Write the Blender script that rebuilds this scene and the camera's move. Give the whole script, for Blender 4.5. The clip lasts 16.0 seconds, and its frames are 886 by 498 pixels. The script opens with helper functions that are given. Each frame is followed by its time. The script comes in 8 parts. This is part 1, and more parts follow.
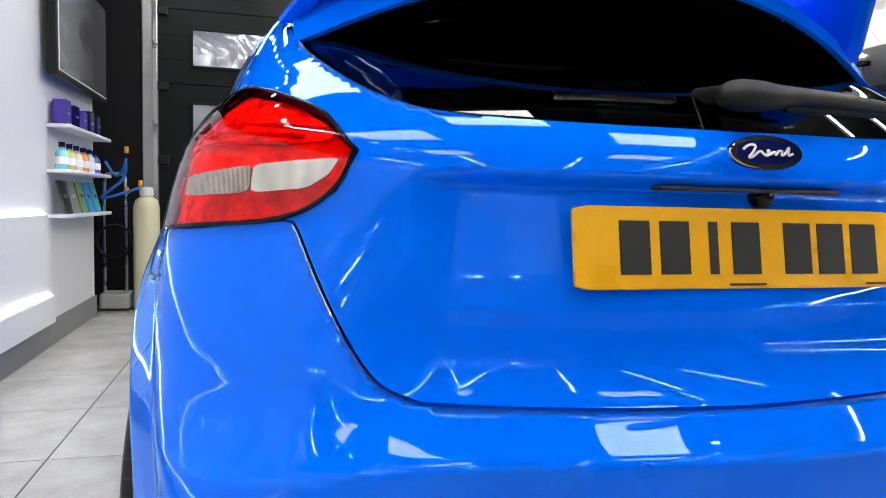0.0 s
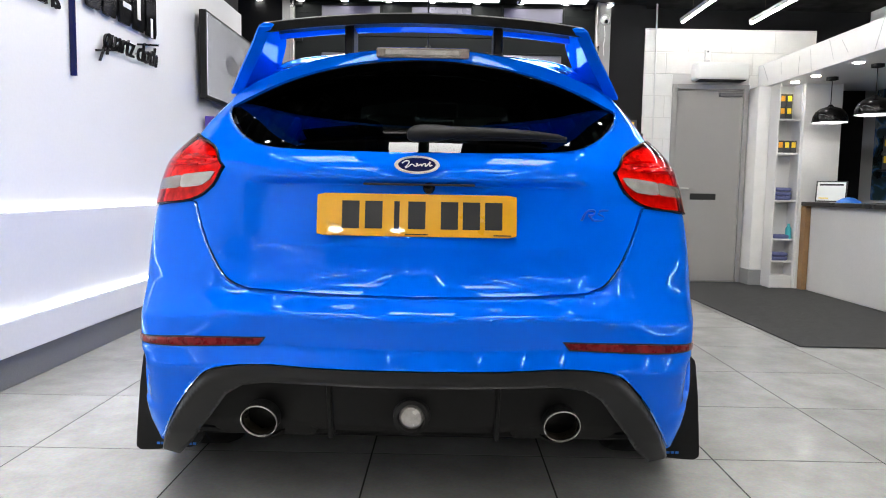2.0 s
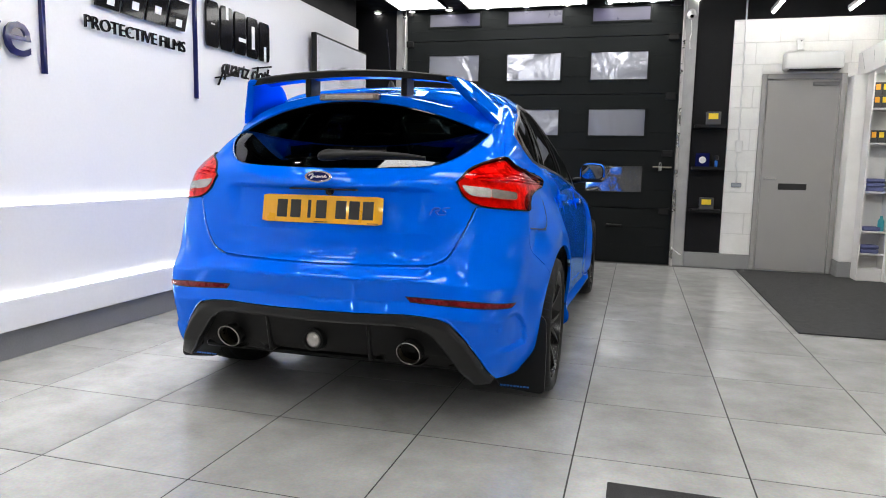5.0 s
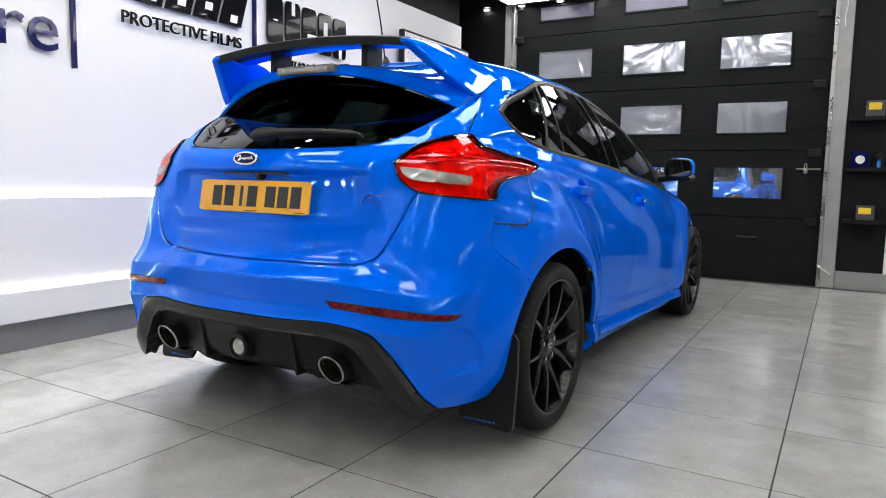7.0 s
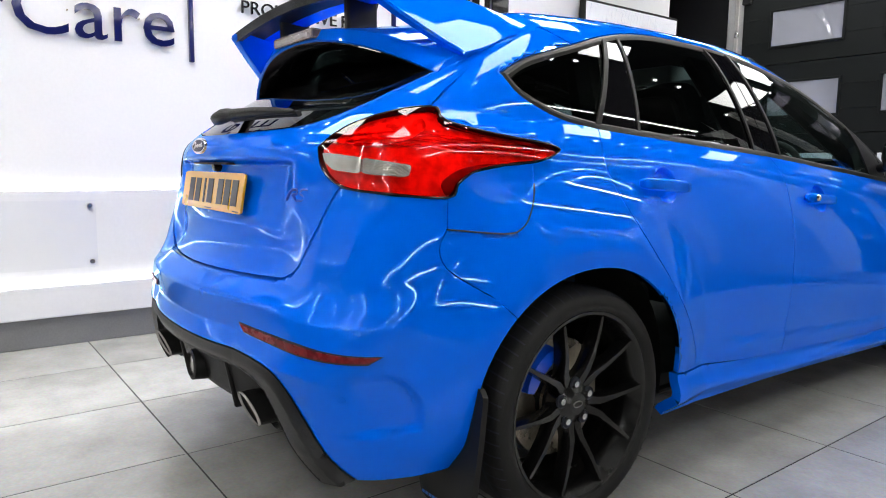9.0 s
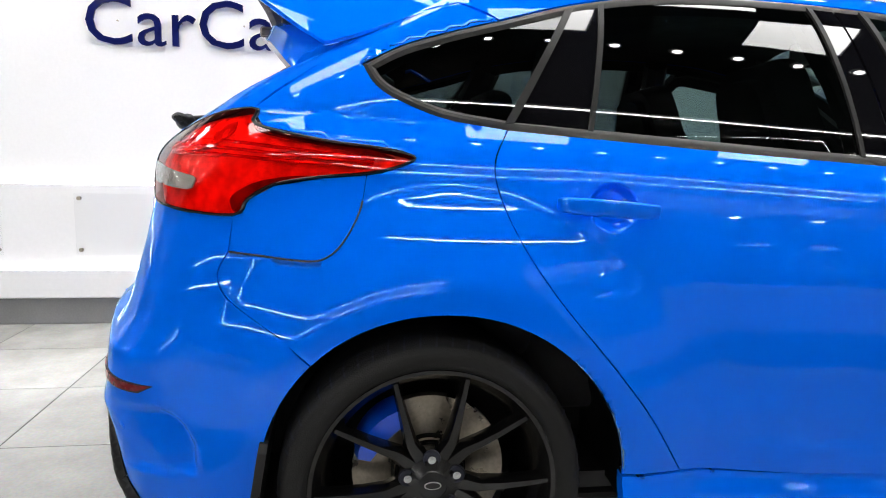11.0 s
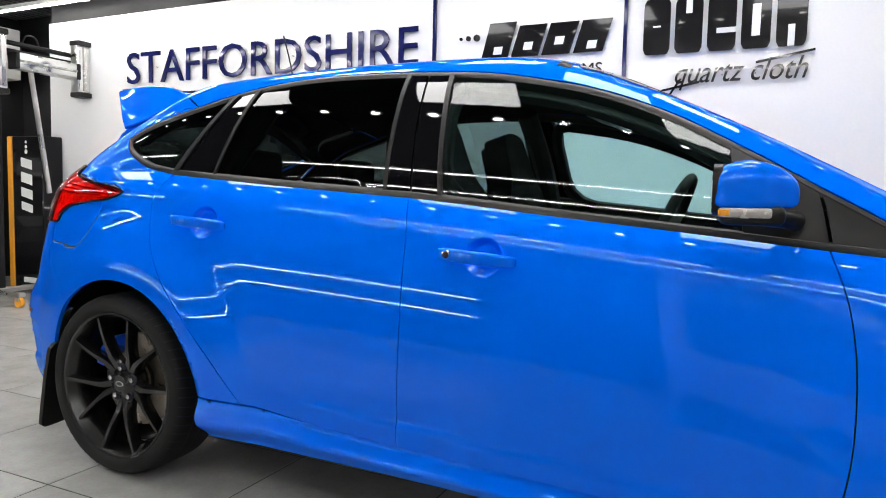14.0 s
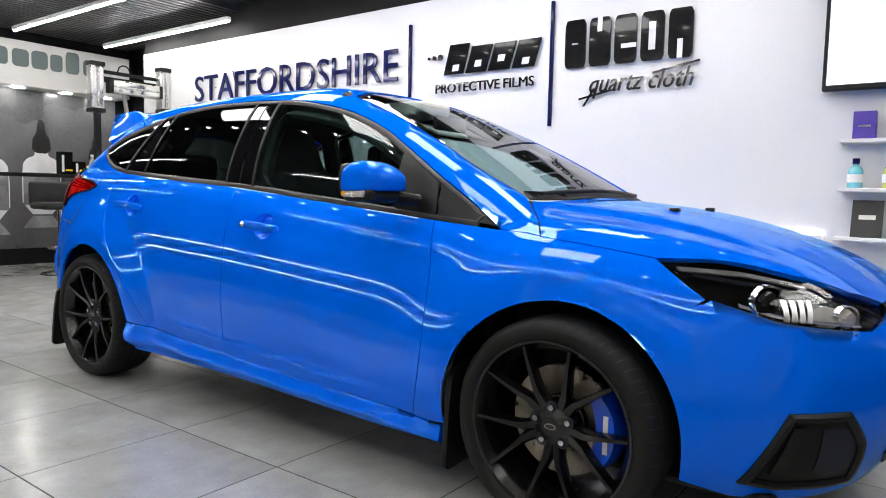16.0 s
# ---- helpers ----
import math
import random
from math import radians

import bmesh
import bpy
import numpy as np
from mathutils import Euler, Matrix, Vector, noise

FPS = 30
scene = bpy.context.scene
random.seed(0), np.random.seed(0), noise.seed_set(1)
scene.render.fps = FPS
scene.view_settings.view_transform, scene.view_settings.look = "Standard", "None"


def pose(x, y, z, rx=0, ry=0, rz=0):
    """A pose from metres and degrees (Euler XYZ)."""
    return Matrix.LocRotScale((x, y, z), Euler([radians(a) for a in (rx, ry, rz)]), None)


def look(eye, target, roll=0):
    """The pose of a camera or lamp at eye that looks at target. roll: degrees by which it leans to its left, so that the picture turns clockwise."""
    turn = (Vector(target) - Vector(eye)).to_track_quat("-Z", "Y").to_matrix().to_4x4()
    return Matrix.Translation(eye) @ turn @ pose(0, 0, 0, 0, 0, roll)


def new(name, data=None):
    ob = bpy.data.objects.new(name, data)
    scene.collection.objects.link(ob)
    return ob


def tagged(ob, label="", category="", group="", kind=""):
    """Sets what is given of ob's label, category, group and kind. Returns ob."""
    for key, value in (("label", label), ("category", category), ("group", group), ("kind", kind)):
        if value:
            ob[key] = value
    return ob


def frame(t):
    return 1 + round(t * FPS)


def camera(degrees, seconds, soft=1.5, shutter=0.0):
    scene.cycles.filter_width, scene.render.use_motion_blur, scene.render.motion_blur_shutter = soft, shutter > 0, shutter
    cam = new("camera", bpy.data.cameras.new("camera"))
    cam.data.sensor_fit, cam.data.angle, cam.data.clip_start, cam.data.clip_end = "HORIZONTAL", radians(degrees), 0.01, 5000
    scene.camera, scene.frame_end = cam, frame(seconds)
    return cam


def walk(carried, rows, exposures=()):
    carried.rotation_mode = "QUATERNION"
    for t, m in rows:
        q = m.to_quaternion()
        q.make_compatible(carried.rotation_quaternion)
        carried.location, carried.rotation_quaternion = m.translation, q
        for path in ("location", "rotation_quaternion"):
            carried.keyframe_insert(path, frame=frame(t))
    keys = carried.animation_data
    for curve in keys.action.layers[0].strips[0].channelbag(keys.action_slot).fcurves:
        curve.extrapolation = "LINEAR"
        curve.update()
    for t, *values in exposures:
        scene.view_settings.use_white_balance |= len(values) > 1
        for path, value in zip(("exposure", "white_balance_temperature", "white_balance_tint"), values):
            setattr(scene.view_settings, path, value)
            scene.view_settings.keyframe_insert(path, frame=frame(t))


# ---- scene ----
cam = camera(66.1, 16.0, soft=1.0)

# ---- camera ----
PATH = [
    (0, (-0.646, -0.606, 0.915), (-0.139, 1.324, 0.78), 1.3),
    (0.5, (-0.503, -0.91, 0.92), (-0.135, 1.051, 0.774), 1.3),
    (1, (-0.339, -1.141, 0.927), (-0.116, 0.841, 0.775), 1.2),
    (1.5, (-0.138, -1.359, 0.93), (-0.036, 0.631, 0.768), 1.1),
    (2, (0.075, -1.572, 0.93), (0.069, 0.42, 0.756), 1.0),
    (2.5, (0.297, -1.758, 0.944), (0.132, 0.227, 0.755), 0.8),
    (3, (0.502, -2.008, 0.961), (0.233, -0.036, 0.764), 0.9),
    (3.5, (0.7, -2.236, 0.979), (0.356, -0.277, 0.771), 1.0),
    (4, (0.872, -2.406, 1.043), (0.471, -0.46, 0.813), 1.1),
    (6.5, (1.647, -1.728, 1.013), (0.783, 0.063, 0.797), 1.1),
    (7, (1.763, -1.5, 0.938), (0.758, 0.216, 0.73), 1.1),
    (7.5, (1.853, -1.277, 0.906), (0.712, 0.352, 0.695), 1.1),
    (8, (1.924, -1.023, 0.894), (0.637, 0.493, 0.678), 1.1),
    (8.5, (1.958, -0.757, 0.909), (0.523, 0.616, 0.668), 1.0),
    (9, (2.024, -0.464, 0.944), (0.439, 0.731, 0.7), 0.7),
    (11.5, (2.211, 1.048, 0.994), (0.231, 1.018, 0.715), 0.7),
    (12, (2.276, 1.414, 0.987), (0.324, 1.076, 0.714), 0.1),
    (12.5, (2.32, 1.727, 0.988), (0.403, 1.221, 0.726), 0.8),
    (13, (2.366, 2.093, 0.989), (0.502, 1.411, 0.74), 0.8),
    (13.5, (2.421, 2.474, 0.983), (0.576, 1.721, 0.815), 0.9),
    (14, (2.487, 2.881, 0.993), (0.68, 2.037, 0.841), 1.3),
    (14.5, (2.523, 3.258, 0.991), (0.763, 2.321, 0.838), 1.3),
    (15, (2.531, 3.655, 0.978), (0.828, 2.616, 0.833), 1.5),
    (15.5, (2.572, 4.04, 0.976), (0.928, 2.911, 0.824), 1.4),
    (16, (2.583, 4.41, 0.978), (0.977, 3.228, 0.819), 1.3),
]
walk(cam, [(t, look(eye, target, roll)) for t, eye, target, roll in PATH], [(0.0, -0.27), (2.5, -0.27), (4.0, -0.42), (6.5, -0.42), (7.3, -0.36), (9.0, -0.28), (11.5, -0.18), (16.0, -0.26)])

# ---- light ----
world = bpy.data.worlds.new("studio_world")
world.use_nodes = True
world.node_tree.nodes["Background"].inputs[0].default_value = (0.05, 0.05, 0.055, 1)
world.node_tree.nodes["Background"].inputs[1].default_value = 0.3
scene.world = world
PANEL_LIGHT, TUBE_LIGHT, SPOT_LIGHT, STRIP_LIGHT = 18.5, 88.0, 75.0, 20.0
CEILING = 2.86
# unseen area lamp added to stand in for the west downlights' floor beams
row_light = bpy.data.lights.new("downlight_beam_fill", "AREA")
row_light.shape, row_light.size, row_light.size_y = "RECTANGLE", 0.06, 5.9
row_light.spread, row_light.energy, row_light.color = radians(50), 23.0, (1.0, 0.985, 0.95)
row_lamp = new("downlight_beam_fill", row_light)
row_lamp.matrix_basis = pose(-1.29, 1.5, CEILING - 0.036)


# ---- materials ----
def node_material(name):
    m = bpy.data.materials.new(name)
    m.use_nodes = True
    t = m.node_tree
    return m, t, t.nodes["Principled BSDF"]


def plain(name, color, rough=0.5, metal=0.0, coat=0.0, vary=0.08, scale=6.0, bump=0.0, bump_scale=120.0, spec=0.5):
    """A surface with broad blotches and fine grain in colour, gloss and relief."""
    m, t, b = node_material(name)
    b.inputs["Metallic"].default_value = metal
    b.inputs["Coat Weight"].default_value = coat
    b.inputs["Coat Roughness"].default_value = 0.03
    b.inputs["Specular IOR Level"].default_value = spec
    place = t.nodes.new("ShaderNodeTexCoord")
    broad = t.nodes.new("ShaderNodeTexNoise")
    broad.inputs["Scale"].default_value = scale
    broad.inputs["Detail"].default_value = 6
    fine = t.nodes.new("ShaderNodeTexNoise")
    fine.inputs["Scale"].default_value = bump_scale
    fine.inputs["Detail"].default_value = 3
    for n in (broad, fine):
        t.links.new(place.outputs["Object"], n.inputs["Vector"])
    add = t.nodes.new("ShaderNodeMath")
    add.operation = "ADD"
    t.links.new(broad.outputs["Fac"], add.inputs[0])
    t.links.new(fine.outputs["Fac"], add.inputs[1])
    ramp = t.nodes.new("ShaderNodeMapRange")
    ramp.inputs["From Min"].default_value, ramp.inputs["From Max"].default_value = 0.6, 1.4
    ramp.inputs["To Min"].default_value, ramp.inputs["To Max"].default_value = 1 - vary, 1 + vary
    t.links.new(add.outputs[0], ramp.inputs["Value"])
    mul = t.nodes.new("ShaderNodeVectorMath")
    mul.operation = "SCALE"
    mul.inputs[0].default_value = color[:3]
    t.links.new(ramp.outputs[0], mul.inputs["Scale"])
    t.links.new(mul.outputs[0], b.inputs["Base Color"])
    rr = t.nodes.new("ShaderNodeMapRange")
    rr.inputs["From Min"].default_value, rr.inputs["From Max"].default_value = 0.3, 0.7
    rr.inputs["To Min"].default_value, rr.inputs["To Max"].default_value = max(rough - vary * 0.6, 0.02), min(rough + vary * 0.6, 1)
    t.links.new(broad.outputs["Fac"], rr.inputs["Value"])
    t.links.new(rr.outputs[0], b.inputs["Roughness"])
    if bump:
        bn = t.nodes.new("ShaderNodeBump")
        bn.inputs["Strength"].default_value = bump
        bn.inputs["Distance"].default_value = 0.004
        t.links.new(fine.outputs["Fac"], bn.inputs["Height"])
        t.links.new(bn.outputs[0], b.inputs["Normal"])
    return m


def glow(name, color, strength):
    m, t, b = node_material(name)
    b.inputs["Base Color"].default_value = (0.8, 0.8, 0.8, 1)
    b.inputs["Emission Color"].default_value = (*color, 1)
    b.inputs["Emission Strength"].default_value = strength
    return m


def pane(name, tint, gloss=1.5):
    """Thin flat glass: it lets tinted light through and mirrors by its angle."""
    m, t, b = node_material(name)
    t.nodes.remove(b)
    clear = t.nodes.new("ShaderNodeBsdfTransparent")
    clear.inputs[0].default_value = (*tint, 1)
    shine = t.nodes.new("ShaderNodeBsdfGlossy")
    shine.inputs["Roughness"].default_value = 0.01
    face = t.nodes.new("ShaderNodeLayerWeight")
    face.inputs["Blend"].default_value = 0.5
    steep = t.nodes.new("ShaderNodeMath")
    steep.operation, steep.inputs[1].default_value = "POWER", 5.0
    t.links.new(face.outputs["Facing"], steep.inputs[0])
    least = ((gloss - 1) / (gloss + 1)) ** 2
    fres = t.nodes.new("ShaderNodeMath")
    fres.operation = "MULTIPLY_ADD"
    fres.inputs[1].default_value, fres.inputs[2].default_value = 1 - least, least
    t.links.new(steep.outputs[0], fres.inputs[0])
    mix = t.nodes.new("ShaderNodeMixShader")
    t.links.new(fres.outputs[0], mix.inputs[0])
    t.links.new(clear.outputs[0], mix.inputs[1])
    t.links.new(shine.outputs[0], mix.inputs[2])
    t.links.new(mix.outputs[0], t.nodes["Material Output"].inputs[0])
    return m


def car_paint(name):
    m, t, b = node_material(name)
    b.inputs["Roughness"].default_value = 0.4
    b.inputs["Specular IOR Level"].default_value = 0.0
    b.inputs["Coat Weight"].default_value = 0.08
    b.inputs["Coat Roughness"].default_value = 0.012
    b.inputs["Coat IOR"].default_value = 1.5
    place = t.nodes.new("ShaderNodeTexCoord")
    flake = t.nodes.new("ShaderNodeTexVoronoi")
    flake.inputs["Scale"].default_value = 2600
    broad = t.nodes.new("ShaderNodeTexNoise")
    broad.inputs["Scale"].default_value = 1.7
    for n in (flake, broad):
        t.links.new(place.outputs["Object"], n.inputs["Vector"])
    mix = t.nodes.new("ShaderNodeMix")
    mix.data_type = "RGBA"
    mix.inputs[6].default_value = (0.000, 0.115, 0.80, 1)
    mix.inputs[7].default_value = (0.000, 0.144, 0.87, 1)
    t.links.new(flake.outputs["Color"], mix.inputs[0])
    t.links.new(mix.outputs[2], b.inputs["Base Color"])
    bn = t.nodes.new("ShaderNodeBump")
    bn.inputs["Strength"].default_value = 0.004
    bn.inputs["Distance"].default_value = 0.0006
    peel = t.nodes.new("ShaderNodeTexNoise")
    peel.inputs["Scale"].default_value = 160
    t.links.new(place.outputs["Object"], peel.inputs["Vector"])
    t.links.new(peel.outputs["Fac"], bn.inputs["Height"])
    t.links.new(bn.outputs[0], b.inputs["Coat Normal"])
    # tinted clear lacquer over the blue
    gloss = t.nodes.new("ShaderNodeBsdfGlossy")
    gloss.inputs["Color"].default_value = (0.46, 0.76, 1.0, 1)
    gloss.inputs["Roughness"].default_value = 0.014
    rise = t.nodes.new("ShaderNodeFresnel")
    rise.inputs["IOR"].default_value = 1.38
    lacquer = t.nodes.new("ShaderNodeMixShader")
    surface = next(n for n in t.nodes if n.type == "OUTPUT_MATERIAL").inputs["Surface"]
    t.links.new(rise.outputs[0], lacquer.inputs[0])
    t.links.new(b.outputs[0], lacquer.inputs[1])
    t.links.new(gloss.outputs[0], lacquer.inputs[2])
    t.links.new(lacquer.outputs[0], surface)
    return m


def tile_material(name):
    m, t, b = node_material(name)
    place = t.nodes.new("ShaderNodeTexCoord")
    info = t.nodes.new("ShaderNodeObjectInfo")
    shift = t.nodes.new("ShaderNodeVectorMath")
    shift.operation = "MULTIPLY_ADD"
    shift.inputs[1].default_value = (17, 29, 5)
    rnd = t.nodes.new("ShaderNodeCombineXYZ")
    for k in range(3):
        t.links.new(info.outputs["Random"], rnd.inputs[k])
    t.links.new(rnd.outputs[0], shift.inputs[0])
    t.links.new(place.outputs["Object"], shift.inputs[2])
    cloud = t.nodes.new("ShaderNodeTexNoise")
    cloud.inputs["Scale"].default_value, cloud.inputs["Detail"].default_value = 4.5, 9
    cloud.inputs["Roughness"].default_value = 0.62
    grain = t.nodes.new("ShaderNodeTexNoise")
    grain.inputs["Scale"].default_value, grain.inputs["Detail"].default_value = 90, 4
    for n in (cloud, grain):
        t.links.new(shift.outputs[0], n.inputs["Vector"])
    ramp = t.nodes.new("ShaderNodeValToRGB")
    ramp.color_ramp.elements[0].position, ramp.color_ramp.elements[0].color = 0.3, (0.36, 0.357, 0.346, 1)
    ramp.color_ramp.elements[1].position, ramp.color_ramp.elements[1].color = 0.72, (0.515, 0.512, 0.500, 1)
    t.links.new(cloud.outputs["Fac"], ramp.inputs[0])
    mul = t.nodes.new("ShaderNodeMix")
    mul.data_type, mul.blend_type = "RGBA", "MULTIPLY"
    mul.inputs[0].default_value = 0.35
    t.links.new(ramp.outputs[0], mul.inputs[6])
    t.links.new(grain.outputs["Color"], mul.inputs[7])
    tone = t.nodes.new("ShaderNodeMapRange")
    tone.inputs["To Min"].default_value, tone.inputs["To Max"].default_value = 0.92, 1.08
    t.links.new(info.outputs["Random"], tone.inputs["Value"])
    scale = t.nodes.new("ShaderNodeVectorMath")
    scale.operation = "SCALE"
    t.links.new(mul.outputs[2], scale.inputs[0])
    t.links.new(tone.outputs[0], scale.inputs["Scale"])
    t.links.new(scale.outputs[0], b.inputs["Base Color"])
    rr = t.nodes.new("ShaderNodeMapRange")
    rr.inputs["To Min"].default_value, rr.inputs["To Max"].default_value = 0.15, 0.22
    b.inputs["Specular IOR Level"].default_value = 0.75
    t.links.new(cloud.outputs["Fac"], rr.inputs["Value"])
    t.links.new(rr.outputs[0], b.inputs["Roughness"])
    bn = t.nodes.new("ShaderNodeBump")
    bn.inputs["Strength"].default_value, bn.inputs["Distance"].default_value = 0.05, 0.0008
    t.links.new(grain.outputs["Fac"], bn.inputs["Height"])
    t.links.new(bn.outputs[0], b.inputs["Normal"])
    return m


def film_material(name):
    """Crinkled clear film stuck on a white pane."""
    m, t, b = node_material(name)
    b.inputs["Base Color"].default_value = (0.30, 0.31, 0.35, 1)
    b.inputs["Roughness"].default_value = 0.1
    b.inputs["Metallic"].default_value = 0.4
    place = t.nodes.new("ShaderNodeTexCoord")
    wave = t.nodes.new("ShaderNodeTexNoise")
    wave.inputs["Scale"].default_value, wave.inputs["Detail"].default_value, wave.inputs["Distortion"].default_value = 2.0, 1.5, 1.5
    t.links.new(place.outputs["Object"], wave.inputs["Vector"])
    bn = t.nodes.new("ShaderNodeBump")
    bn.inputs["Strength"].default_value, bn.inputs["Distance"].default_value = 0.5, 0.05
    t.links.new(wave.outputs["Fac"], bn.inputs["Height"])
    t.links.new(bn.outputs[0], b.inputs["Normal"])
    return m


PAINT = car_paint("blue_car_paint")
GAP_DARK = plain("gap_dark", (0.006, 0.008, 0.02), 0.7)
TRIM = plain("black_trim", (0.008, 0.008, 0.008), 0.42, vary=0.1, bump=0.1, bump_scale=700, spec=0.22)
TRIM_GREY = plain("satin_window_trim", (0.022, 0.022, 0.021), 0.45, vary=0.1, spec=0.4)
PLASTIC = plain("textured_plastic", (0.008, 0.008, 0.008), 0.45, vary=0.15, bump=0.25, bump_scale=900, spec=0.18)
GLOSS_BLACK = plain("gloss_black", (0.004, 0.004, 0.004), 0.3, coat=0.5, vary=0.02, spec=0.0)
DIFF_SATIN = plain("diffuser_satin", (0.012, 0.012, 0.0125), 0.36, vary=0.12, bump=0.1, bump_scale=500, spec=0.3)
PIANO_BLACK = plain("piano_black", (0.003, 0.003, 0.004), 0.05, coat=0.85, vary=0.01, spec=0.0)
RUBBER = plain("tyre_rubber", (0.010, 0.010, 0.010), 0.6, vary=0.2, bump=0.2, bump_scale=300, spec=0.2)
RIM_BLACK = plain("rim_satin_black", (0.004, 0.004, 0.004), 0.24, vary=0.06, spec=0.45)
CHROME = plain("chrome", (0.78, 0.78, 0.77), 0.1, metal=1.0, vary=0.04)
MIRROR = plain("mirror_silver", (0.82, 0.83, 0.83), 0.025, metal=1.0, vary=0.005)
STEEL = plain("machined_steel", (0.30, 0.265, 0.215), 0.34, metal=1.0, vary=0.25, scale=14)
CALIPER = plain("caliper_blue", (0.0, 0.07, 0.62), 0.3, coat=0.6, vary=0.04)
TAIL_RED = plain("tail_lens_red", (0.50, 0.003, 0.003), 0.25, coat=1.0, vary=0.45, scale=16, spec=0.1)
TAIL_MID = plain("tail_reflector_facets", (0.80, 0.62, 0.60), 0.22, metal=0.3, vary=0.5, scale=30, bump=0.5, bump_scale=45)
TAIL_DARK = plain("tail_housing_dark", (0.16, 0.05, 0.05), 0.3, vary=0.4, scale=18)
REFLECTOR = plain("reflector_red", (0.15, 0.002, 0.006), 0.15, coat=0.15, vary=0.7, scale=45, spec=0.2)


def ribbed_lens(name, low, high, ribs):
    """Clear lamp glass moulded in fine upright ribs over a bright bowl."""
    m, t, b = node_material(name)
    b.inputs["Metallic"].default_value, b.inputs["Roughness"].default_value = 0.35, 0.18
    b.inputs["Coat Weight"].default_value, b.inputs["Coat Roughness"].default_value = 1.0, 0.02
    place = t.nodes.new("ShaderNodeTexCoord")
    wave = t.nodes.new("ShaderNodeTexWave")
    wave.inputs["Scale"].default_value, wave.inputs["Distortion"].default_value = ribs, 0.6
    patch = t.nodes.new("ShaderNodeTexNoise")
    patch.inputs["Scale"].default_value = 26
    for n in (wave, patch):
        t.links.new(place.outputs["Object"], n.inputs["Vector"])
    mul = t.nodes.new("ShaderNodeMath")
    mul.operation = "MULTIPLY"
    t.links.new(wave.outputs["Fac"], mul.inputs[0])
    t.links.new(patch.outputs["Fac"], mul.inputs[1])
    mix = t.nodes.new("ShaderNodeMix")
    mix.data_type = "RGBA"
    mix.inputs[6].default_value, mix.inputs[7].default_value = (*low, 1), (*high, 1)
    t.links.new(mul.outputs[0], mix.inputs[0])
    t.links.new(mix.outputs[2], b.inputs["Base Color"])
    bn = t.nodes.new("ShaderNodeBump")
    bn.inputs["Strength"].default_value, bn.inputs["Distance"].default_value = 0.5, 0.002
    t.links.new(wave.outputs["Fac"], bn.inputs["Height"])
    t.links.new(bn.outputs[0], b.inputs["Normal"])
    return m


RIBBED = ribbed_lens("ribbed_lens", (0.34, 0.31, 0.28), (0.95, 0.93, 0.90), 240)
RIBBED_SMOKY = ribbed_lens("ribbed_smoky_lens", (0.10, 0.08, 0.07), (0.75, 0.66, 0.58), 190)
CLEAR_LENS = plain("clear_lamp_lens", (0.42, 0.40, 0.38), 0.22, coat=1.0, metal=0.3, vary=0.2, scale=30)
AMBER = plain("amber_lens", (0.7, 0.28, 0.02), 0.2, coat=1.0)
PLATE_YELLOW = plain("plate_yellow", (0.76, 0.375, 0.004), 0.28, coat=0.8, vary=0.03)
INK = plain("black_ink", (0.012, 0.012, 0.012), 0.4, vary=0.04)
GLASS_CLEAR = pane("front_glass", (0.58, 0.76, 0.72))
GLASS_TINT = pane("privacy_glass", (0.17, 0.215, 0.205))
GLASS_REAR = pane("rear_privacy_glass", (0.05, 0.062, 0.06))
GLASS_SCREEN = pane("windscreen_glass", (0.60, 0.70, 0.68), 1.6)
RED_LENS = pane("tail_lens_cover", (1.0, 0.055, 0.035), 1.5)
LAMP_BOWL = plain("lamp_bowl", (0.86, 0.84, 0.82), 0.3, vary=0.35, scale=22, bump=0.4, bump_scale=60)
LENS = pane("lamp_cover", (0.96, 0.965, 0.97), 1.45)
CABIN = plain("cabin_black", (0.012, 0.012, 0.013), 0.75, vary=0.2, bump=0.2, bump_scale=400)
SEAT = plain("seat_cloth", (0.014, 0.014, 0.016), 0.85, vary=0.25, bump=0.3, bump_scale=300)
WHITE_WALL = plain("white_panel", (0.72, 0.72, 0.735), 0.33, vary=0.03, scale=1.2, bump=0.03, bump_scale=60)
WHITE_PAINT = plain("white_paint", (0.74, 0.73, 0.71), 0.45, vary=0.06, scale=2.5, bump=0.12, bump_scale=90)
BLOCK_WHITE = plain("painted_block", (0.84, 0.83, 0.80), 0.5, vary=0.07, scale=7, bump=0.35, bump_scale=140)
BLACK_WALL = plain("black_wall", (0.010, 0.010, 0.011), 0.55, vary=0.2, scale=2.0, bump=0.1, spec=0.12)
CEIL_BLACK = plain("black_ceiling", (0.008, 0.008, 0.008), 0.55, vary=0.2, spec=0.25)
SHUTTER = plain("anthracite_shutter", (0.0085, 0.0098, 0.0098), 0.6, vary=0.12, scale=3, bump=0.12, bump_scale=260, spec=0.09)
GREY_STEEL = plain("galvanised_post", (0.36, 0.36, 0.35), 0.5, metal=0.25, vary=0.18, scale=8)
GREY_DOOR = plain("grey_door_paint", (0.33, 0.32, 0.305), 0.45, vary=0.06, scale=2)
GREY_PLINTH = plain("grey_plinth", (0.26, 0.26, 0.26), 0.4, vary=0.12, scale=4)
DARK_PLINTH = plain("dark_plinth", (0.20, 0.20, 0.205), 0.45, vary=0.12, scale=4)
NAVY = plain("navy_acrylic", (0.006, 0.009, 0.068), 0.07, vary=0.03, spec=0.2)
LOGO_BLACK = plain("black_acrylic", (0.006, 0.006, 0.007), 0.12, coat=0.25, vary=0.03, spec=0.1)
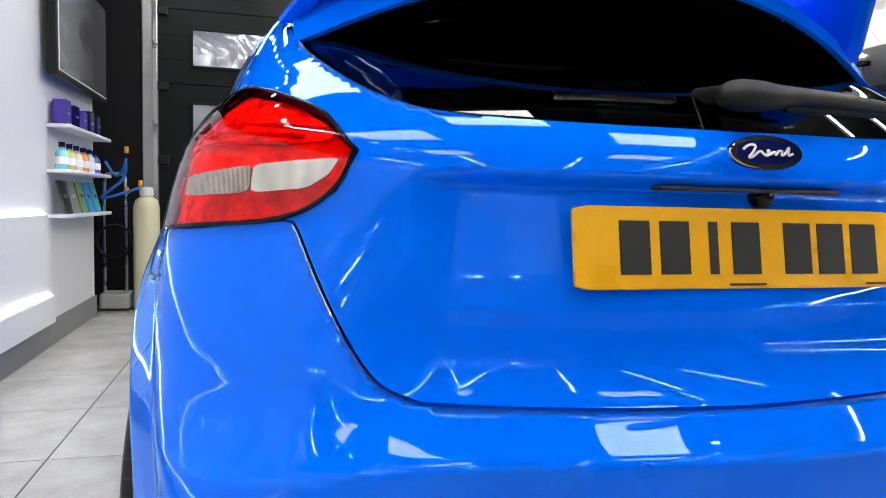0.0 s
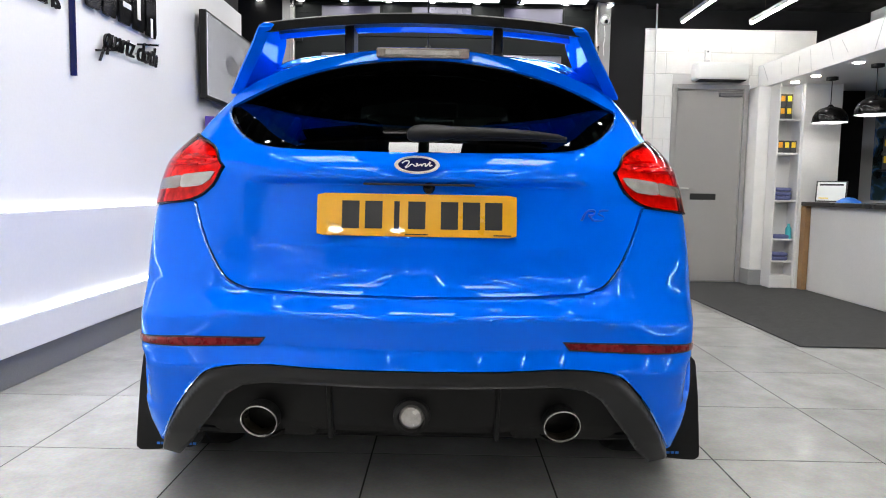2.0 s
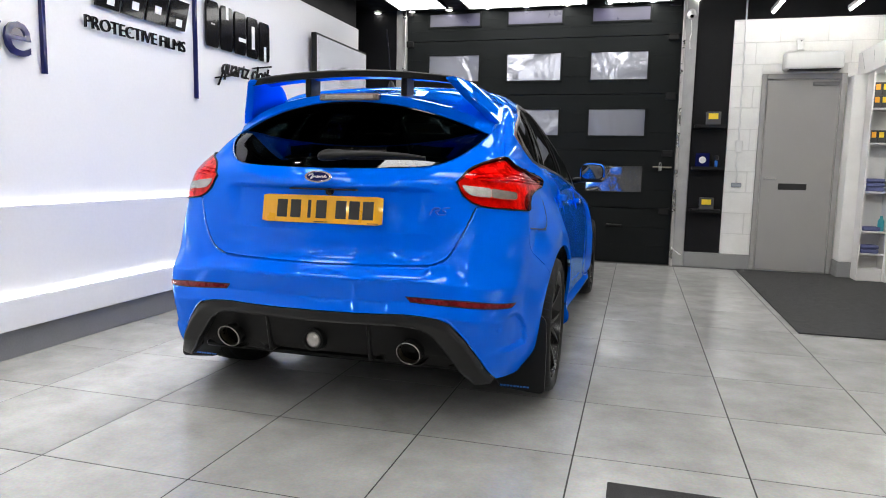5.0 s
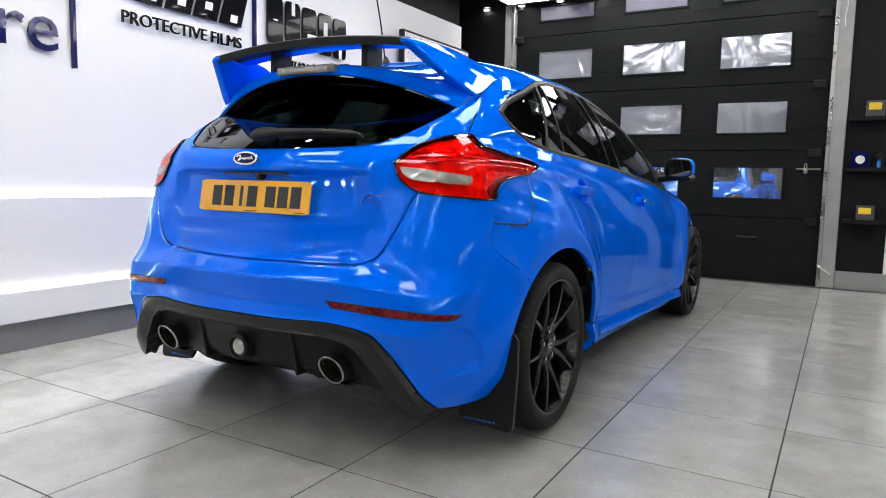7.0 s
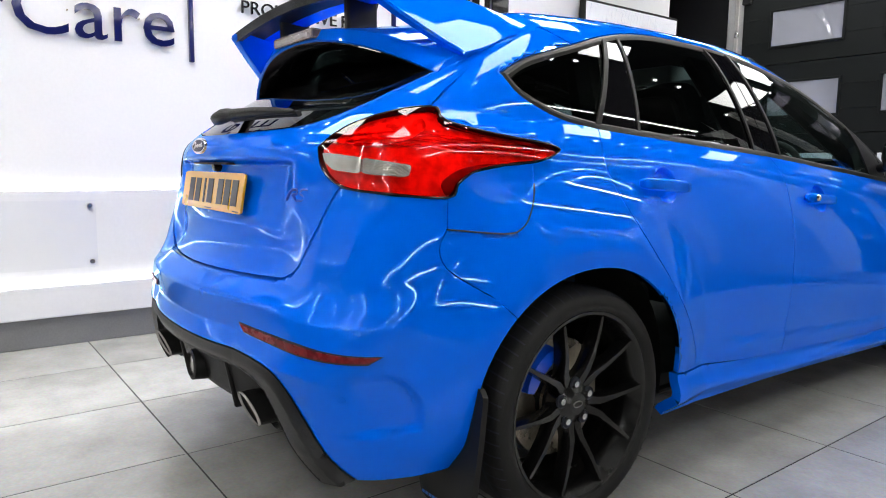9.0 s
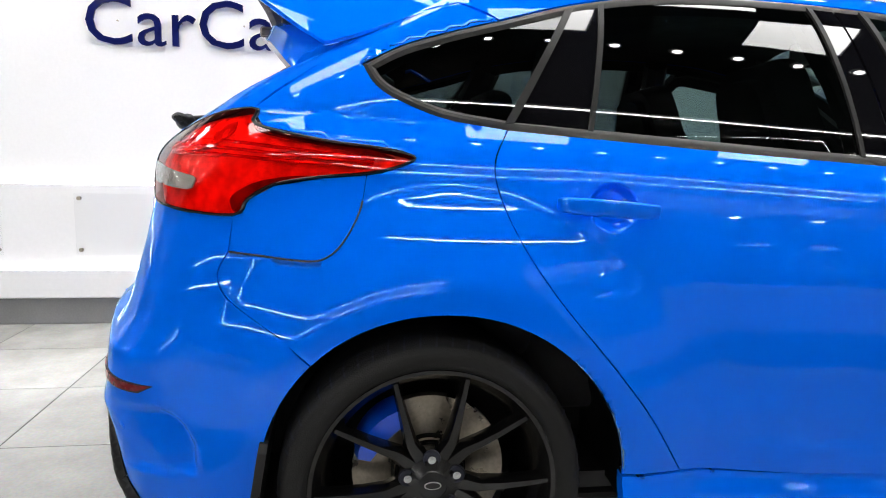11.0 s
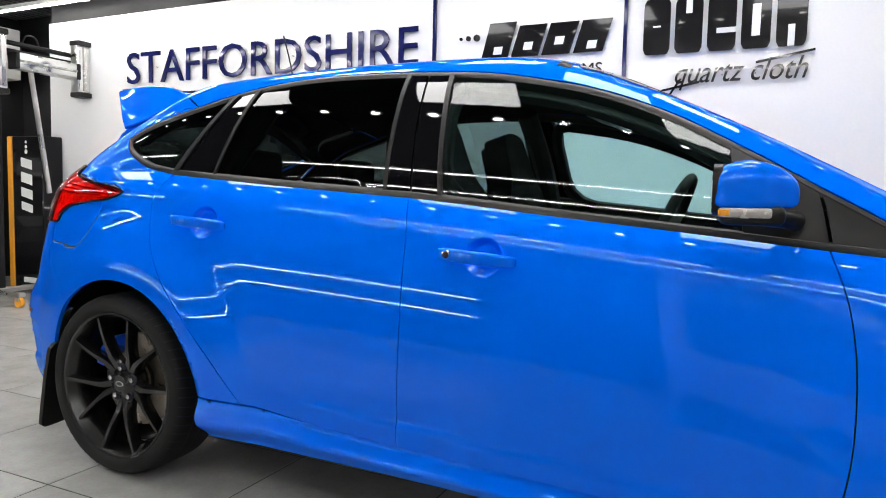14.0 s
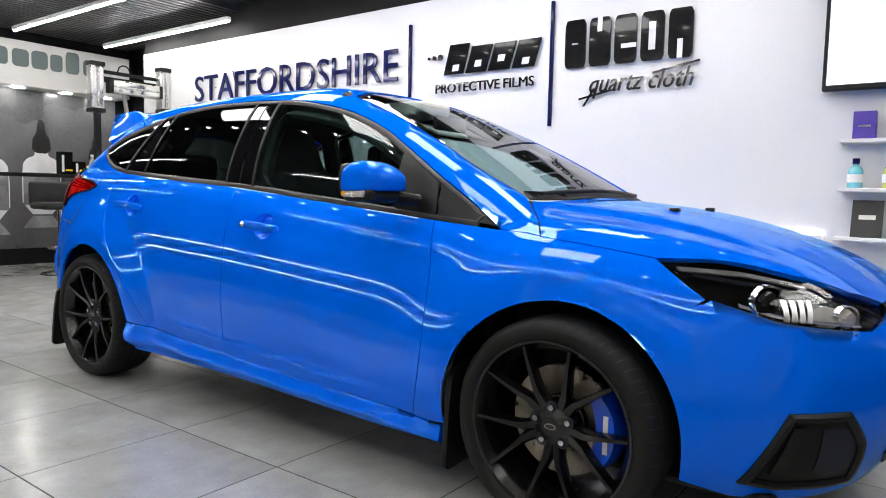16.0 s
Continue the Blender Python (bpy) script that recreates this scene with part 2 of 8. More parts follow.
MAT_FIBRE = plain("dark_mat", (0.030, 0.030, 0.030), 0.95, vary=0.35, scale=20, bump=0.9, bump_scale=420)
GROUT = plain("grey_grout", (0.028, 0.027, 0.026), 0.9, vary=0.2, scale=30)
TILE = tile_material("porcelain_tile")
FILM = film_material("crinkled_film")
LAVENDER = plain("lavender_pane", (0.06, 0.057, 0.095), 0.3, vary=0.06)
OAK = plain("oak_post", (0.30, 0.17, 0.075), 0.5, vary=0.25, scale=12, bump=0.15)
LED = glow("panel_glow", (1.0, 0.985, 0.96), PANEL_LIGHT)
LED_DIM = glow("dim_panel_glow", (1.0, 0.985, 0.96), PANEL_LIGHT * 0.55)
TUBE = glow("tube_glow", (1.0, 0.98, 0.94), TUBE_LIGHT)
SPOT = glow("spot_glow", (1.0, 0.97, 0.92), SPOT_LIGHT)
STRIP = glow("strip_glow", (1.0, 0.99, 0.97), STRIP_LIGHT)
FASCIA_GLOW = glow("fascia_glow", (1.0, 0.98, 0.94), 80.0)
SIDE_STRIP = glow("side_strip_glow", (1.0, 0.99, 0.97), 75.0)
BORE = plain("sooty_steel", (0.10, 0.085, 0.06), 0.4, metal=0.8, vary=0.4, scale=40)
EXHAUST = plain("exhaust_rim", (0.62, 0.60, 0.56), 0.22, metal=0.45, vary=0.05)
ORANGE = plain("orange_print", (0.80, 0.34, 0.02), 0.4, vary=0.05)
YELLOW = plain("yellow_label", (0.85, 0.60, 0.03), 0.4, vary=0.05)
BOX_DARK = plain("dark_carton", (0.05, 0.05, 0.055), 0.5, vary=0.1)
BLUE_TOWEL = plain("blue_towel", (0.10, 0.11, 0.24), 0.9, vary=0.2, bump=0.6, bump_scale=200)
VISOR = plain("visor_grey", (0.74, 0.78, 0.74), 0.7, vary=0.08)
CARD_YELLOW = plain("pale_yellow_card", (0.75, 0.68, 0.40), 0.6, vary=0.1, scale=60)
CARD_WHITE = plain("white_card", (0.78, 0.78, 0.76), 0.5, vary=0.04)
SILVER = plain("brushed_silver", (0.55, 0.54, 0.52), 0.3, metal=1.0, vary=0.12)
CREAM = plain("cream_paint", (0.62, 0.58, 0.38), 0.4, vary=0.1)
BLUE_HOSE = plain("blue_hose", (0.01, 0.14, 0.55), 0.4, vary=0.1)

# ---- car body: one smooth solid, cut into panels further down ----
def spline(xs, ys):
    """A natural cubic through the knots, straight beyond its ends."""
    xs, ys = np.array(xs, float), np.array(ys, float)
    n, h = len(xs), np.diff(xs)
    a, r = np.eye(n), np.zeros(n)
    for i in range(1, n - 1):
        a[i, i - 1:i + 2] = h[i - 1], 2 * (h[i - 1] + h[i]), h[i]
        r[i] = 3 * ((ys[i + 1] - ys[i]) / h[i] - (ys[i] - ys[i - 1]) / h[i - 1])
    c = np.linalg.solve(a, r)
    b = np.diff(ys) / h - h * (2 * c[:-1] + c[1:]) / 3
    d = np.diff(c) / (3 * h)
    b_end = b[-1] + 2 * c[-2] * h[-1] + 3 * d[-1] * h[-1] ** 2

    def value(x):
        x = np.asarray(x, float)
        xc = np.clip(x, xs[0], xs[-1])
        i = np.clip(np.searchsorted(xs, xc) - 1, 0, n - 2)
        t = xc - xs[i]
        return ys[i] + t * (b[i] + t * (c[i] + t * d[i])) + np.minimum(x - xs[0], 0) * b[0] + np.maximum(x - xs[-1], 0) * b_end
    return value


def smax(a, b, k):
    h = np.maximum(k - np.abs(a - b), 0) / k
    return np.maximum(a, b) + h * h * h * k / 6


def smin(a, b, k):
    return -smax(-a, -b, k)


def step(x, a, b):
    t = np.clip((x - a) / (b - a), 0, 1)
    return t * t * (3 - 2 * t)


AXLE_R, AXLE_F, HUB_Z, ARCH = 0.88, 3.53, 0.32, 0.361
ARCH_R = 0.908
HANDLES = ((1.235, 0.893), (2.205, 0.835))
belt = spline([0.0, 1.04, 2.0, 3.03, 3.5, 4.3], [1.10, 1.055, 0.995, 0.895, 0.855, 0.76])
waist = spline([-0.1, 0.3, 0.7, 1.04, 2.0, 3.03, 3.4, 3.9, 4.4], [0.60, 0.665, 0.712, 0.735, 0.738, 0.738, 0.715, 0.65, 0.54])
def creased(knots, soften):
    """A line through (z, y) knots whose bends are rounded over a short length."""
    grid = np.arange(0.1, 1.3, 0.001)
    flat = np.interp(grid, [k[0] for k in knots], [k[1] for k in knots])
    n = int(soften * 1000)
    kernel = np.hanning(2 * n + 1)
    wide = np.concatenate([np.full(n, flat[0]), flat, np.full(n, flat[-1])])
    eased = np.convolve(wide, kernel / kernel.sum(), "valid")
    return lambda z: np.interp(z, grid, eased)


gate_line = spline([0.63, 0.665, 0.71, 0.80, 0.90, 0.955, 0.995, 1.03, 1.1], [0.135, 0.168, 0.19, 0.192, 0.188, 0.178, 0.175, 0.19, 0.26])
rear_line = creased([(0.1, 0.26), (0.2, 0.20), (0.3, 0.140), (0.42, 0.108), (0.478, 0.082), (0.524, 0.1), (0.606, 0.086), (0.614, 0.091), (0.652, 0.153)] + [(z, float(gate_line(z))) for z in np.arange(0.665, 1.2, 0.01)], 0.009)
corner_line = creased([(0.1, 0.22), (0.2, 0.175), (0.3, 0.130), (0.42, 0.106), (0.478, 0.090), (0.524, 0.101), (0.606, 0.090), (0.614, 0.096), (0.70, 0.128), (0.8, 0.158), (0.9, 0.183), (1.0, 0.19), (1.1, 0.26)], 0.009)
front_line = spline([0.2, 0.35, 0.5, 0.65, 0.75, 0.85], [4.31, 4.40, 4.425, 4.42, 4.36, 4.22])
roof_line = spline([0.6, 0.9, 1.3, 1.8, 2.2, 2.6], [1.372, 1.418, 1.452, 1.468, 1.462, 1.43])
hood_line = spline([3.0, 3.3, 3.656, 4.0, 4.25, 4.4], [1.0, 0.98, 0.945, 0.875, 0.785, 0.69])


flare = creased([(0.1, 1.0), (0.385, 1.0), (0.41, 0.95), (0.56, 0.05), (0.62, 0.0), (1.3, 0.0)], 0.024)


def side_at(y, z):
    zeta = z - belt(y)
    u = np.clip(-zeta, -0.2, 0.11)
    shoulder = u - 3.2 * u * u + 0.3 * np.maximum(-zeta - 0.11, 0) + 0.004
    lower = 0.083 + 0.034 * (1 - ((zeta + 0.43) / 0.32) ** 2)
    w = waist(y) + np.where(zeta < 0, smin(shoulder, lower, 0.03), 0.004 - 0.28 * zeta - 0.66 * zeta * np.abs(zeta))
    for yh, size, fade in ((ARCH_R, 0.045, 0.09), (AXLE_F, 0.043, 0.165)):
        r = np.hypot(y - yh, (z - HUB_Z) * 0.92)
        swell = np.exp(-(np.maximum(r - 0.38, 0) / fade) ** 2) if yh > 2 else flare(r)
        w = w + size * swell * step(z, 0.16, 0.30)
    w = w + 0.028 * step(z, 0.54, 0.27) * step(y, 0.64, 0.40)
    for yc, zc in HANDLES:
        q = ((y - yc - 0.014) / 0.053) ** 2 + ((z - zc - 0.002) / 0.049) ** 2
        w = w - 0.021 * step(1.0 - q, -0.12, 0.62)
    return w


def body(x, y, z):
    """Less than nothing inside the car's outer skin, more outside."""
    x = np.abs(x)
    x2 = x * x
    side = (x - side_at(y, z)) * 0.93
    recess = 0.034 * step(x, 0.475, 0.385) * np.clip((z - 0.78) / 0.16, 0, 1) * step(z, 0.957, 0.935)
    corner = step(x, 0.40, 0.62)
    zs = z + 0.024 * step(x, 0.36, 0.76) * step(z, 0.72, 0.62)
    rear = rear_line(zs) * (1 - corner) + corner_line(zs) * corner + 0.3 * x2 - 0.143 * step(z, 0.68, 0.50) * np.maximum(x2 - 0.13, 0) + recess - y
    glass = (z - 1.03) * 0.872 - (y - 0.20 - 0.28 * x2) * 0.489
    roof = z - roof_line(y) + 0.10 * x2
    ys = y + 0.22 * x2 - 2.35
    screen = (z - 1.44 + 0.40 * ys + 0.085 * ys * np.abs(ys)) * 0.9
    bulge = 0.018 * step(x, 0.50, 0.40) * step(y, 4.3, 3.7)
    hood = (z - hood_line(y) + 0.11 * x2 + 0.018 - bulge) * 0.95
    front = (y - front_line(z) + 0.34 * x2 + 0.3 * x2 * x2) * 0.9
    cabin = smax(smax(roof, screen, 0.10), glass, 0.05)
    top = smin(cabin, smax(hood, side * 0 + 2.6 - y, 0.01), 0.03)
    top = np.where(y < 2.7, cabin, top)
    f = smax(side, top, 0.17)
    f = smax(f, rear, 0.20)
    return smax(f, front, 0.22)

# ---- builders ----
from mathutils import geometry


def thing(name, place, label, category, group="", kind=""):
    """A top-level Empty at the base of a thing, to which its parts are tied."""
    e = new(name)
    e.location = place
    return tagged(e, label, category, group, kind)


def tie(ob, parent):
    """Tie ob to its parent without moving it; everything is built where it stands."""
    ob.parent = parent
    if not parent.parent:
        ob.matrix_parent_inverse = parent.matrix_basis.inverted()
    return ob


def part(name, bm, material, parent=None, label="", smooth=False):
    """Link a bmesh or mesh as one object, under a thing or under a part of it."""
    if isinstance(bm, bpy.types.Mesh):
        me = bm
    else:
        me = bpy.data.meshes.new(name)
        bmesh.ops.recalc_face_normals(bm, faces=bm.faces)
        bm.to_mesh(me)
        bm.free()
    if smooth:
        me.polygons.foreach_set("use_smooth", [True] * len(me.polygons))
        if smooth != "all":
            me.set_sharp_from_angle(angle=radians(38))
    if not me.materials:
        me.materials.append(material)
    ob = new(name, me)
    if parent:
        tie(ob, parent)
    if label:
        ob["label"] = label
    return ob


def box(x0, x1, y0, y1, z0, z1, bevel=0.0, bm=None, segments=1):
    bm = bm or bmesh.new()
    vs = [bm.verts.new((x, y, z)) for x in (x0, x1) for y in (y0, y1) for z in (z0, z1)]
    fs = [bm.faces.new([vs[i] for i in q]) for q in ((0, 1, 3, 2), (4, 6, 7, 5), (0, 4, 5, 1), (2, 3, 7, 6), (0, 2, 6, 4), (1, 5, 7, 3))]
    if bevel:
        bmesh.ops.bevel(bm, geom=list({e for f in fs for e in f.edges}), offset=bevel, segments=segments, affect="EDGES", profile=0.5)
    return bm


def tube(a, b, r0, r1=None, n=20, bm=None, caps=True):
    """A round bar from a to b."""
    bm = bm or bmesh.new()
    a, b = Vector(a), Vector(b)
    r1 = r0 if r1 is None else r1
    q = (b - a).to_track_quat("Z", "Y").to_matrix()
    rings = []
    for c, r in ((a, r0), (b, r1)):
        rings.append([bm.verts.new(c + q @ Vector((r * math.cos(2 * math.pi * i / n), r * math.sin(2 * math.pi * i / n), 0))) for i in range(n)])
    for i in range(n):
        j = (i + 1) % n
        bm.faces.new((rings[0][i], rings[0][j], rings[1][j], rings[1][i]))
    if caps:
        bm.faces.new(rings[0][::-1])
        bm.faces.new(rings[1])
    return bm


def lathe(profile, axis_point, axis, n=48, bm=None, closed=False):
    """Turn a profile of (radius, along) about an axis."""
    bm = bm or bmesh.new()
    q = Vector(axis).to_track_quat("Z", "Y").to_matrix()
    o = Vector(axis_point)
    rings = []
    for r, h in profile:
        rings.append([bm.verts.new(o + q @ Vector((r * math.cos(2 * math.pi * i / n), r * math.sin(2 * math.pi * i / n), h))) for i in range(n)])
    pairs = list(zip(rings, rings[1:])) + ([(rings[-1], rings[0])] if closed else [])
    for r0, r1 in pairs:
        for i in range(n):
            j = (i + 1) % n
            bm.faces.new((r0[i], r0[j], r1[j], r1[i]))
    return bm


def hose(points, r, n=10, smooth_steps=3):
    """A round bar along a bent line."""
    pts = [Vector(p) for p in points]
    for _ in range(smooth_steps):
        out = [pts[0]]
        for p, q in zip(pts, pts[1:]):
            out += [p * 0.75 + q * 0.25, p * 0.25 + q * 0.75]
        pts = out + [pts[-1]]
    bm = bmesh.new()
    rings = []
    for i, p in enumerate(pts):
        d = (pts[min(i + 1, len(pts) - 1)] - pts[max(i - 1, 0)]).normalized()
        q = d.to_track_quat("Z", "Y").to_matrix()
        rings.append([bm.verts.new(p + q @ Vector((r * math.cos(2 * math.pi * k / n), r * math.sin(2 * math.pi * k / n), 0))) for k in range(n)])
    for r0, r1 in zip(rings, rings[1:]):
        for i in range(n):
            j = (i + 1) % n
            bm.faces.new((r0[i], r0[j], r1[j], r1[i]))
    bm.faces.new(rings[0][::-1])
    bm.faces.new(rings[-1])
    return bm


def slab(outline, m, depth, bevel=0.0):
    """A flat outline (x, y) pushed out by depth along z, laid by the matrix m."""
    bm = bmesh.new()
    f = bm.faces.new([bm.verts.new((p[0], p[1], 0)) for p in outline])
    ext = bmesh.ops.extrude_face_region(bm, geom=[f])
    top = [v for v in ext["geom"] if isinstance(v, bmesh.types.BMVert)]
    bmesh.ops.translate(bm, verts=top, vec=(0, 0, depth))
    if bevel:
        edges = [e for e in bm.edges if all(v in top for v in e.verts)]
        bmesh.ops.bevel(bm, geom=edges, offset=bevel, segments=2, affect="EDGES")
    bmesh.ops.transform(bm, matrix=m, verts=bm.verts)
    return bm


def lofted(sections, caps=True):
    bm = bmesh.new()
    rows = [[bm.verts.new(p) for p in s] for s in sections]
    n = len(rows[0])
    for r0, r1 in zip(rows, rows[1:]):
        for i in range(n):
            j = (i + 1) % n
            bm.faces.new((r0[i], r0[j], r1[j], r1[i]))
    if caps:
        bm.faces.new(rows[0][::-1])
        bm.faces.new(rows[-1])
    return bm


def lettering(text, width, height, m, depth, shear=0.0):
    """A mesh of the words, fitted to width and cap height, laid by m."""
    c = bpy.data.curves.new("words", "FONT")
    c.body, c.extrude, c.resolution_u, c.shear = text, 0.5, 3, shear
    o = bpy.data.objects.new("words", c)
    scene.collection.objects.link(o)
    me = bpy.data.meshes.new_from_object(o.evaluated_get(bpy.context.evaluated_depsgraph_get()))
    bpy.data.objects.remove(o)
    bpy.data.curves.remove(c)
    co = np.empty(len(me.vertices) * 3)
    me.vertices.foreach_get("co", co)
    co = co.reshape(-1, 3)
    lo, hi = co.min(0), co.max(0)
    co[:, 0] = (co[:, 0] - lo[0]) / (hi[0] - lo[0]) * width
    co[:, 1] = (co[:, 1] - lo[1]) / (hi[1] - lo[1]) * height
    co[:, 2] = (co[:, 2] - lo[2]) / (hi[2] - lo[2]) * depth
    me.vertices.foreach_set("co", co.ravel())
    me.transform(m)
    return me


def face_x(x, y, z):
    """Lays a flat sheet on a wall that looks along +x; reading runs along +y."""
    return Matrix(((0, 0, 1, x), (1, 0, 0, y), (0, 1, 0, z), (0, 0, 0, 1)))


# ---- skin panels: outlines on a plane of projection, laid on the body ----
REAR_AXIS, FRONT_AXIS, SPREAD = 1.5, 3.0, 1.3


def rear_at(x, y, z):
    return (SPREAD * math.atan2(x, REAR_AXIS - y), z)


def front_at(x, y, z):
    return (SPREAD * math.atan2(x, y - FRONT_AXIS), z)


def skin(way, a, b):
    """The point of the body's skin at (a, b) of a projection, and its normal."""
    a, b = np.asarray(a, float), np.asarray(b, float)
    o = np.zeros_like(a)
    if way == "side":
        at = lambda s: (s, a, b)
        lo, hi = o, o + 1.4
    elif way == "top":
        at = lambda s: (a, b, s)
        lo, hi = o + 0.6, o + 2.0
    else:
        y0, sign = (REAR_AXIS, -1) if way == "rear" else (FRONT_AXIS, 1)
        sn, cs = np.sin(a / SPREAD), np.cos(a / SPREAD) * sign
        at = lambda s: (s * sn, y0 + s * cs, b)
        lo, hi = o, o + 2.6
    for _ in range(36):
        mid = (lo + hi) / 2
        inside = body(*at(mid)) < 0
        lo, hi = np.where(inside, mid, lo), np.where(inside, hi, mid)
    p = np.stack(np.broadcast_arrays(*at(hi)), -1).astype(float)
    e = 0.002
    n = np.stack([body(p[:, 0] + e * (k == 0), p[:, 1] + e * (k == 1), p[:, 2] + e * (k == 2)) - body(p[:, 0] - e * (k == 0), p[:, 1] - e * (k == 1), p[:, 2] - e * (k == 2)) for k in range(3)], -1)
    return p, n / np.maximum(np.linalg.norm(n, axis=1, keepdims=True), 1e-9)


def rounded(points, times=2, keep=0.25):
    pts = [tuple(p) for p in points]
    for _ in range(times):
        out = []
        for p, q in zip(pts, pts[1:] + pts[:1]):
            out += [(p[0] * (1 - keep) + q[0] * keep, p[1] * (1 - keep) + q[1] * keep), (p[0] * keep + q[0] * (1 - keep), p[1] * keep + q[1] * (1 - keep))]
        pts = out
    return pts


def whole(half):
    """A shape across the car's middle from its half, which runs from the middle to the middle."""
    return list(half) + [(-a, b) for a, b in reversed(half) if abs(a) > 1e-6]


def dense(points, step_):
    out = []
    for p, q in zip(points, points[1:] + points[:1]):
        d = math.hypot(q[0] - p[0], q[1] - p[1])
        k = max(1, math.ceil(d / step_))
        out += [(p[0] + (q[0] - p[0]) * i / k, p[1] + (q[1] - p[1]) * i / k) for i in range(k)]
    return out


def area2(pts):
    return sum(p[0] * q[1] - q[0] * p[1] for p, q in zip(pts, pts[1:] + pts[:1]))


def inset(points, g):
    """The outline drawn in by g all round."""
    pts = [np.array(p, float) for p in points]
    s = 1 if area2(points) > 0 else -1
    out = []
    for i, p in enumerate(pts):
        a, b = pts[i - 1], pts[(i + 1) % len(pts)]
        u, v = p - a, b - p
        n1 = np.array((-u[1], u[0])) / max(np.hypot(*u), 1e-9)
        n2 = np.array((-v[1], v[0])) / max(np.hypot(*v), 1e-9)
        m = n1 + n2
        m = m / max(m @ m / 2, 0.5)
        out.append(tuple(p + s * g * m))
    return out


def skin_mesh(name, way, outline, off=0.0, depth=0.014, grid=0.03, flip=False, gap=0.0016, bulge=None, fine=None):
    pts = dense(inset(outline, gap) if gap else list(outline), grid * 0.6)
    if area2(pts) < 0:
        pts = pts[::-1]
    P = np.array(pts)
    lo, hi = P.min(0), P.max(0)
    gx, gy = np.meshgrid(np.arange(lo[0] + grid / 2, hi[0], grid), np.arange(lo[1] + grid / 2, hi[1], grid))
    g = np.stack([gx.ravel(), gy.ravel()], -1)
    if fine:
        ca, cb, r, h = fine
        g = g[np.hypot(g[:, 0] - ca, g[:, 1] - cb) > r]
        fx, fy = np.meshgrid(np.arange(ca - r, ca + r, h), np.arange(cb - r, cb + r, h))
        f = np.stack([fx.ravel(), fy.ravel()], -1)
        g = np.concatenate([g, f[np.hypot(f[:, 0] - ca, f[:, 1] - cb) < r - h]])
    inside = np.zeros(len(g), bool)
    near = np.full(len(g), 1e9)
    for i in range(len(P)):
        p, q = P[i], P[(i + 1) % len(P)]
        cond = (p[1] > g[:, 1]) != (q[1] > g[:, 1])
        with np.errstate(divide="ignore", invalid="ignore"):
            cross = g[:, 0] < (q[0] - p[0]) * (g[:, 1] - p[1]) / (q[1] - p[1]) + p[0]
        inside ^= cond & cross
        d = q - p
        t = np.clip(((g - p) @ d) / max(d @ d, 1e-12), 0, 1)
        near = np.minimum(near, np.hypot(*(g - p - t[:, None] * d).T))
    g = g[inside & (near > grid * 0.35)]
    n = len(P)
    flat = [Vector(p) for p in np.concatenate([P, g])] if len(g) else [Vector(p) for p in P]
    co, _, faces, *_ = geometry.delaunay_2d_cdt(flat, [], [list(range(n))], 1, 1e-6)
    co = np.array([tuple(c) for c in co])
    p3, nor = skin(way, co[:, 0], co[:, 1])
    out = off
    if bulge:
        out = off + bulge(co[:, 0], co[:, 1])[:, None]
        e, ways = 0.0025, []
        for da, db in ((e, 0), (0, e)):
            ends = []
            for k in (1, -1):
                a, b = co[:, 0] + k * da, co[:, 1] + k * db
                q, m = skin(way, a, b)
                ends.append(q + m * (off + bulge(a, b))[:, None])
            ways.append(ends[0] - ends[1])
        p3 = p3 + nor * out
        turned = np.cross(ways[0], ways[1])
        turned *= np.sign((turned * nor).sum(1))[:, None]
        nor = turned / np.maximum(np.linalg.norm(turned, axis=1, keepdims=True), 1e-12)
    else:
        p3 = p3 + nor * out
    rim = [k for k in range(len(co)) if k < n]
    count = len(co)
    verts = np.concatenate([p3, p3[rim] - nor[rim] * depth]) if depth else p3
    tris = []
    for f in faces:
        a, b, c = (p3[k] for k in f)
        tris.append(tuple(f) if np.cross(b - a, c - a) @ nor[f[0]] > 0 else tuple(f[::-1]))
    loops = [nor[k] for f in tris for k in f]
    quads = []
    if depth:
        for i in range(n):
            j = (i + 1) % n
            q = (rim[i], count + i, count + j, rim[j])
            fn = np.cross(verts[q[1]] - verts[q[0]], verts[q[2]] - verts[q[0]])
            mid = p3[rim[i]] - p3.mean(0)
            if fn @ mid < 0:
                q, fn = q[::-1], -fn
            fn = fn / max(np.linalg.norm(fn), 1e-12)
            quads.append(q)
            loops += [fn] * 4
    if flip:
        verts = verts * np.array((-1, 1, 1))
        fs, ls, at = [], [], 0
        for f in tris + quads:
            ls += [loops[at + k] * np.array((-1, 1, 1)) for k in reversed(range(len(f)))]
            at += len(f)
            fs.append(f[::-1])
        loops = ls
    else:
        fs = tris + quads
    me = bpy.data.meshes.new(name)
    me.from_pydata([tuple(v) for v in verts], [], fs)
    me.polygons.foreach_set("use_smooth", [True] * len(me.polygons))
    me.normals_split_custom_set([tuple(v) for v in loops])
    return me


def panel(name, way, outline, material, parent, label="", **keys):
    me = skin_mesh(name, way, outline, **keys)
    return part(name, me, material, parent, label)


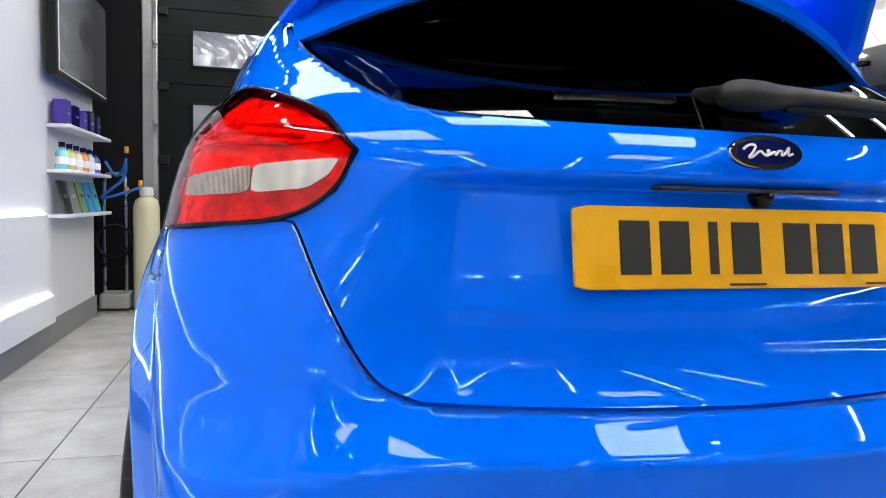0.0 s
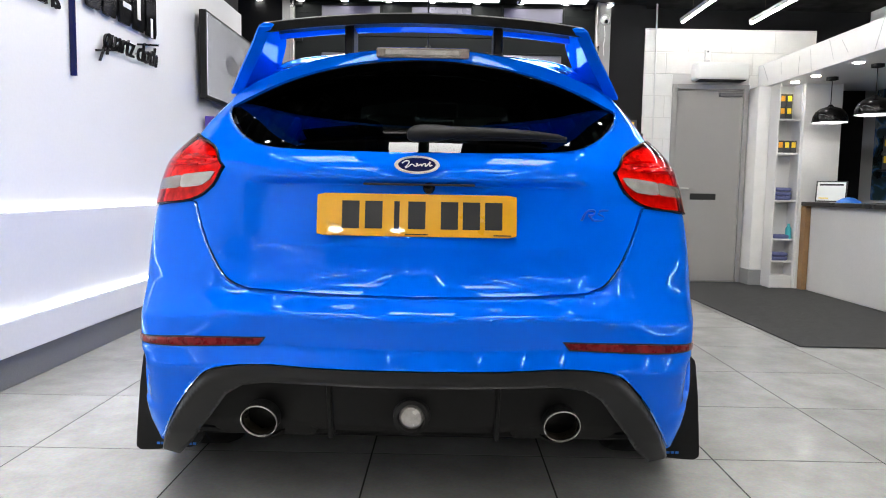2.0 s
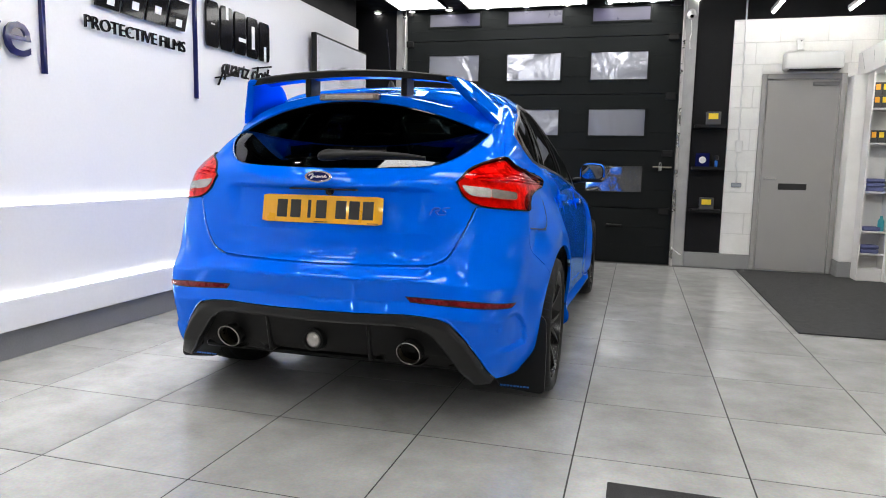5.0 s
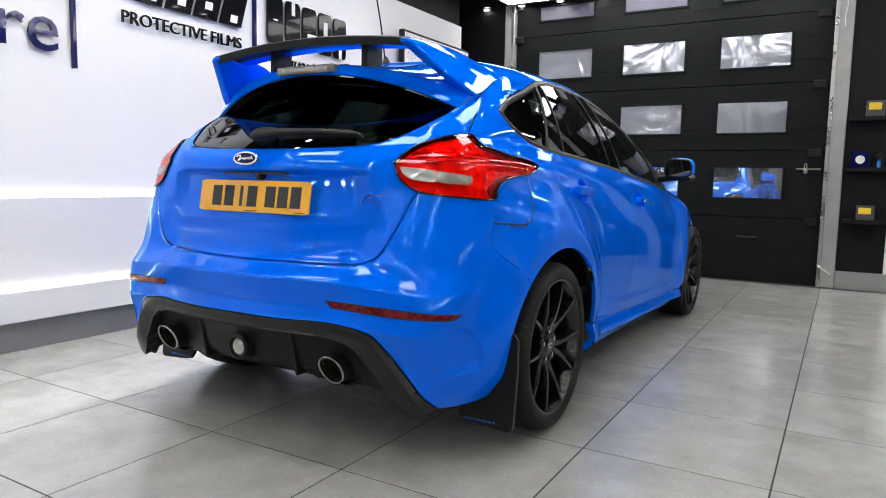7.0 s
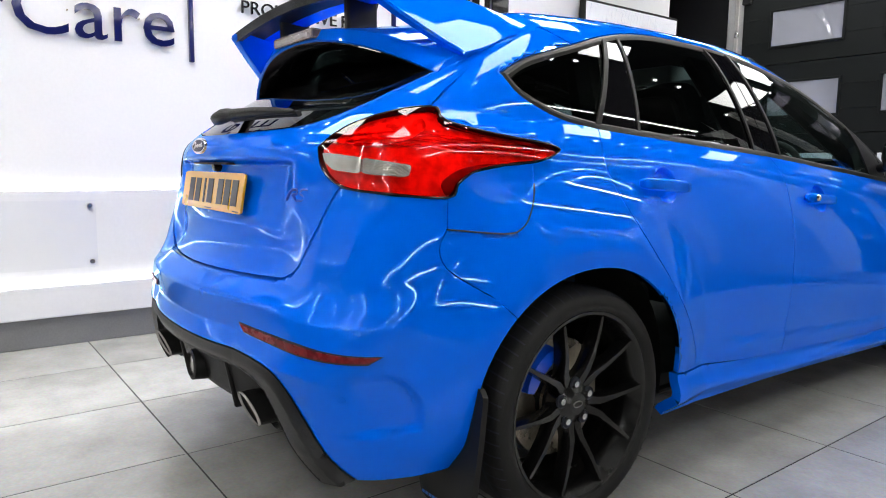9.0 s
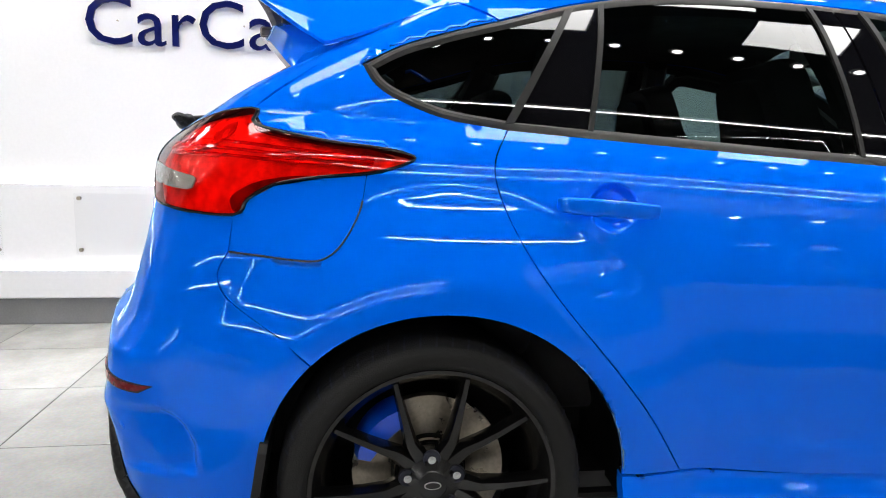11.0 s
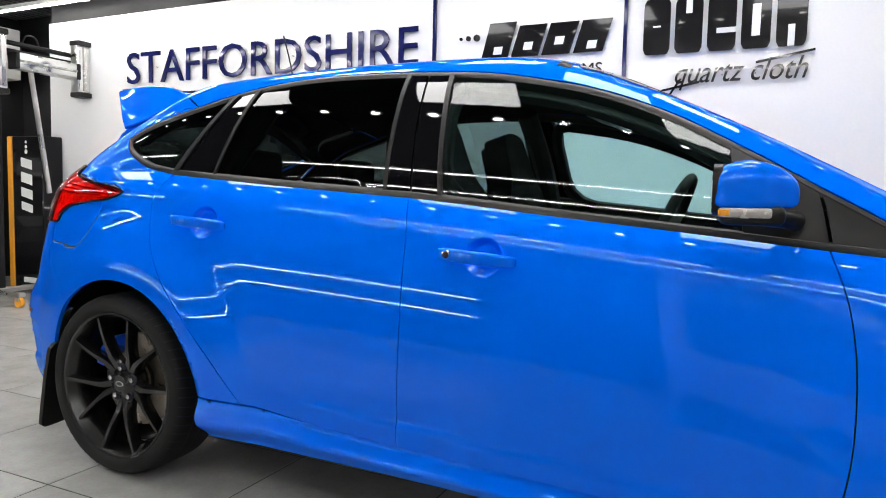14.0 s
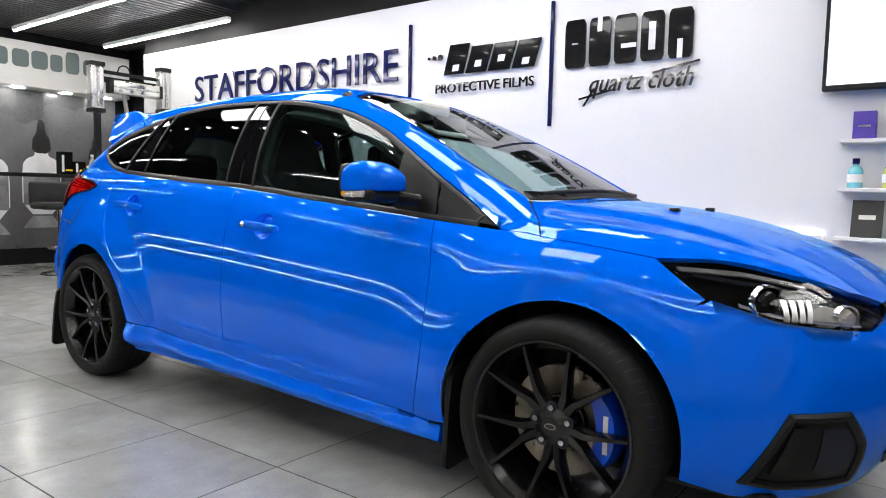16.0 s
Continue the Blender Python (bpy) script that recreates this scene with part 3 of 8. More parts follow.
def band_mesh(name, way, outline, width, off=0.004, depth=0.01, flip=False, steps=3):
    """A frame of even width just inside an outline, slightly rounded."""
    pts = dense(list(outline), 0.012)
    rows = []
    for k in range(steps + 1):
        u = k / steps
        q = np.array(inset(pts, width * u))
        p, n = skin(way, q[:, 0], q[:, 1])
        rows.append(p + n * (off - 0.35 * width * (2 * u - 1) ** 2))
        if k == 0:
            rows.insert(0, p - n * depth)
        if k == steps:
            rows.append(p - n * depth)
    n = len(pts)
    verts = np.concatenate(rows)
    if flip:
        verts = verts * np.array((-1, 1, 1))
    faces = [(r * n + i, r * n + (i + 1) % n, (r + 1) * n + (i + 1) % n, (r + 1) * n + i) for r in range(len(rows) - 1) for i in range(n)]
    bm = bmesh.new()
    vs = [bm.verts.new(v) for v in verts]
    for f in faces:
        try:
            bm.faces.new([vs[k] for k in f])
        except ValueError:
            pass
    return bm


def arc(cy, cz, r, a0, a1, n=22):
    return [(cy + r * math.cos(radians(a0 + (a1 - a0) * i / n)), cz + r * math.sin(radians(a0 + (a1 - a0) * i / n))) for i in range(n + 1)]

# ---- the room ----
def setting(name, bm, mat, label, category, smooth=False):
    return tagged(part(name, bm, mat, smooth=smooth), label, category, kind="structure")


floor = setting("floor", box(-3.2, 4.8, -5.2, 6.0, -0.12, -0.0011), GROUT, "dark grout bed under large grey floor tiles", "floor")
WALL_X, NORTH, SOUTH = -1.90, 5.66, -4.75
setting("wall_west", box(-2.10, WALL_X, -3.36, 5.06, 0.0, 2.55, 0.004), WHITE_WALL, "glossy white panelled display wall", "wall")
setting("wall_west_upper", box(-2.12, -1.93, -3.36, 5.06, 2.552, CEILING), BLACK_WALL, "black band of wall above the white panels", "wall")
setting("wall_west_rear", box(-2.75, -2.55, SOUTH - 0.2, -3.0, 0.0, CEILING), BLACK_WALL, "plain black side wall at the back", "wall")
setting("wall_west_end", box(-2.75, -2.55, 5.0, NORTH + 0.2, 0.0, CEILING), BLACK_WALL, "plain black side wall beside the shutter", "wall")
setting("trim_upper_ledge", box(WALL_X + 0.001, -1.872, -3.36, 3.85, 0.325, 0.795, 0.006, segments=2), WHITE_WALL, "white lower wall panel with a lit top edge", "wall panel")
setting("trim_lower_ledge", box(WALL_X + 0.001, -1.842, -3.36, 3.85, 0.156, 0.318, 0.008, segments=2), WHITE_WALL, "white boxed ledge along the foot of the wall", "wall panel")
setting("baseboard_west", box(WALL_X + 0.001, -1.885, -3.36, 5.06, 0.0, 0.154, 0.003), DARK_PLINTH, "dark grey recessed plinth", "baseboard")
for z, x in ((0.7965, -1.888), (0.3195, -1.860)):
    tagged(part("light_strip", box(WALL_X + 0.002, x, -3.34, 3.84, z, z + 0.007), STRIP), "thin white light strip behind the wall ledge", "light strip", "wall light strips")
setting("ceiling", box(-3.2, 4.9, -5.2, 6.2, CEILING, CEILING + 0.12), CEIL_BLACK, "flat black painted ceiling", "ceiling")
ribs = bmesh.new()
for k in range(34):
    y = -4.6 + 0.09 * k
    box(-2.4, 2.2, y, y + 0.045, CEILING - 0.05, CEILING - 0.003, bm=ribs)
setting("ceiling_ribs", ribs, plain("ribbed_sheet", (0.09, 0.09, 0.09), 0.4, metal=0.5, vary=0.2), "dark ribbed metal ceiling sheet", "ceiling")

# north side: shutter, posts, block wall, door
setting("wall_north", box(-2.75, 4.8, NORTH + 0.12, NORTH + 0.3, 0.0, CEILING), BLACK_WALL, "black end wall behind the shutter", "wall")
setting("wall_north_west", box(-2.6, -1.64, NORTH - 0.04, NORTH + 0.12, 0.0, CEILING), BLACK_WALL, "black wall beside the shutter", "wall")


def shutter_door():
    d = thing("shutter_door", (0.03, NORTH, 0), "anthracite sectional garage door with small filmed windows", "garage door", kind="structure")
    cols, rows = ((-1.245, -0.64), (-0.31, 0.305), (0.64, 1.25)), ((2.665, 2.81), (2.035, 2.335), (1.42, 1.71), (0.80, 1.09))
    edges = (0.0, 0.62, 1.255, 1.875, 2.50, CEILING - 0.002)
    for k, (z0, z1) in enumerate(zip(edges, edges[1:])):
        bm = bmesh.new()
        wins = [r for r in rows if z0 < r[0] < z1]
        x_all = [-1.52] + ([c for col in cols for c in col] if wins else []) + [1.585]
        z_all = [z0 + 0.004] + ([wins[0][0], min(wins[0][1], z1 - 0.03)] if wins else []) + [z1 - 0.004]
        for i in range(len(x_all) - 1):
            for j in range(len(z_all) - 1):
                if wins and i % 2 == 1 and j == 1:
                    continue
                box(x_all[i], x_all[i + 1], NORTH, NORTH + 0.05, z_all[j], z_all[j + 1], bm=bm)
        bmesh.ops.remove_doubles(bm, verts=bm.verts, dist=0.0005)
        pn = part("door_section", bm, SHUTTER, d)
        for f in (0.33, 0.66):
            zz = z0 + (z1 - z0) * f
            xs = ((-1.52, 1.585),) if not any(r[0] - 0.03 < zz < r[1] + 0.03 for r in wins) else ((-1.52, -1.27), (-0.615, -0.335), (0.33, 0.615), (1.275, 1.585))
            for xa, xb in xs:
                part("pressed_groove", box(xa, xb, NORTH - 0.0025, NORTH + 0.002, zz - 0.005, zz + 0.005, 0.001), SHUTTER, pn)
        for r in wins:
            top = min(r[1], z1 - 0.03)
            for c in cols:
                w = part("window", box(c[0] - 0.018, c[1] + 0.018, NORTH - 0.012, NORTH + 0.004, r[0] - 0.018, r[0] + 0.002, 0.003), SHUTTER, d)
                part("window_frame", box(c[0] - 0.018, c[1] + 0.018, NORTH - 0.012, NORTH + 0.004, top - 0.002, top + 0.018, 0.003), SHUTTER, w)
                for xa in (c[0] - 0.018, c[1] - 0.002):
                    part("window_frame", box(xa, xa + 0.02, NORTH - 0.012, NORTH + 0.004, r[0], top, 0.003), SHUTTER, w)
                part("pane", box(c[0], c[1], NORTH + 0.002, NORTH + 0.010, r[0], top), LAVENDER if r[0] > 2.5 else (FILM if r[0] > 1.2 else MIRROR_FILM), w)
        for xs in (-1.50, 1.50):
            part("hinge", box(xs - 0.05, xs + 0.06, NORTH - 0.03, NORTH + 0.004, z1 - 0.06, z1 + 0.01, 0.006), TRIM, d)
    part("pull_handle", box(0.88, 1.06, NORTH - 0.03, NORTH + 0.002, 0.405, 0.435, 0.008), TRIM, d)
    part("bolt", tube((1.36, NORTH - 0.02, 1.08), (1.56, NORTH - 0.02, 1.08), 0.009), STEEL, d)
    part("padlock", box(1.42, 1.455, NORTH - 0.045, NORTH - 0.012, 1.04, 1.085, 0.006), SILVER, d)
    part("shackle", hose([(1.427, NORTH - 0.028, 1.085), (1.428, NORTH - 0.028, 1.13), (1.447, NORTH - 0.028, 1.13), (1.448, NORTH - 0.028, 1.085)], 0.004, 8, 2), SILVER, d)


MIRROR_FILM = plain("glossy_film", (0.70, 0.72, 0.74), 0.03, metal=0.9, vary=0.03, scale=2.2, bump=0.25, bump_scale=5)
shutter_door()
for x0, x1, nm in ((-1.64, -1.525, "steel_post"), (1.59, 1.735, "steel_post")):
    p = tagged(part(nm, box(x0, x1, NORTH - 0.07, NORTH + 0.10, 0.0, CEILING, 0.008), GREY_STEEL), "grey galvanised steel post beside the shutter", "post", "shutter posts")
    part("guide_rail", box(x1 - 0.03 if x0 < 0 else x0 - 0.002, x1 + 0.004 if x0 < 0 else x0 + 0.03, NORTH - 0.085, NORTH - 0.071, 0.0, CEILING, 0.003), SILVER, p)
cctv = thing("security_camera", (1.66, NORTH - 0.09, 2.66), "small white dome security camera on the post", "camera")
part("mount", tube((1.665, NORTH - 0.075, 2.69), (1.665, NORTH - 0.12, 2.69), 0.045), CARD_WHITE, cctv, smooth=True)
part("dome", lathe([(0.0, 0.05), (0.025, 0.045), (0.042, 0.02), (0.045, 0.0)], (1.665, NORTH - 0.12, 2.675), (0, -1, -0.6), 20), CARD_WHITE, cctv, smooth=True)
part("lens", lathe([(0.0, 0.01), (0.014, 0.008), (0.018, 0.0)], (1.665, NORTH - 0.162, 2.65), (0, -1, -0.6), 16), GLOSS_BLACK, cctv, smooth=True)
part("cable", hose([(1.665, NORTH - 0.08, 2.63), (1.68, NORTH - 0.078, 2.50), (1.66, NORTH - 0.08, 2.44), (1.67, NORTH - 0.08, 2.33)], 0.005, 8, 2), CARD_WHITE, cctv, smooth=True)
tagged(part("air_hose_stub", hose([(1.60, NORTH - 0.12, 0.21), (1.62, NORTH - 0.14, 0.19), (1.66, NORTH - 0.10, 0.16), (1.70, NORTH - 0.08, 0.13)], 0.008, 8, 2), CARD_WHITE, smooth=True), "short white hose end at the foot of the post", "hose")
setting("wall_display", box(1.737, 2.10, NORTH - 0.03, NORTH + 0.12, 0.165, CEILING), BLACK_WALL, "black painted display pier with shelves", "wall")
setting("baseboard_north", box(1.737, 2.40, NORTH - 0.075, NORTH + 0.1, 0.0, 0.163, 0.006), GREY_PLINTH, "grey painted plinth", "baseboard")
for z in (1.535, 1.095, 0.64):
    tagged(part("display_shelf", box(1.76, 2.075, NORTH - 0.20, NORTH - 0.031, z - 0.035, z, 0.003), BLACK_WALL), "black floating shelf on the black pier", "shelf", "pier shelves")


def carton(x, y, z, w, d, h, mat, label, tab=None, group="product boxes", turn=0):
    """A product box with a paler front label."""
    b = thing("product_box", (x, y, z), label, "box", group)
    m = Matrix.Translation((x, y, z)) @ pose(0, 0, 0, 0, 0, turn)
    bm = box(-w / 2, w / 2, -d / 2, d / 2, 0, h, 0.003)
    bmesh.ops.transform(bm, matrix=m, verts=bm.verts)
    part("carton", bm, mat, b)
    if tab:
        bm = box(-w * 0.38, w * 0.30, -d / 2 - 0.0015, -d / 2, h * 0.42, h * 0.86)
        bmesh.ops.transform(bm, matrix=m, verts=bm.verts)
        part("front_label", bm, tab, b)
    return b


carton(1.945, NORTH - 0.12, 1.535, 0.14, 0.10, 0.135, BOX_DARK, "dark product box with a yellow label on a shelf", YELLOW)
carton(1.93, NORTH - 0.12, 0.64, 0.14, 0.10, 0.125, BOX_DARK, "dark product box with a yellow label on a shelf", YELLOW)
pol = carton(1.86, NORTH - 0.12, 1.095, 0.14, 0.06, 0.14, NAVY, "navy box with a round pale pad on a shelf")
part("pad", tube((1.86, NORTH - 0.151, 1.165), (1.86, NORTH - 0.156, 1.165), 0.036, n=24), CARD_WHITE, pol)
hand = thing("inspection_lamp", (2.0, NORTH - 0.12, 1.095), "small blue and black hand lamp on a shelf", "lamp")
part("stem", box(1.985, 2.015, NORTH - 0.135, NORTH - 0.105, 1.095, 1.16, 0.006), BLUE_HOSE, hand)
part("lamp_head", lathe([(0.0, 0.02), (0.02, 0.018), (0.026, 0.0), (0.02, -0.02)], (2.0, NORTH - 0.125, 1.19), (0, -1, 0), 16), TRIM, hand, smooth=True)

# painted block wall with real courses, and the door
blocks = setting("wall_blocks", box(2.101, 3.86, NORTH - 0.0445, NORTH + 0.12, 0.0, 2.62), plain("block_mortar", (0.72, 0.71, 0.68), 0.6, vary=0.05), "white painted block wall", "wall")
DOOR_X0, DOOR_X1, DOOR_Z = 2.40, 3.19, 2.06
course, long_ = 0.222, 0.445
for r in range(12):
    z0 = 0.165 + r * course
    z1 = min(z0 + course - 0.006, 2.618)
    if z1 - z0 < 0.03:
        continue
    x = 2.103 - (long_ / 2 if r % 2 else 0)
    while x < 3.86:
        a, b_ = max(x, 2.103), min(x + long_ - 0.006, 3.858)
        for s, e in ((a, min(b_, DOOR_X0 - 0.002)), (max(a, DOOR_X1 + 0.002), b_)) if z0 < DOOR_Z else ((a, b_),):
            if e - s > 0.02:
                part("block", box(s, e, NORTH - 0.05, NORTH - 0.045, z0, z1, 0.0024), BLOCK_WHITE, blocks)
        x += long_
setting("wall_pier", box(3.20, 3.325, 5.395, NORTH - 0.052, 0.165, 2.018, 0.004), BLOCK_WHITE, "white painted return of the block wall", "wall")
setting("baseboard_pier", box(3.192, 3.33, 5.388, NORTH - 0.053, 0.0, 0.163, 0.005), GREY_PLINTH, "grey painted plinth of the pier", "baseboard")
door = thing("door_1", (2.8, NORTH, 0), "closed grey flush door with a letter plate", "door", kind="structure")
part("door_leaf", box(2.455, 3.135, NORTH - 0.058, NORTH - 0.0475, 0.012, 2.0, 0.003), GREY_DOOR, door)
for x0, x1, z0, z1 in ((2.40, 2.45, 0.0, 2.06), (3.14, 3.19, 0.0, 2.06), (2.45, 3.14, 2.006, 2.06)):
    part("door_frame", box(x0, x1, NORTH - 0.074, NORTH - 0.0475, z0, z1, 0.004), GREY_DOOR, door)
part("letter_plate", box(2.63, 2.90, NORTH - 0.066, NORTH - 0.057, 0.87, 0.935, 0.004), INK, door)
hnd = part("door_handle", tube((2.50, NORTH - 0.055, 0.985), (2.50, NORTH - 0.10, 0.985), 0.011), SILVER, door, smooth=True)
part("lever", tube((2.495, NORTH - 0.097, 0.985), (2.60, NORTH - 0.097, 0.983), 0.009), SILVER, hnd, smooth=True)
part("door_closer", box(2.88, 3.12, NORTH - 0.085, NORTH - 0.057, 1.935, 1.975, 0.006), plain("closer_grey", (0.12, 0.12, 0.12), 0.4), door)
ac = thing("air_conditioner", (2.84, NORTH - 0.15, 2.08), "white wall-mounted air conditioner above the door", "air conditioner")
part("casing", box(2.58, 3.12, NORTH - 0.22, NORTH - 0.051, 2.085, 2.262, 0.025, segments=3), CARD_WHITE, ac, smooth=True)
part("air_slot", box(2.62, 3.09, NORTH - 0.215, NORTH - 0.09, 2.078, 2.0885, 0.003), TRIM, ac)
sens = thing("wall_sensor", (2.74, NORTH - 0.06, 2.35), "small white wall sensor above the air conditioner", "sensor")
part("casing", box(2.705, 2.77, NORTH - 0.085, NORTH - 0.051, 2.29, 2.41, 0.008), CARD_WHITE, sens)
part("eye", tube((2.738, NORTH - 0.0855, 2.385), (2.738, NORTH - 0.088, 2.385), 0.008, n=12), INK, sens)
pipe = thing("conduit", (2.215, NORTH - 0.06, 1.35), "white conduit with a switch box on the block wall", "conduit")
part("pipe", tube((2.205, NORTH - 0.06, 2.86), (2.215, NORTH - 0.06, 1.38), 0.0085, n=12), CARD_WHITE, pipe, smooth=True)
part("switch_box", box(2.185, 2.255, NORTH - 0.095, NORTH - 0.051, 1.25, 1.375, 0.008), CARD_WHITE, pipe)
part("pull_cord", hose([(2.21, NORTH - 0.07, 1.25), (2.20, NORTH - 0.07, 1.12), (2.225, NORTH - 0.07, 1.05), (2.215, NORTH - 0.07, 0.93)], 0.006, 8, 2), CARD_WHITE, pipe, smooth=True)
part("socket", box(2.17, 2.27, NORTH - 0.085, NORTH - 0.051, 0.885, 0.93, 0.006), plain("grey_socket", (0.3, 0.32, 0.36), 0.4), pipe)

# east side: shelving bay, counter, bulkhead
setting("wall_east", box(4.50, 4.7, 2.4, NORTH + 0.2, 0.0, CEILING), WHITE_PAINT, "white side wall behind the counter", "wall")
setting("wall_east_south", box(4.05, 4.25, SOUTH - 0.2, 2.4, 0.0, 2.45), BLACK_WALL, "plain black side wall", "wall")
setting("wall_east_upper", box(4.06, 4.25, SOUTH - 0.2, 2.4, 2.452, CEILING), BLACK_WALL, "black band of wall above", "wall")
setting("wall_east_step", box(4.05, 4.7, 2.401, 2.6, 0.0, CEILING), WHITE_PAINT, "white return wall", "wall")
for z in (1.20, 0.72):
    tagged(part("light_strip", box(4.036, 4.049, -4.2, 0.95, z, z + 0.019), SIDE_STRIP), "thin white light strip along the side wall", "light strip", "wall light strips")
setting("bulkhead", box(3.28, 4.499, 2.602, NORTH - 0.051, 2.02, 2.255, 0.003), WHITE_PAINT, "white dropped ceiling edge over the counter", "ceiling")
lines_bm = bmesh.new()
random.seed(4)
for k in range(10):
    y = 2.9 + 0.27 * k + random.uniform(-0.06, 0.06)
    a, b_ = Vector((3.2785, y, random.uniform(2.025, 2.1))), Vector((3.2785, min(y + random.uniform(-0.16, 0.16), 5.6), random.uniform(2.19, 2.25)))
    tube(a, b_, 0.0013, n=5, bm=lines_bm)
setting("bulkhead_lines", lines_bm, plain("grey_line", (0.3, 0.3, 0.3), 0.6), "thin grey decorative lines on the bulkhead", "trim")
for y in (3.4, 4.1, 4.75, 5.12):
    tagged(part("bulkhead_spot", tube((3.42, y, 2.019), (3.42, y, 2.013), 0.035, n=20), SPOT), "small round recessed spotlight in the bulkhead", "spotlight", "bulkhead spots")
unit = thing("shelf_unit", (3.44, 5.29, 0), "tall narrow white open shelf unit", "shelf unit")
for x0, x1, y0, y1, z0, z1, nm in ((3.318, 3.334, 5.20, 5.387, 0.009, 2.018, "side_panel"), (3.540, 3.556, 5.20, 5.387, 0.009, 2.018, "side_panel"), (3.334, 3.540, 5.369, 5.387, 0.03, 2.018, "back_panel"), (3.3355, 3.5385, 5.208, 5.368, 0.009, 0.13, "plinth")):
    part(nm, box(x0, x1, y0, y1, z0, z1, 0.002), WHITE_PAINT, unit)
for z in (0.28, 0.50, 0.885, 1.35, 1.68):
    part("shelf", box(3.3345, 3.5395, 5.205, 5.368, z - 0.018, z, 0.002), WHITE_PAINT, unit)
setting("partition", box(3.557, 3.92, 5.17, 5.387, 0.009, 2.018, 0.003), WHITE_PAINT, "white partition panel beside the shelves", "partition")
for z, n in ((1.68, 2), (1.801, 2), (1.35, 3)):
    for k in range(n):
        carton(3.372 + 0.064 * k, 5.27, z, 0.058, 0.08, 0.12, BOX_DARK, "small dark product box with a yellow label", YELLOW if k != 0 else ORANGE)
for z, n in ((0.885, 3), (0.50, 1), (0.28, 2)):
    for k in range(n):
        tagged(part("folded_towel", box(3.345, 3.505, 5.215, 5.35, z + 0.042 * k, z + 0.04 + 0.042 * k, 0.016, segments=3), BLUE_TOWEL, smooth=True), "folded grey-blue cloth on a shelf", "towel", "folded towels")
sb = thing("spray_bottle", (3.52, 5.24, 0.50), "teal plastic bottle on a shelf", "bottle", "bottles")
part("bottle", lathe([(0.0, 0.0), (0.026, 0.0), (0.028, 0.01), (0.028, 0.10), (0.012, 0.13), (0.012, 0.15), (0.0, 0.15)], (3.507, 5.25, 0.50), (0, 0, 1), 16), plain("teal_plastic", (0.03, 0.33, 0.38), 0.3), sb, smooth=True)
counter = thing("counter", (4.0, 4.0, 0), "white reception counter with a black worktop", "counter")
part("front_panel", box(3.63, 3.66, 2.65, 5.168, 0.009, 0.83, 0.003), WHITE_PAINT, counter)
part("worktop", box(3.575, 4.483, 2.65, 5.168, 0.832, 0.872, 0.006), plain("black_worktop", (0.012, 0.012, 0.012), 0.3, vary=0.1), counter)
part("oak_leg", box(3.578, 3.629, 5.07, 5.167, 0.009, 0.831, 0.006), OAK, counter, "brown oak end post")
mural = plain("splash_print", (0.05, 0.06, 0.08), 0.35, vary=0.3, scale=3)


def splash(m):
    """A busy dark print with pale and blue patches."""
    t = m.node_tree
    place = t.nodes.new("ShaderNodeTexCoord")
    v = t.nodes.new("ShaderNodeTexNoise")
    v.inputs["Scale"].default_value, v.inputs["Detail"].default_value, v.inputs["Distortion"].default_value = 4.0, 5, 1.2
    t.links.new(place.outputs["Object"], v.inputs["Vector"])
    r = t.nodes.new("ShaderNodeValToRGB")
    e = r.color_ramp.elements
    e[0].position, e[0].color = 0.40, (0.012, 0.018, 0.02, 1)
    e[1].position, e[1].color = 0.75, (0.65, 0.70, 0.74, 1)
    for pos, col in ((0.50, (0.02, 0.05, 0.06, 1)), (0.55, (0.06, 0.16, 0.42, 1)), (0.60, (0.30, 0.36, 0.40, 1)), (0.66, (0.10, 0.12, 0.13, 1))):
        n = e.new(pos)
        n.color = col
    t.links.new(v.outputs["Fac"], r.inputs[0])
    t.links.new(r.outputs[0], t.nodes["Principled BSDF"].inputs["Base Color"])


splash(mural)
tagged(part("wall_print", box(4.485, 4.499, 2.62, 5.55, 0.90, 2.03), mural), "dark glossy wall print with pale splashes", "wall print")
tagged(part("wall_shelf", box(4.28, 4.484, 4.20, 5.15, 1.18, 1.198, 0.002), BLACK_WALL), "narrow black shelf on the printed wall", "shelf")
for k in range(5):
    for z in (1.199, 1.36):
        y = 5.05 - 0.165 * k
        c = thing("product_box", (4.38, y, z), "dark product box with a yellow front label", "box", "product boxes")
        part("carton", box(4.31, 4.44, y - 0.07, y + 0.07, z + (0.028 if z > 1.3 else 0) - 0.028 * (z > 1.3), z + 0.155, 0.003), BOX_DARK, c)
        part("front_label", box(4.3085, 4.31, y - 0.045, y + 0.045, z + 0.06, z + 0.125), YELLOW, c)


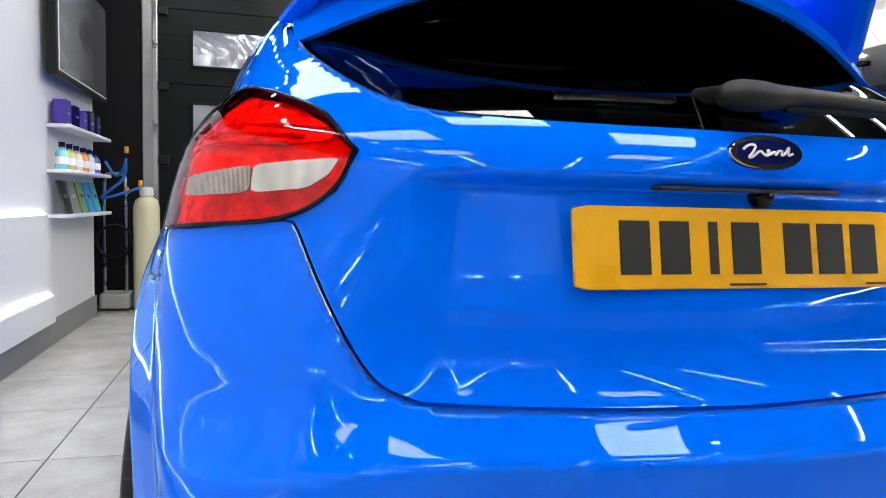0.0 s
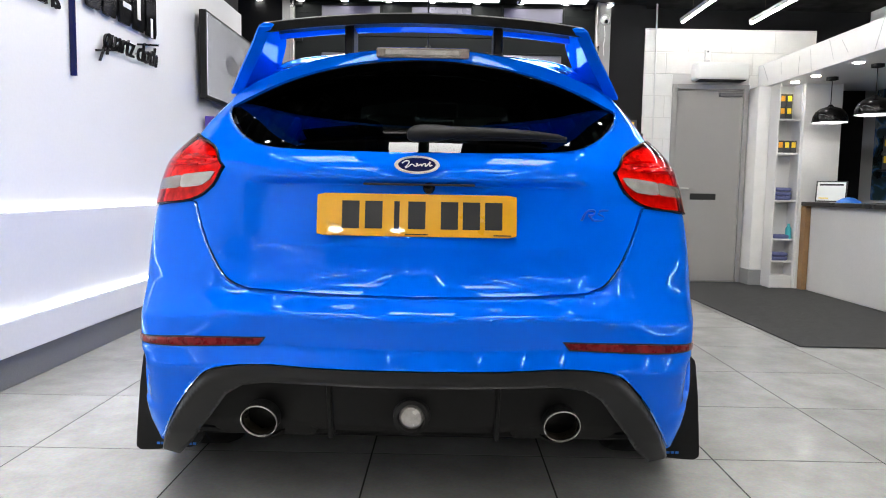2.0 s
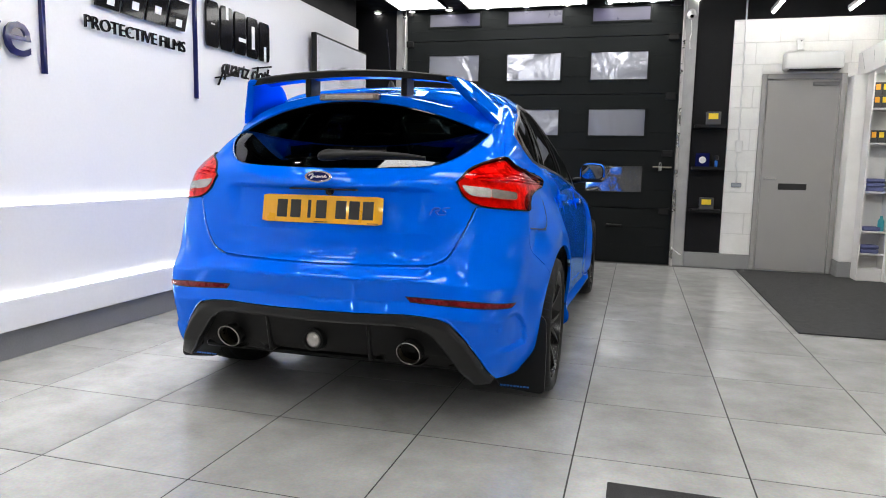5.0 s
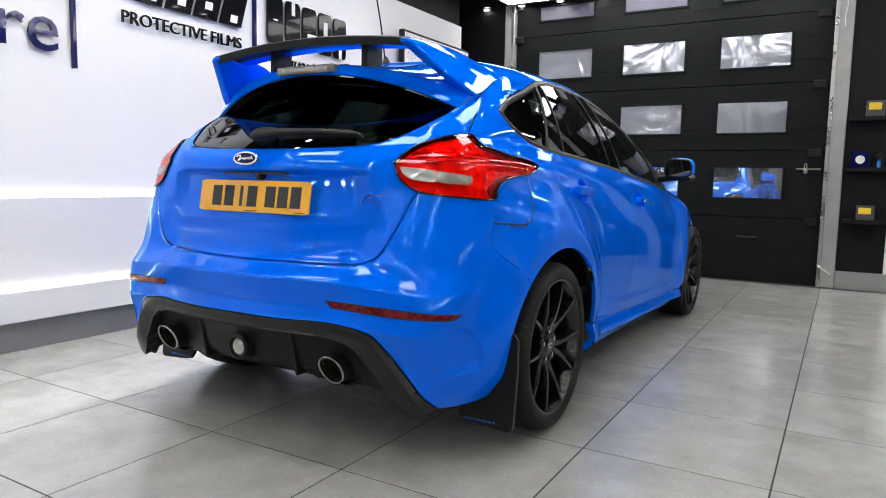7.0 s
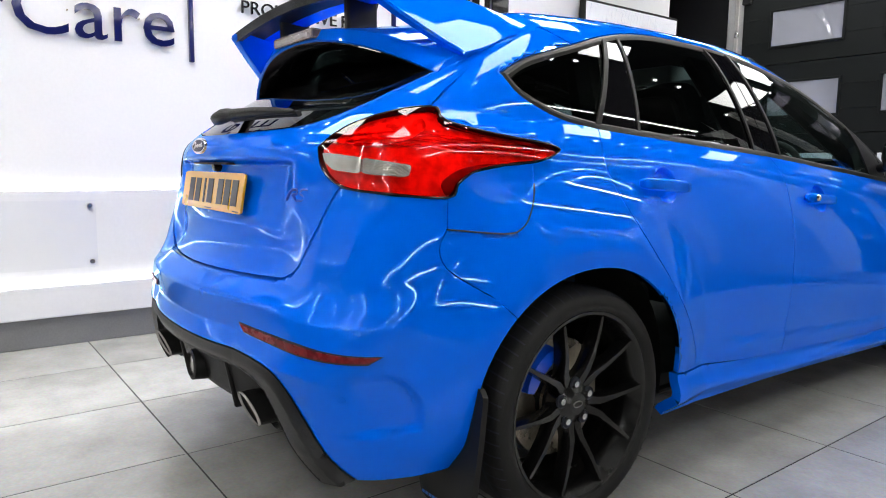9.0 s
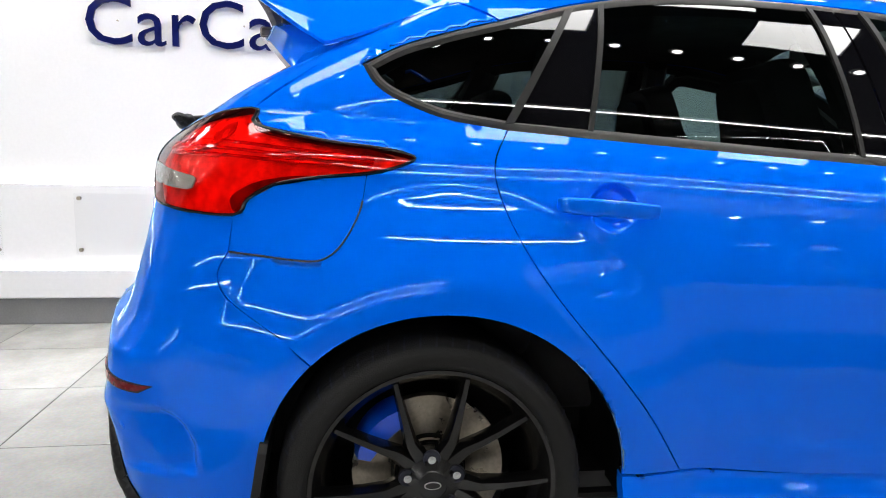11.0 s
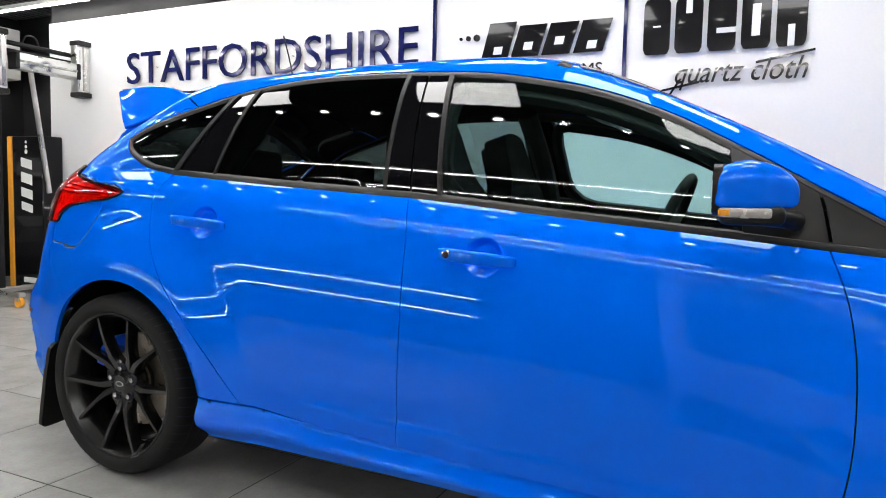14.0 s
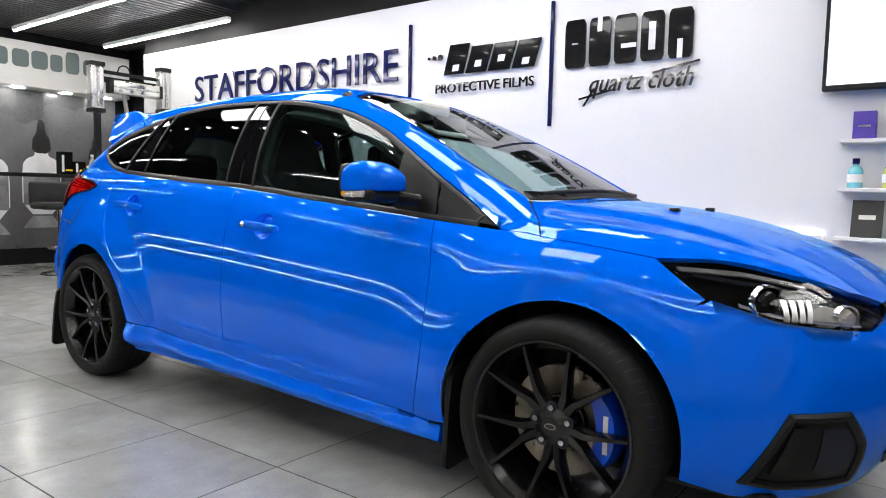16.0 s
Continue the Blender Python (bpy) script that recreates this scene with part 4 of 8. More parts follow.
def pendant(x, y, z):
    p = thing("pendant_lamp", (x, y, z), "glossy black dome pendant lamp over the counter", "pendant lamp", "pendant lamps")
    dome = [(0.148, 0.0), (0.150, 0.012), (0.145, 0.05), (0.125, 0.095), (0.085, 0.128), (0.03, 0.145), (0.012, 0.165), (0.0, 0.166)]
    part("shade", lathe(dome, (x, y, z), (0, 0, 1), 40), GLOSS_BLACK, p, smooth=True)
    part("shade_lining", lathe([(0.146, 0.002), (0.138, 0.05), (0.10, 0.10), (0.0, 0.125)], (x, y, z), (0, 0, 1), 40), CARD_WHITE, p, smooth=True)
    part("bulb", lathe([(0.0, 0.0), (0.03, 0.012), (0.04, 0.04), (0.02, 0.08)], (x, y, z + 0.03), (0, 0, 1), 20), TUBE, p, smooth=True)
    part("flex", tube((x, y, z + 0.165), (x, y, 2.005), 0.004, n=8), TRIM, p)
    part("ceiling_rose", lathe([(0.05, 0.0), (0.05, 0.025), (0.0, 0.026)], (x, y, 1.992), (0, 0, 1), 20), TRIM, p, smooth=True)


for y in (4.80, 4.14, 3.54):
    pendant(3.60, y, 1.605)
cert = thing("certificate", (3.70, 4.88, 0.872), "framed white certificate standing on the counter", "picture frame")
m = Matrix.Translation((3.70, 4.88, 0.875)) @ pose(0, 0, 0, 78, 0, -38)
part("frame", slab([(-0.13, 0), (0.13, 0), (0.13, 0.2), (-0.13, 0.2)], m, 0.012), INK, cert)
part("sheet", slab([(-0.118, 0.012), (0.118, 0.012), (0.118, 0.188), (-0.118, 0.188)], m @ pose(0, 0, 0.0125), 0.001), CARD_WHITE, cert)
part("print_band", slab([(-0.10, 0.155), (0.10, 0.155), (0.10, 0.172), (-0.10, 0.172)], m @ pose(0, 0, 0.014), 0.0005), INK, cert)
part("print_band", slab([(-0.10, 0.03), (-0.02, 0.03), (-0.02, 0.04), (-0.10, 0.04)], m @ pose(0, 0, 0.014), 0.0005), YELLOW, cert)
tagged(part("cloth", lathe([(0.0, 0.05), (0.04, 0.045), (0.09, 0.02), (0.11, 0.0)], (3.72, 4.62, 0.873), (0, 0, 1), 14), BLUE_HOSE, smooth=True), "crumpled blue cloth on the counter", "cloth")
cb = thing("spray_bottle", (4.0, 4.45, 0.872), "lilac bottle with a cap on the counter", "bottle", "bottles")
part("bottle", lathe([(0.0, 0.0), (0.04, 0.0), (0.042, 0.02), (0.042, 0.15), (0.02, 0.19), (0.02, 0.21)], (4.0, 4.45, 0.873), (0, 0, 1), 20), plain("lilac_plastic", (0.25, 0.25, 0.42), 0.3), cb, smooth=True)
part("cap", tube((4.0, 4.45, 1.083), (4.0, 4.45, 1.125), 0.024), NAVY, cb)

# entrance mats
for x0, x1, y0, y1 in ((2.27, 3.628, 2.56, 5.585), (1.16, 1.72, -0.72, -0.04)):
    tagged(part("floor_mat", box(x0, x1, y0, y1, 0.001, 0.009, 0.003), MAT_FIBRE), "dark grey ribbed entrance mat on the tiles", "mat", "floor mats")

# ceiling lights
for x0, x1, y0, y1 in [(-1.55, -1.0, 4.85, 5.48), (-0.74, 0.58, 4.95, 5.56), (0.80, 1.46, 4.95, 5.56)] + [(sx - 0.27, sx + 0.27, y - 0.29, y + 0.29) for sx in (-0.86, 0.80) for y in (-1.45, 0.04, 1.52, 3.0)] + [(-0.30, 0.24, y - 0.29, y + 0.29) for y in (0.8, 2.4)]:
    l = thing("ceiling_panel", ((x0 + x1) / 2, (y0 + y1) / 2, CEILING - 0.03), "square white light panel set in the black ceiling", "ceiling light", "ceiling panels")
    part("diffuser", box(x0, x1, y0, y1, CEILING - 0.024, CEILING - 0.016), LED_DIM if y0 > 4 else LED, l)
    fr = bmesh.new()
    for a in ((x0 - 0.02, x0, y0 - 0.02, y1 + 0.02), (x1, x1 + 0.02, y0 - 0.02, y1 + 0.02), (x0, x1, y0 - 0.02, y0), (x0, x1, y1, y1 + 0.02)):
        box(*a, CEILING - 0.03, CEILING - 0.002, bm=fr)
    part("frame", fr, TRIM, l)
spots = [(x, 5.46 + 0.14) for x in (-1.88, -1.45, -1.0, -0.55, -0.10, 0.36, 0.81, 1.27, 1.72)] + [(s * 1.29, y) for s in (-1, 1) for y in (-1.3, -0.93, -0.56, -0.19, 0.18, 0.55, 0.91, 1.28, 1.65, 2.02, 2.39, 2.76, 3.13, 3.5, 3.9, 4.3)]
for x, y in spots:
    s = thing("downlight", (x, y, CEILING - 0.03), "small round recessed ceiling downlight", "downlight", "ceiling downlights")
    part("lamp", lathe([(0.0, 0.0), (0.030, 0.001)], (x, y, CEILING - 0.022), (0, 0, 1), 16), SPOT, s)
    part("rim", lathe([(0.030, 0.0), (0.038, -0.004), (0.044, 0.0), (0.044, 0.018)], (x, y, CEILING - 0.021), (0, 0, 1), 20), CARD_WHITE, s, smooth=True)
for x, y0, y1 in ((2.45, -0.2, 5.55), (3.15, 0.2, 5.55), (-1.74, -3.95, -1.5), (-0.74, -3.95, -1.5), (0.26, -3.95, -1.5), (1.26, -3.95, -1.5), (2.26, -3.95, -1.5)):
    l = thing("linear_light", (x, (y0 + y1) / 2, 2.66), "long thin white linear light hung from the ceiling", "linear light", "linear lights")
    part("housing", box(x - 0.024, x + 0.024, y0, y1, 2.672, 2.71, 0.003), CARD_WHITE, l)
    part("diffuser", box(x - 0.0085, x + 0.0085, y0 + 0.005, y1 - 0.005, 2.656, 2.671, 0.004), TUBE, l)
    for y in (y0 + 0.3, y1 - 0.3):
        part("hanger", tube((x, y, 2.71), (x, y, CEILING), 0.002, n=6), STEEL, l)

# south side
setting("wall_south", box(-2.75, 4.3, SOUTH - 0.2, SOUTH, 0.0, CEILING), BLACK_WALL, "plain black rear wall", "wall")
setting("fascia", box(-2.30, 0.6, SOUTH + 0.001, -4.40, 2.14, 2.66, 0.004), WHITE_PAINT, "white fascia box over the rear display", "fascia")
for x in (-2.05, -1.55, -1.0, -0.4):
    tagged(part("fascia_spot", tube((x, -4.55, 2.139), (x, -4.55, 2.132), 0.07, n=24), FASCIA_GLOW), "round recessed light under the rear fascia", "spotlight", "fascia spots")
grey_print = plain("grey_lettering", (0.12, 0.16, 0.16), 0.5)
for k, (x, w, h) in enumerate(((-0.75, 0.19, 0.20), (-0.98, 0.18, 0.20), (-1.19, 0.18, 0.21), (-1.38, 0.14, 0.20), (-1.57, 0.16, 0.26), (-1.80, 0.20, 0.20))):
    bm = slab(rounded([(-w / 2, 0), (w / 2, 0), (w / 2, h), (-w / 2, h)], 2, 0.15), Matrix(((-1, 0, 0, x), (0, 0, 1, -4.399), (0, 1, 0, 2.36), (0, 0, 0, 1))), 0.006)
    tagged(part("fascia_sign_bar", bm, grey_print), "plain grey-green sign bar on the white fascia", "sign", "fascia sign bars")
photo = plain("grey_photo_print", (0.10, 0.10, 0.105), 0.22, vary=0.85, scale=1.3)
mp = thing("display_print", (-0.85, SOUTH, 0.2), "large grey photo print of bottles on the rear wall", "wall print")
part("sheet", box(-2.28, 0.6, SOUTH + 0.001, SOUTH + 0.012, 0.20, 2.138), photo, mp)
pale, dim = plain("pale_print", (0.80, 0.80, 0.81), 0.3, vary=0.15, scale=4), plain("dim_print", (0.34, 0.34, 0.35), 0.25, vary=0.4, scale=4)
mid = plain("mid_print", (0.2, 0.2, 0.21), 0.3, vary=0.4, scale=4)


def printed(outline, mat, x, z, s, layer):
    m = Matrix(((-1, 0, 0, x), (0, 0, 1, SOUTH + 0.013 + 0.001 * layer), (0, 1, 0, z), (0, 0, 0, 1)))
    part("printed_shape", slab([(a * s, b * s) for a, b in outline], m, 0.0008), mat, mp)


bottle = rounded([(-0.2, 0), (0.2, 0), (0.2, 0.52), (0.15, 0.6), (0.07, 0.63), (0.07, 0.68), (-0.07, 0.68), (-0.07, 0.63), (-0.15, 0.6), (-0.2, 0.52)], 1)
dropper = rounded([(-0.1, 0.66), (0.1, 0.66), (0.09, 0.83), (0.05, 0.86), (0.035, 1.0), (0.0, 1.03), (-0.035, 1.0), (-0.05, 0.86), (-0.09, 0.83)], 1)
for x, z, s in ((-1.33, 0.62, 1.15), (-0.72, 0.55, 1.2), (-2.0, 0.7, 0.9)):
    printed(bottle, pale, x, z, s, 0)
    printed([(a, -b) for a, b in reversed(bottle) if b < 0.37 / s] , dim, x, z - 0.02, s, 0)
    printed(dropper, INK, x, z, s, 1)
    printed([(-0.19, 0.1), (0.19, 0.1), (0.19, 0.45), (-0.19, 0.45)], mid, x, z, s, 2)
tb = thing("bench_table", (-1.1, -4.25, 0), "black high table against the rear print", "table")
part("tabletop", box(-1.75, 0.4, -4.45, -4.05, 1.08, 1.12, 0.004), BLACK_WALL, tb)
for x in (-1.70, 0.35):
    for y in (-4.42, -4.10):
        part("leg", box(x - 0.02, x + 0.02, y - 0.02, y + 0.02, 0.0, 1.079), BLACK_WALL, tb)
for x, w, h in ((-1.36, 0.14, 0.27), (-1.52, 0.13, 0.16)):
    c = thing("product_box", (x, -4.2, 1.12), "black product box with gold trim on the rear table", "box", "table boxes")
    part("carton", box(x - w / 2, x + w / 2, -4.26, -4.14, 1.121, 1.12 + h, 0.003), LOGO_BLACK, c)
    part("side_print", box(x + w * 0.22, x + w * 0.42, -4.139, -4.138, 1.15, 1.12 + h * 0.85), CARD_WHITE, c)
    part("gold_band", box(x - w * 0.45, x + w * 0.1, -4.139, -4.138, 1.16, 1.18), YELLOW, c)
wb = thing("water_bottle", (-1.68, -4.2, 1.12), "clear plastic water bottle on the rear table", "bottle")
part("bottle", lathe([(0.0, 0.0), (0.035, 0.0), (0.036, 0.16), (0.016, 0.21), (0.016, 0.23)], (-1.68, -4.18, 1.121), (0, 0, 1), 18), plain("clear_plastic", (0.45, 0.52, 0.58), 0.12, coat=1.0), wb, smooth=True)
part("cap", tube((-1.68, -4.18, 1.351), (-1.68, -4.18, 1.375), 0.018), CARD_WHITE, wb)
stool = thing("bar_stool", (-0.98, -3.5, 0), "black padded bar stool on a chrome column", "stool")
part("seat", box(-1.19, -0.75, -3.72, -3.30, 0.72, 0.80, 0.035, segments=3), CABIN, stool, smooth=True)
part("backrest", box(-1.19, -0.75, -3.74, -3.68, 0.76, 1.02, 0.028, segments=3), CABIN, stool, smooth=True)
part("column", tube((-0.98, -3.5, 0.02), (-0.98, -3.5, 0.72), 0.026), CHROME, stool, smooth=True)
part("base", lathe([(0.0, 0.05), (0.03, 0.048), (0.12, 0.025), (0.20, 0.012), (0.205, 0.0)], (-0.98, -3.5, 0.001), (0, 0, 1), 36), CHROME, stool, smooth=True)
part("foot_ring", hose([(-0.98 + 0.16 * math.cos(a * math.pi / 8), -3.42 + 0.16 * math.sin(a * math.pi / 8), 0.30) for a in range(17)], 0.011, 8, 0), CHROME, stool, smooth=True)


def curing_lamp():
    s = thing("curing_lamp", (-1.35, -2.9, 0), "infrared paint curing lamp with three heads on a wheeled stand", "curing lamp")
    part("stand_foot", box(-1.72, -1.08, -3.06, -2.98, 0.09, 0.13, 0.008), SILVER, s)
    for y0, y1, x in ((-3.30, -2.62, -1.70), (-3.30, -2.62, -1.10)):
        part("stand_foot", box(x - 0.03, x + 0.03, y0, y1, 0.085, 0.125, 0.008), SILVER, s)
    for x, y in ((-1.70, -2.66), (-1.10, -2.66), (-1.70, -3.26), (-1.10, -3.26)):
        c = part("castor", tube((x - 0.016, y, 0.042), (x + 0.016, y, 0.042), 0.041, n=24), ORANGE, s, "orange castor wheel", smooth=True)
        part("castor_fork", box(x - 0.022, x + 0.022, y - 0.014, y + 0.014, 0.05, 0.09, 0.003), SILVER, c)
    part("mast", box(-1.20, -1.14, -3.05, -2.99, 0.12, 2.12, 0.006), BLACK_WALL, s)
    part("gas_strut", tube((-1.62, -3.0, 0.95), (-1.42, -2.93, 2.0), 0.022, n=14), SILVER, s, smooth=True)
    part("cross_arm", box(-1.95, -1.06, -2.96, -2.90, 2.10, 2.155, 0.006), BLACK_WALL, s)
    part("cross_arm", box(-1.95, -1.06, -2.95, -2.91, 2.19, 2.225, 0.006), BLACK_WALL, s)
    part("cable", hose([(-1.5, -2.93, 2.22), (-1.47, -2.93, 2.30), (-1.38, -2.93, 2.30), (-1.35, -2.93, 2.22)], 0.008, 8, 2), TRIM, s, smooth=True)

    def head(x, z, w, h):
        hd = part("lamp_head", box(x - w / 2, x + w / 2, -2.90, -2.80, z - h / 2, z + h / 2, 0.012, segments=2), SILVER, s, smooth=True)
        if h > w:
            part("reflector", box(x - w * 0.38, x + w * 0.38, -2.799, -2.794, z - h * 0.42, z + h * 0.42), CHROME, hd)
            part("heater_tube", tube((x, -2.785, z - h * 0.42), (x, -2.785, z + h * 0.42), 0.011, n=12), CLEAR_LENS, hd, smooth=True)
            for zz in (z - h / 2, z + h / 2):
                part("end_cap", box(x - w / 2 - 0.005, x + w / 2 + 0.005, -2.905, -2.78, zz - 0.022, zz + 0.022, 0.006), TRIM, hd)
        else:
            part("reflector", box(x - w * 0.46, x + w * 0.46, -2.799, -2.794, z - h * 0.36, z + h * 0.36), CHROME, hd)
            part("heater_tube", tube((x - w * 0.46, -2.785, z), (x + w * 0.46, -2.785, z), 0.010, n=12), CLEAR_LENS, hd, smooth=True)
            for xx in (x - w / 2, x + w / 2):
                part("end_cap", box(xx - 0.015, xx + 0.015, -2.905, -2.78, z - h / 2, z + h / 2, 0.006), TRIM, hd)

    head(-1.07, 2.02, 0.14, 0.48)
    head(-1.50, 2.05, 0.56, 0.14)
    head(-1.84, 2.08, 0.13, 0.46)


curing_lamp()
case = thing("tool_case", (-1.77, -3.41, 0), "tall black and orange standing case beside the wall", "case")
part("casing", box(-1.885, -1.675, -3.605, -3.175, 0.03, 1.475, 0.008), LOGO_BLACK, case)
part("side_band", box(-1.885, -1.672, -3.68, -3.607, 0.03, 1.475, 0.006), ORANGE, case, "orange side band")
for k, (y, z, w, h) in enumerate(((-3.40, 1.22, 0.16, 0.09), (-3.40, 1.08, 0.16, 0.10), (-3.40, 0.94, 0.16, 0.09), (-3.40, 0.81, 0.16, 0.08))):
    part("print_block", slab([(-w / 2, -h / 2 + 0.02), (w / 2, -h / 2 - 0.015), (w / 2, h / 2 - 0.02), (-w / 2, h / 2 + 0.015)], face_x(-1.6748, y, z), 0.0015), CARD_WHITE, case)
for k in range(3):
    part("print_dot", slab([(0.014 * (1 + 0.25 * k) * math.cos(a * math.pi / 6), 0.014 * (1 + 0.25 * k) * math.sin(a * math.pi / 6)) for a in range(12)], face_x(-1.6748, -3.40, 1.42 - 0.045 * k), 0.0015), CARD_WHITE, case)
part("print_block", slab([(-0.1, -0.025), (0.1, -0.025), (0.1, 0.025), (-0.1, 0.025)], face_x(-1.6748, -3.37, 0.12), 0.0015), CARD_WHITE, case)
plug = thing("socket_plug", (-1.89, -2.72, 1.15), "black plug with a blue cable on the white wall", "plug")
part("plug_body", box(-1.899, -1.85, -2.77, -2.68, 1.12, 1.19, 0.008), TRIM, plug)
part("cable", hose([(-1.87, -2.71, 1.12), (-1.865, -2.72, 1.02), (-1.868, -2.82, 0.94), (-1.868, -2.91, 0.93)], 0.006, 8, 2), BLUE_HOSE, plug, smooth=True)

# wall signs
for y in (0.737, 2.053):
    tagged(part("sign_divider", box(-1.899, -1.872, y - 0.011, y + 0.011, 1.49, 2.375, 0.002), NAVY), "slim navy vertical divider on the white wall", "sign divider", "sign dividers")


def sign(name, text, y, z, w, h, mat, label, shear=0.0, x=-1.882, depth=0.014, shifts=None):
    s = thing(name, (x, y, z), label, "wall sign")
    me = lettering(text, w, h, face_x(x, y, z), depth, shear)
    part("letters", me, mat, s)
    for k in range(4):
        yy = y + w * (0.12 + 0.25 * k)
        part("stud", tube((-1.899, yy, z + h * 0.5), (x + 0.002, yy, z + h * 0.5), 0.004, n=8), STEEL, s)


sign("place_sign", "STAFFORDSHIRE", -2.285, 1.925, 2.90, 0.272, NAVY, "raised navy capital letters on the white wall")
sign("trade_sign", "CarCare", -0.69, 1.555, 1.335, 0.26, NAVY, "raised navy trade lettering on the white wall")
sign("films_sign", "PROTECTIVE", 1.02, 1.79, 0.605, 0.072, LOGO_BLACK, "small raised black capital letters on the wall")
sign("films_sign", "FILMS", 1.662, 1.79, 0.258, 0.072, LOGO_BLACK, "small raised black capital letters on the wall")
sign("cloth_sign", "quartz cloth", 2.36, 1.665, 0.71, 0.165, LOGO_BLACK, "raised black slanted script words on the wall", 0.35)
bar = thing("cloth_flourish", (-1.885, 2.3, 1.64), "thin black slanted strokes under the script", "wall sign")
part("stroke", slab([(0, 0), (0.22, 0.045), (0.22, 0.058), (0, 0.013)], face_x(-1.886, 2.28, 1.66), 0.012), LOGO_BLACK, bar)
part("stroke", slab([(0, 0), (0.012, 0), (0.09, 0.12), (0.075, 0.12)], face_x(-1.886, 2.31, 1.615), 0.012), LOGO_BLACK, bar)
part("stroke", slab([(0, 0), (0.30, 0.055), (0.30, 0.068), (0, 0.013)], face_x(-1.886, 2.80, 1.80), 0.012), LOGO_BLACK, bar)
for k in range(5):
    y0 = 2.165 + 0.183 * k
    w, h = 0.155, 0.33 - 0.004 * k
    t0, z0 = 0.048, 1.885
    s = thing("maker_sign", (-1.882, y0 + w / 2, z0), "large plain glossy black sign block on the wall", "wall sign", "maker sign blocks")
    part("block", slab(rounded([(0, 0), (w, 0), (w, h), (0, h)], 2, 0.10), face_x(-1.882, y0, z0), 0.016, 0.002), LOGO_BLACK, s)
    slots = ((0.055, 0.16, 0.10, 0.17), (0.06, 0.23, 0.095, 0.33), (0.05, 0.10, 0.155, 0.13), (0.055, 0.07, 0.10, 0.25), (0.06, 0.0, 0.095, 0.12))
    xa, za, xb, zb_ = slots[k]
    part("counter_form", slab([(xa, za), (xb, za), (xb, min(zb_, h)), (xa, min(zb_, h))], face_x(-1.8655, y0, z0), 0.001), WHITE_WALL, s)
film_logo = thing("film_maker_sign", (-1.882, 1.45, 1.93), "plain slanted glossy black sign blocks with three dots", "wall sign")
for k in range(4):
    y0, w, h = 1.10 + 0.21 * k, 0.185, 0.23 if k == 0 else 0.20
    z0 = 1.93
    part("slanted_block", slab([(0, 0), (w, 0), (w + 0.06, h), (0.06, h)], face_x(-1.882, y0, z0), 0.016, 0.002), LOGO_BLACK, film_logo)
    cut = 0.10 * h * (1 + k % 3)
    part("counter_form", slab([(0.085, cut), (0.145, cut), (0.155, cut + 0.05), (0.095, cut + 0.05)], face_x(-1.8655, y0, z0), 0.001), WHITE_WALL, film_logo)
for k, (y, r) in enumerate(((0.945, 0.011), (1.0, 0.017), (1.062, 0.023))):
    part("dot", slab([(r * math.cos(a * math.pi / 10), r * math.sin(a * math.pi / 10)) for a in range(20)], face_x(-1.882, y, 2.075), 0.014), LOGO_BLACK, film_logo)
for y0, y1 in ((-3.35, -2.51), (-2.16, -1.17), (-0.79, 0.215)):
    pl = thing("clear_plaque", (-1.87, (y0 + y1) / 2, 0.56), "clear acrylic plaque with steel studs on the wall ledge", "plaque", "clear plaques")
    bm = box(-1.862, -1.858, y0, y1, 0.40, 0.745)
    bmesh.ops.delete(bm, geom=[f for f in bm.faces if f.calc_center_median().x < -1.8615], context="FACES_ONLY")
    sheet = part("sheet", bm, LENS, pl)
    sheet.visible_shadow = False
    for yy in (y0 + 0.025, y1 - 0.025):
        for zz in (0.428, 0.718):
            part("stud", tube((-1.8715, yy, zz), (-1.852, yy, zz), 0.011, n=14), STEEL, pl, smooth=True)

# display end of the white wall
tv = thing("television", (-1.83, 4.43, 1.62), "large black flat television on the white wall", "television")
part("body", box(-1.855, -1.80, 3.80, 5.05, 1.605, 2.285, 0.008, segments=2), TRIM, tv)
part("bracket", box(-1.899, -1.856, 4.2, 4.65, 1.8, 2.1), TRIM, tv)
part("screen", box(-1.7995, -1.797, 3.822, 5.028, 1.635, 2.262), glow("screen_pale", (0.80, 0.82, 0.92), 0.75), tv)
part("screen_oval", slab([(0.17 * math.cos(a * math.pi / 16), 0.085 * math.sin(a * math.pi / 16)) for a in range(32)], face_x(-1.7968, 4.43, 1.96), 0.0006), glow("screen_blue", (0.02, 0.03, 0.12), 0.4), tv)
# Fins added in place of the panel's falloff; they shade the screen seen aslant.
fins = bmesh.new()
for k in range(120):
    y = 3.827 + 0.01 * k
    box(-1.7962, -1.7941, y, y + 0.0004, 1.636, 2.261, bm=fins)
part("screen_dimming_fins", fins, INK, tv, "fine upright fins added to dim the screen's light from the side")["kind"] = "stuff"
plum = plain("purple_carton", (0.06, 0.03, 0.30), 0.35)
for k, z in enumerate((1.334, 1.066, 0.794)):
    tagged(part("wall_shelf", box(-1.899, -1.765, 3.91, 5.02, z - 0.022, z, 0.003), WHITE_WALL), "narrow white floating shelf on the white wall", "shelf", "white wall shelves")
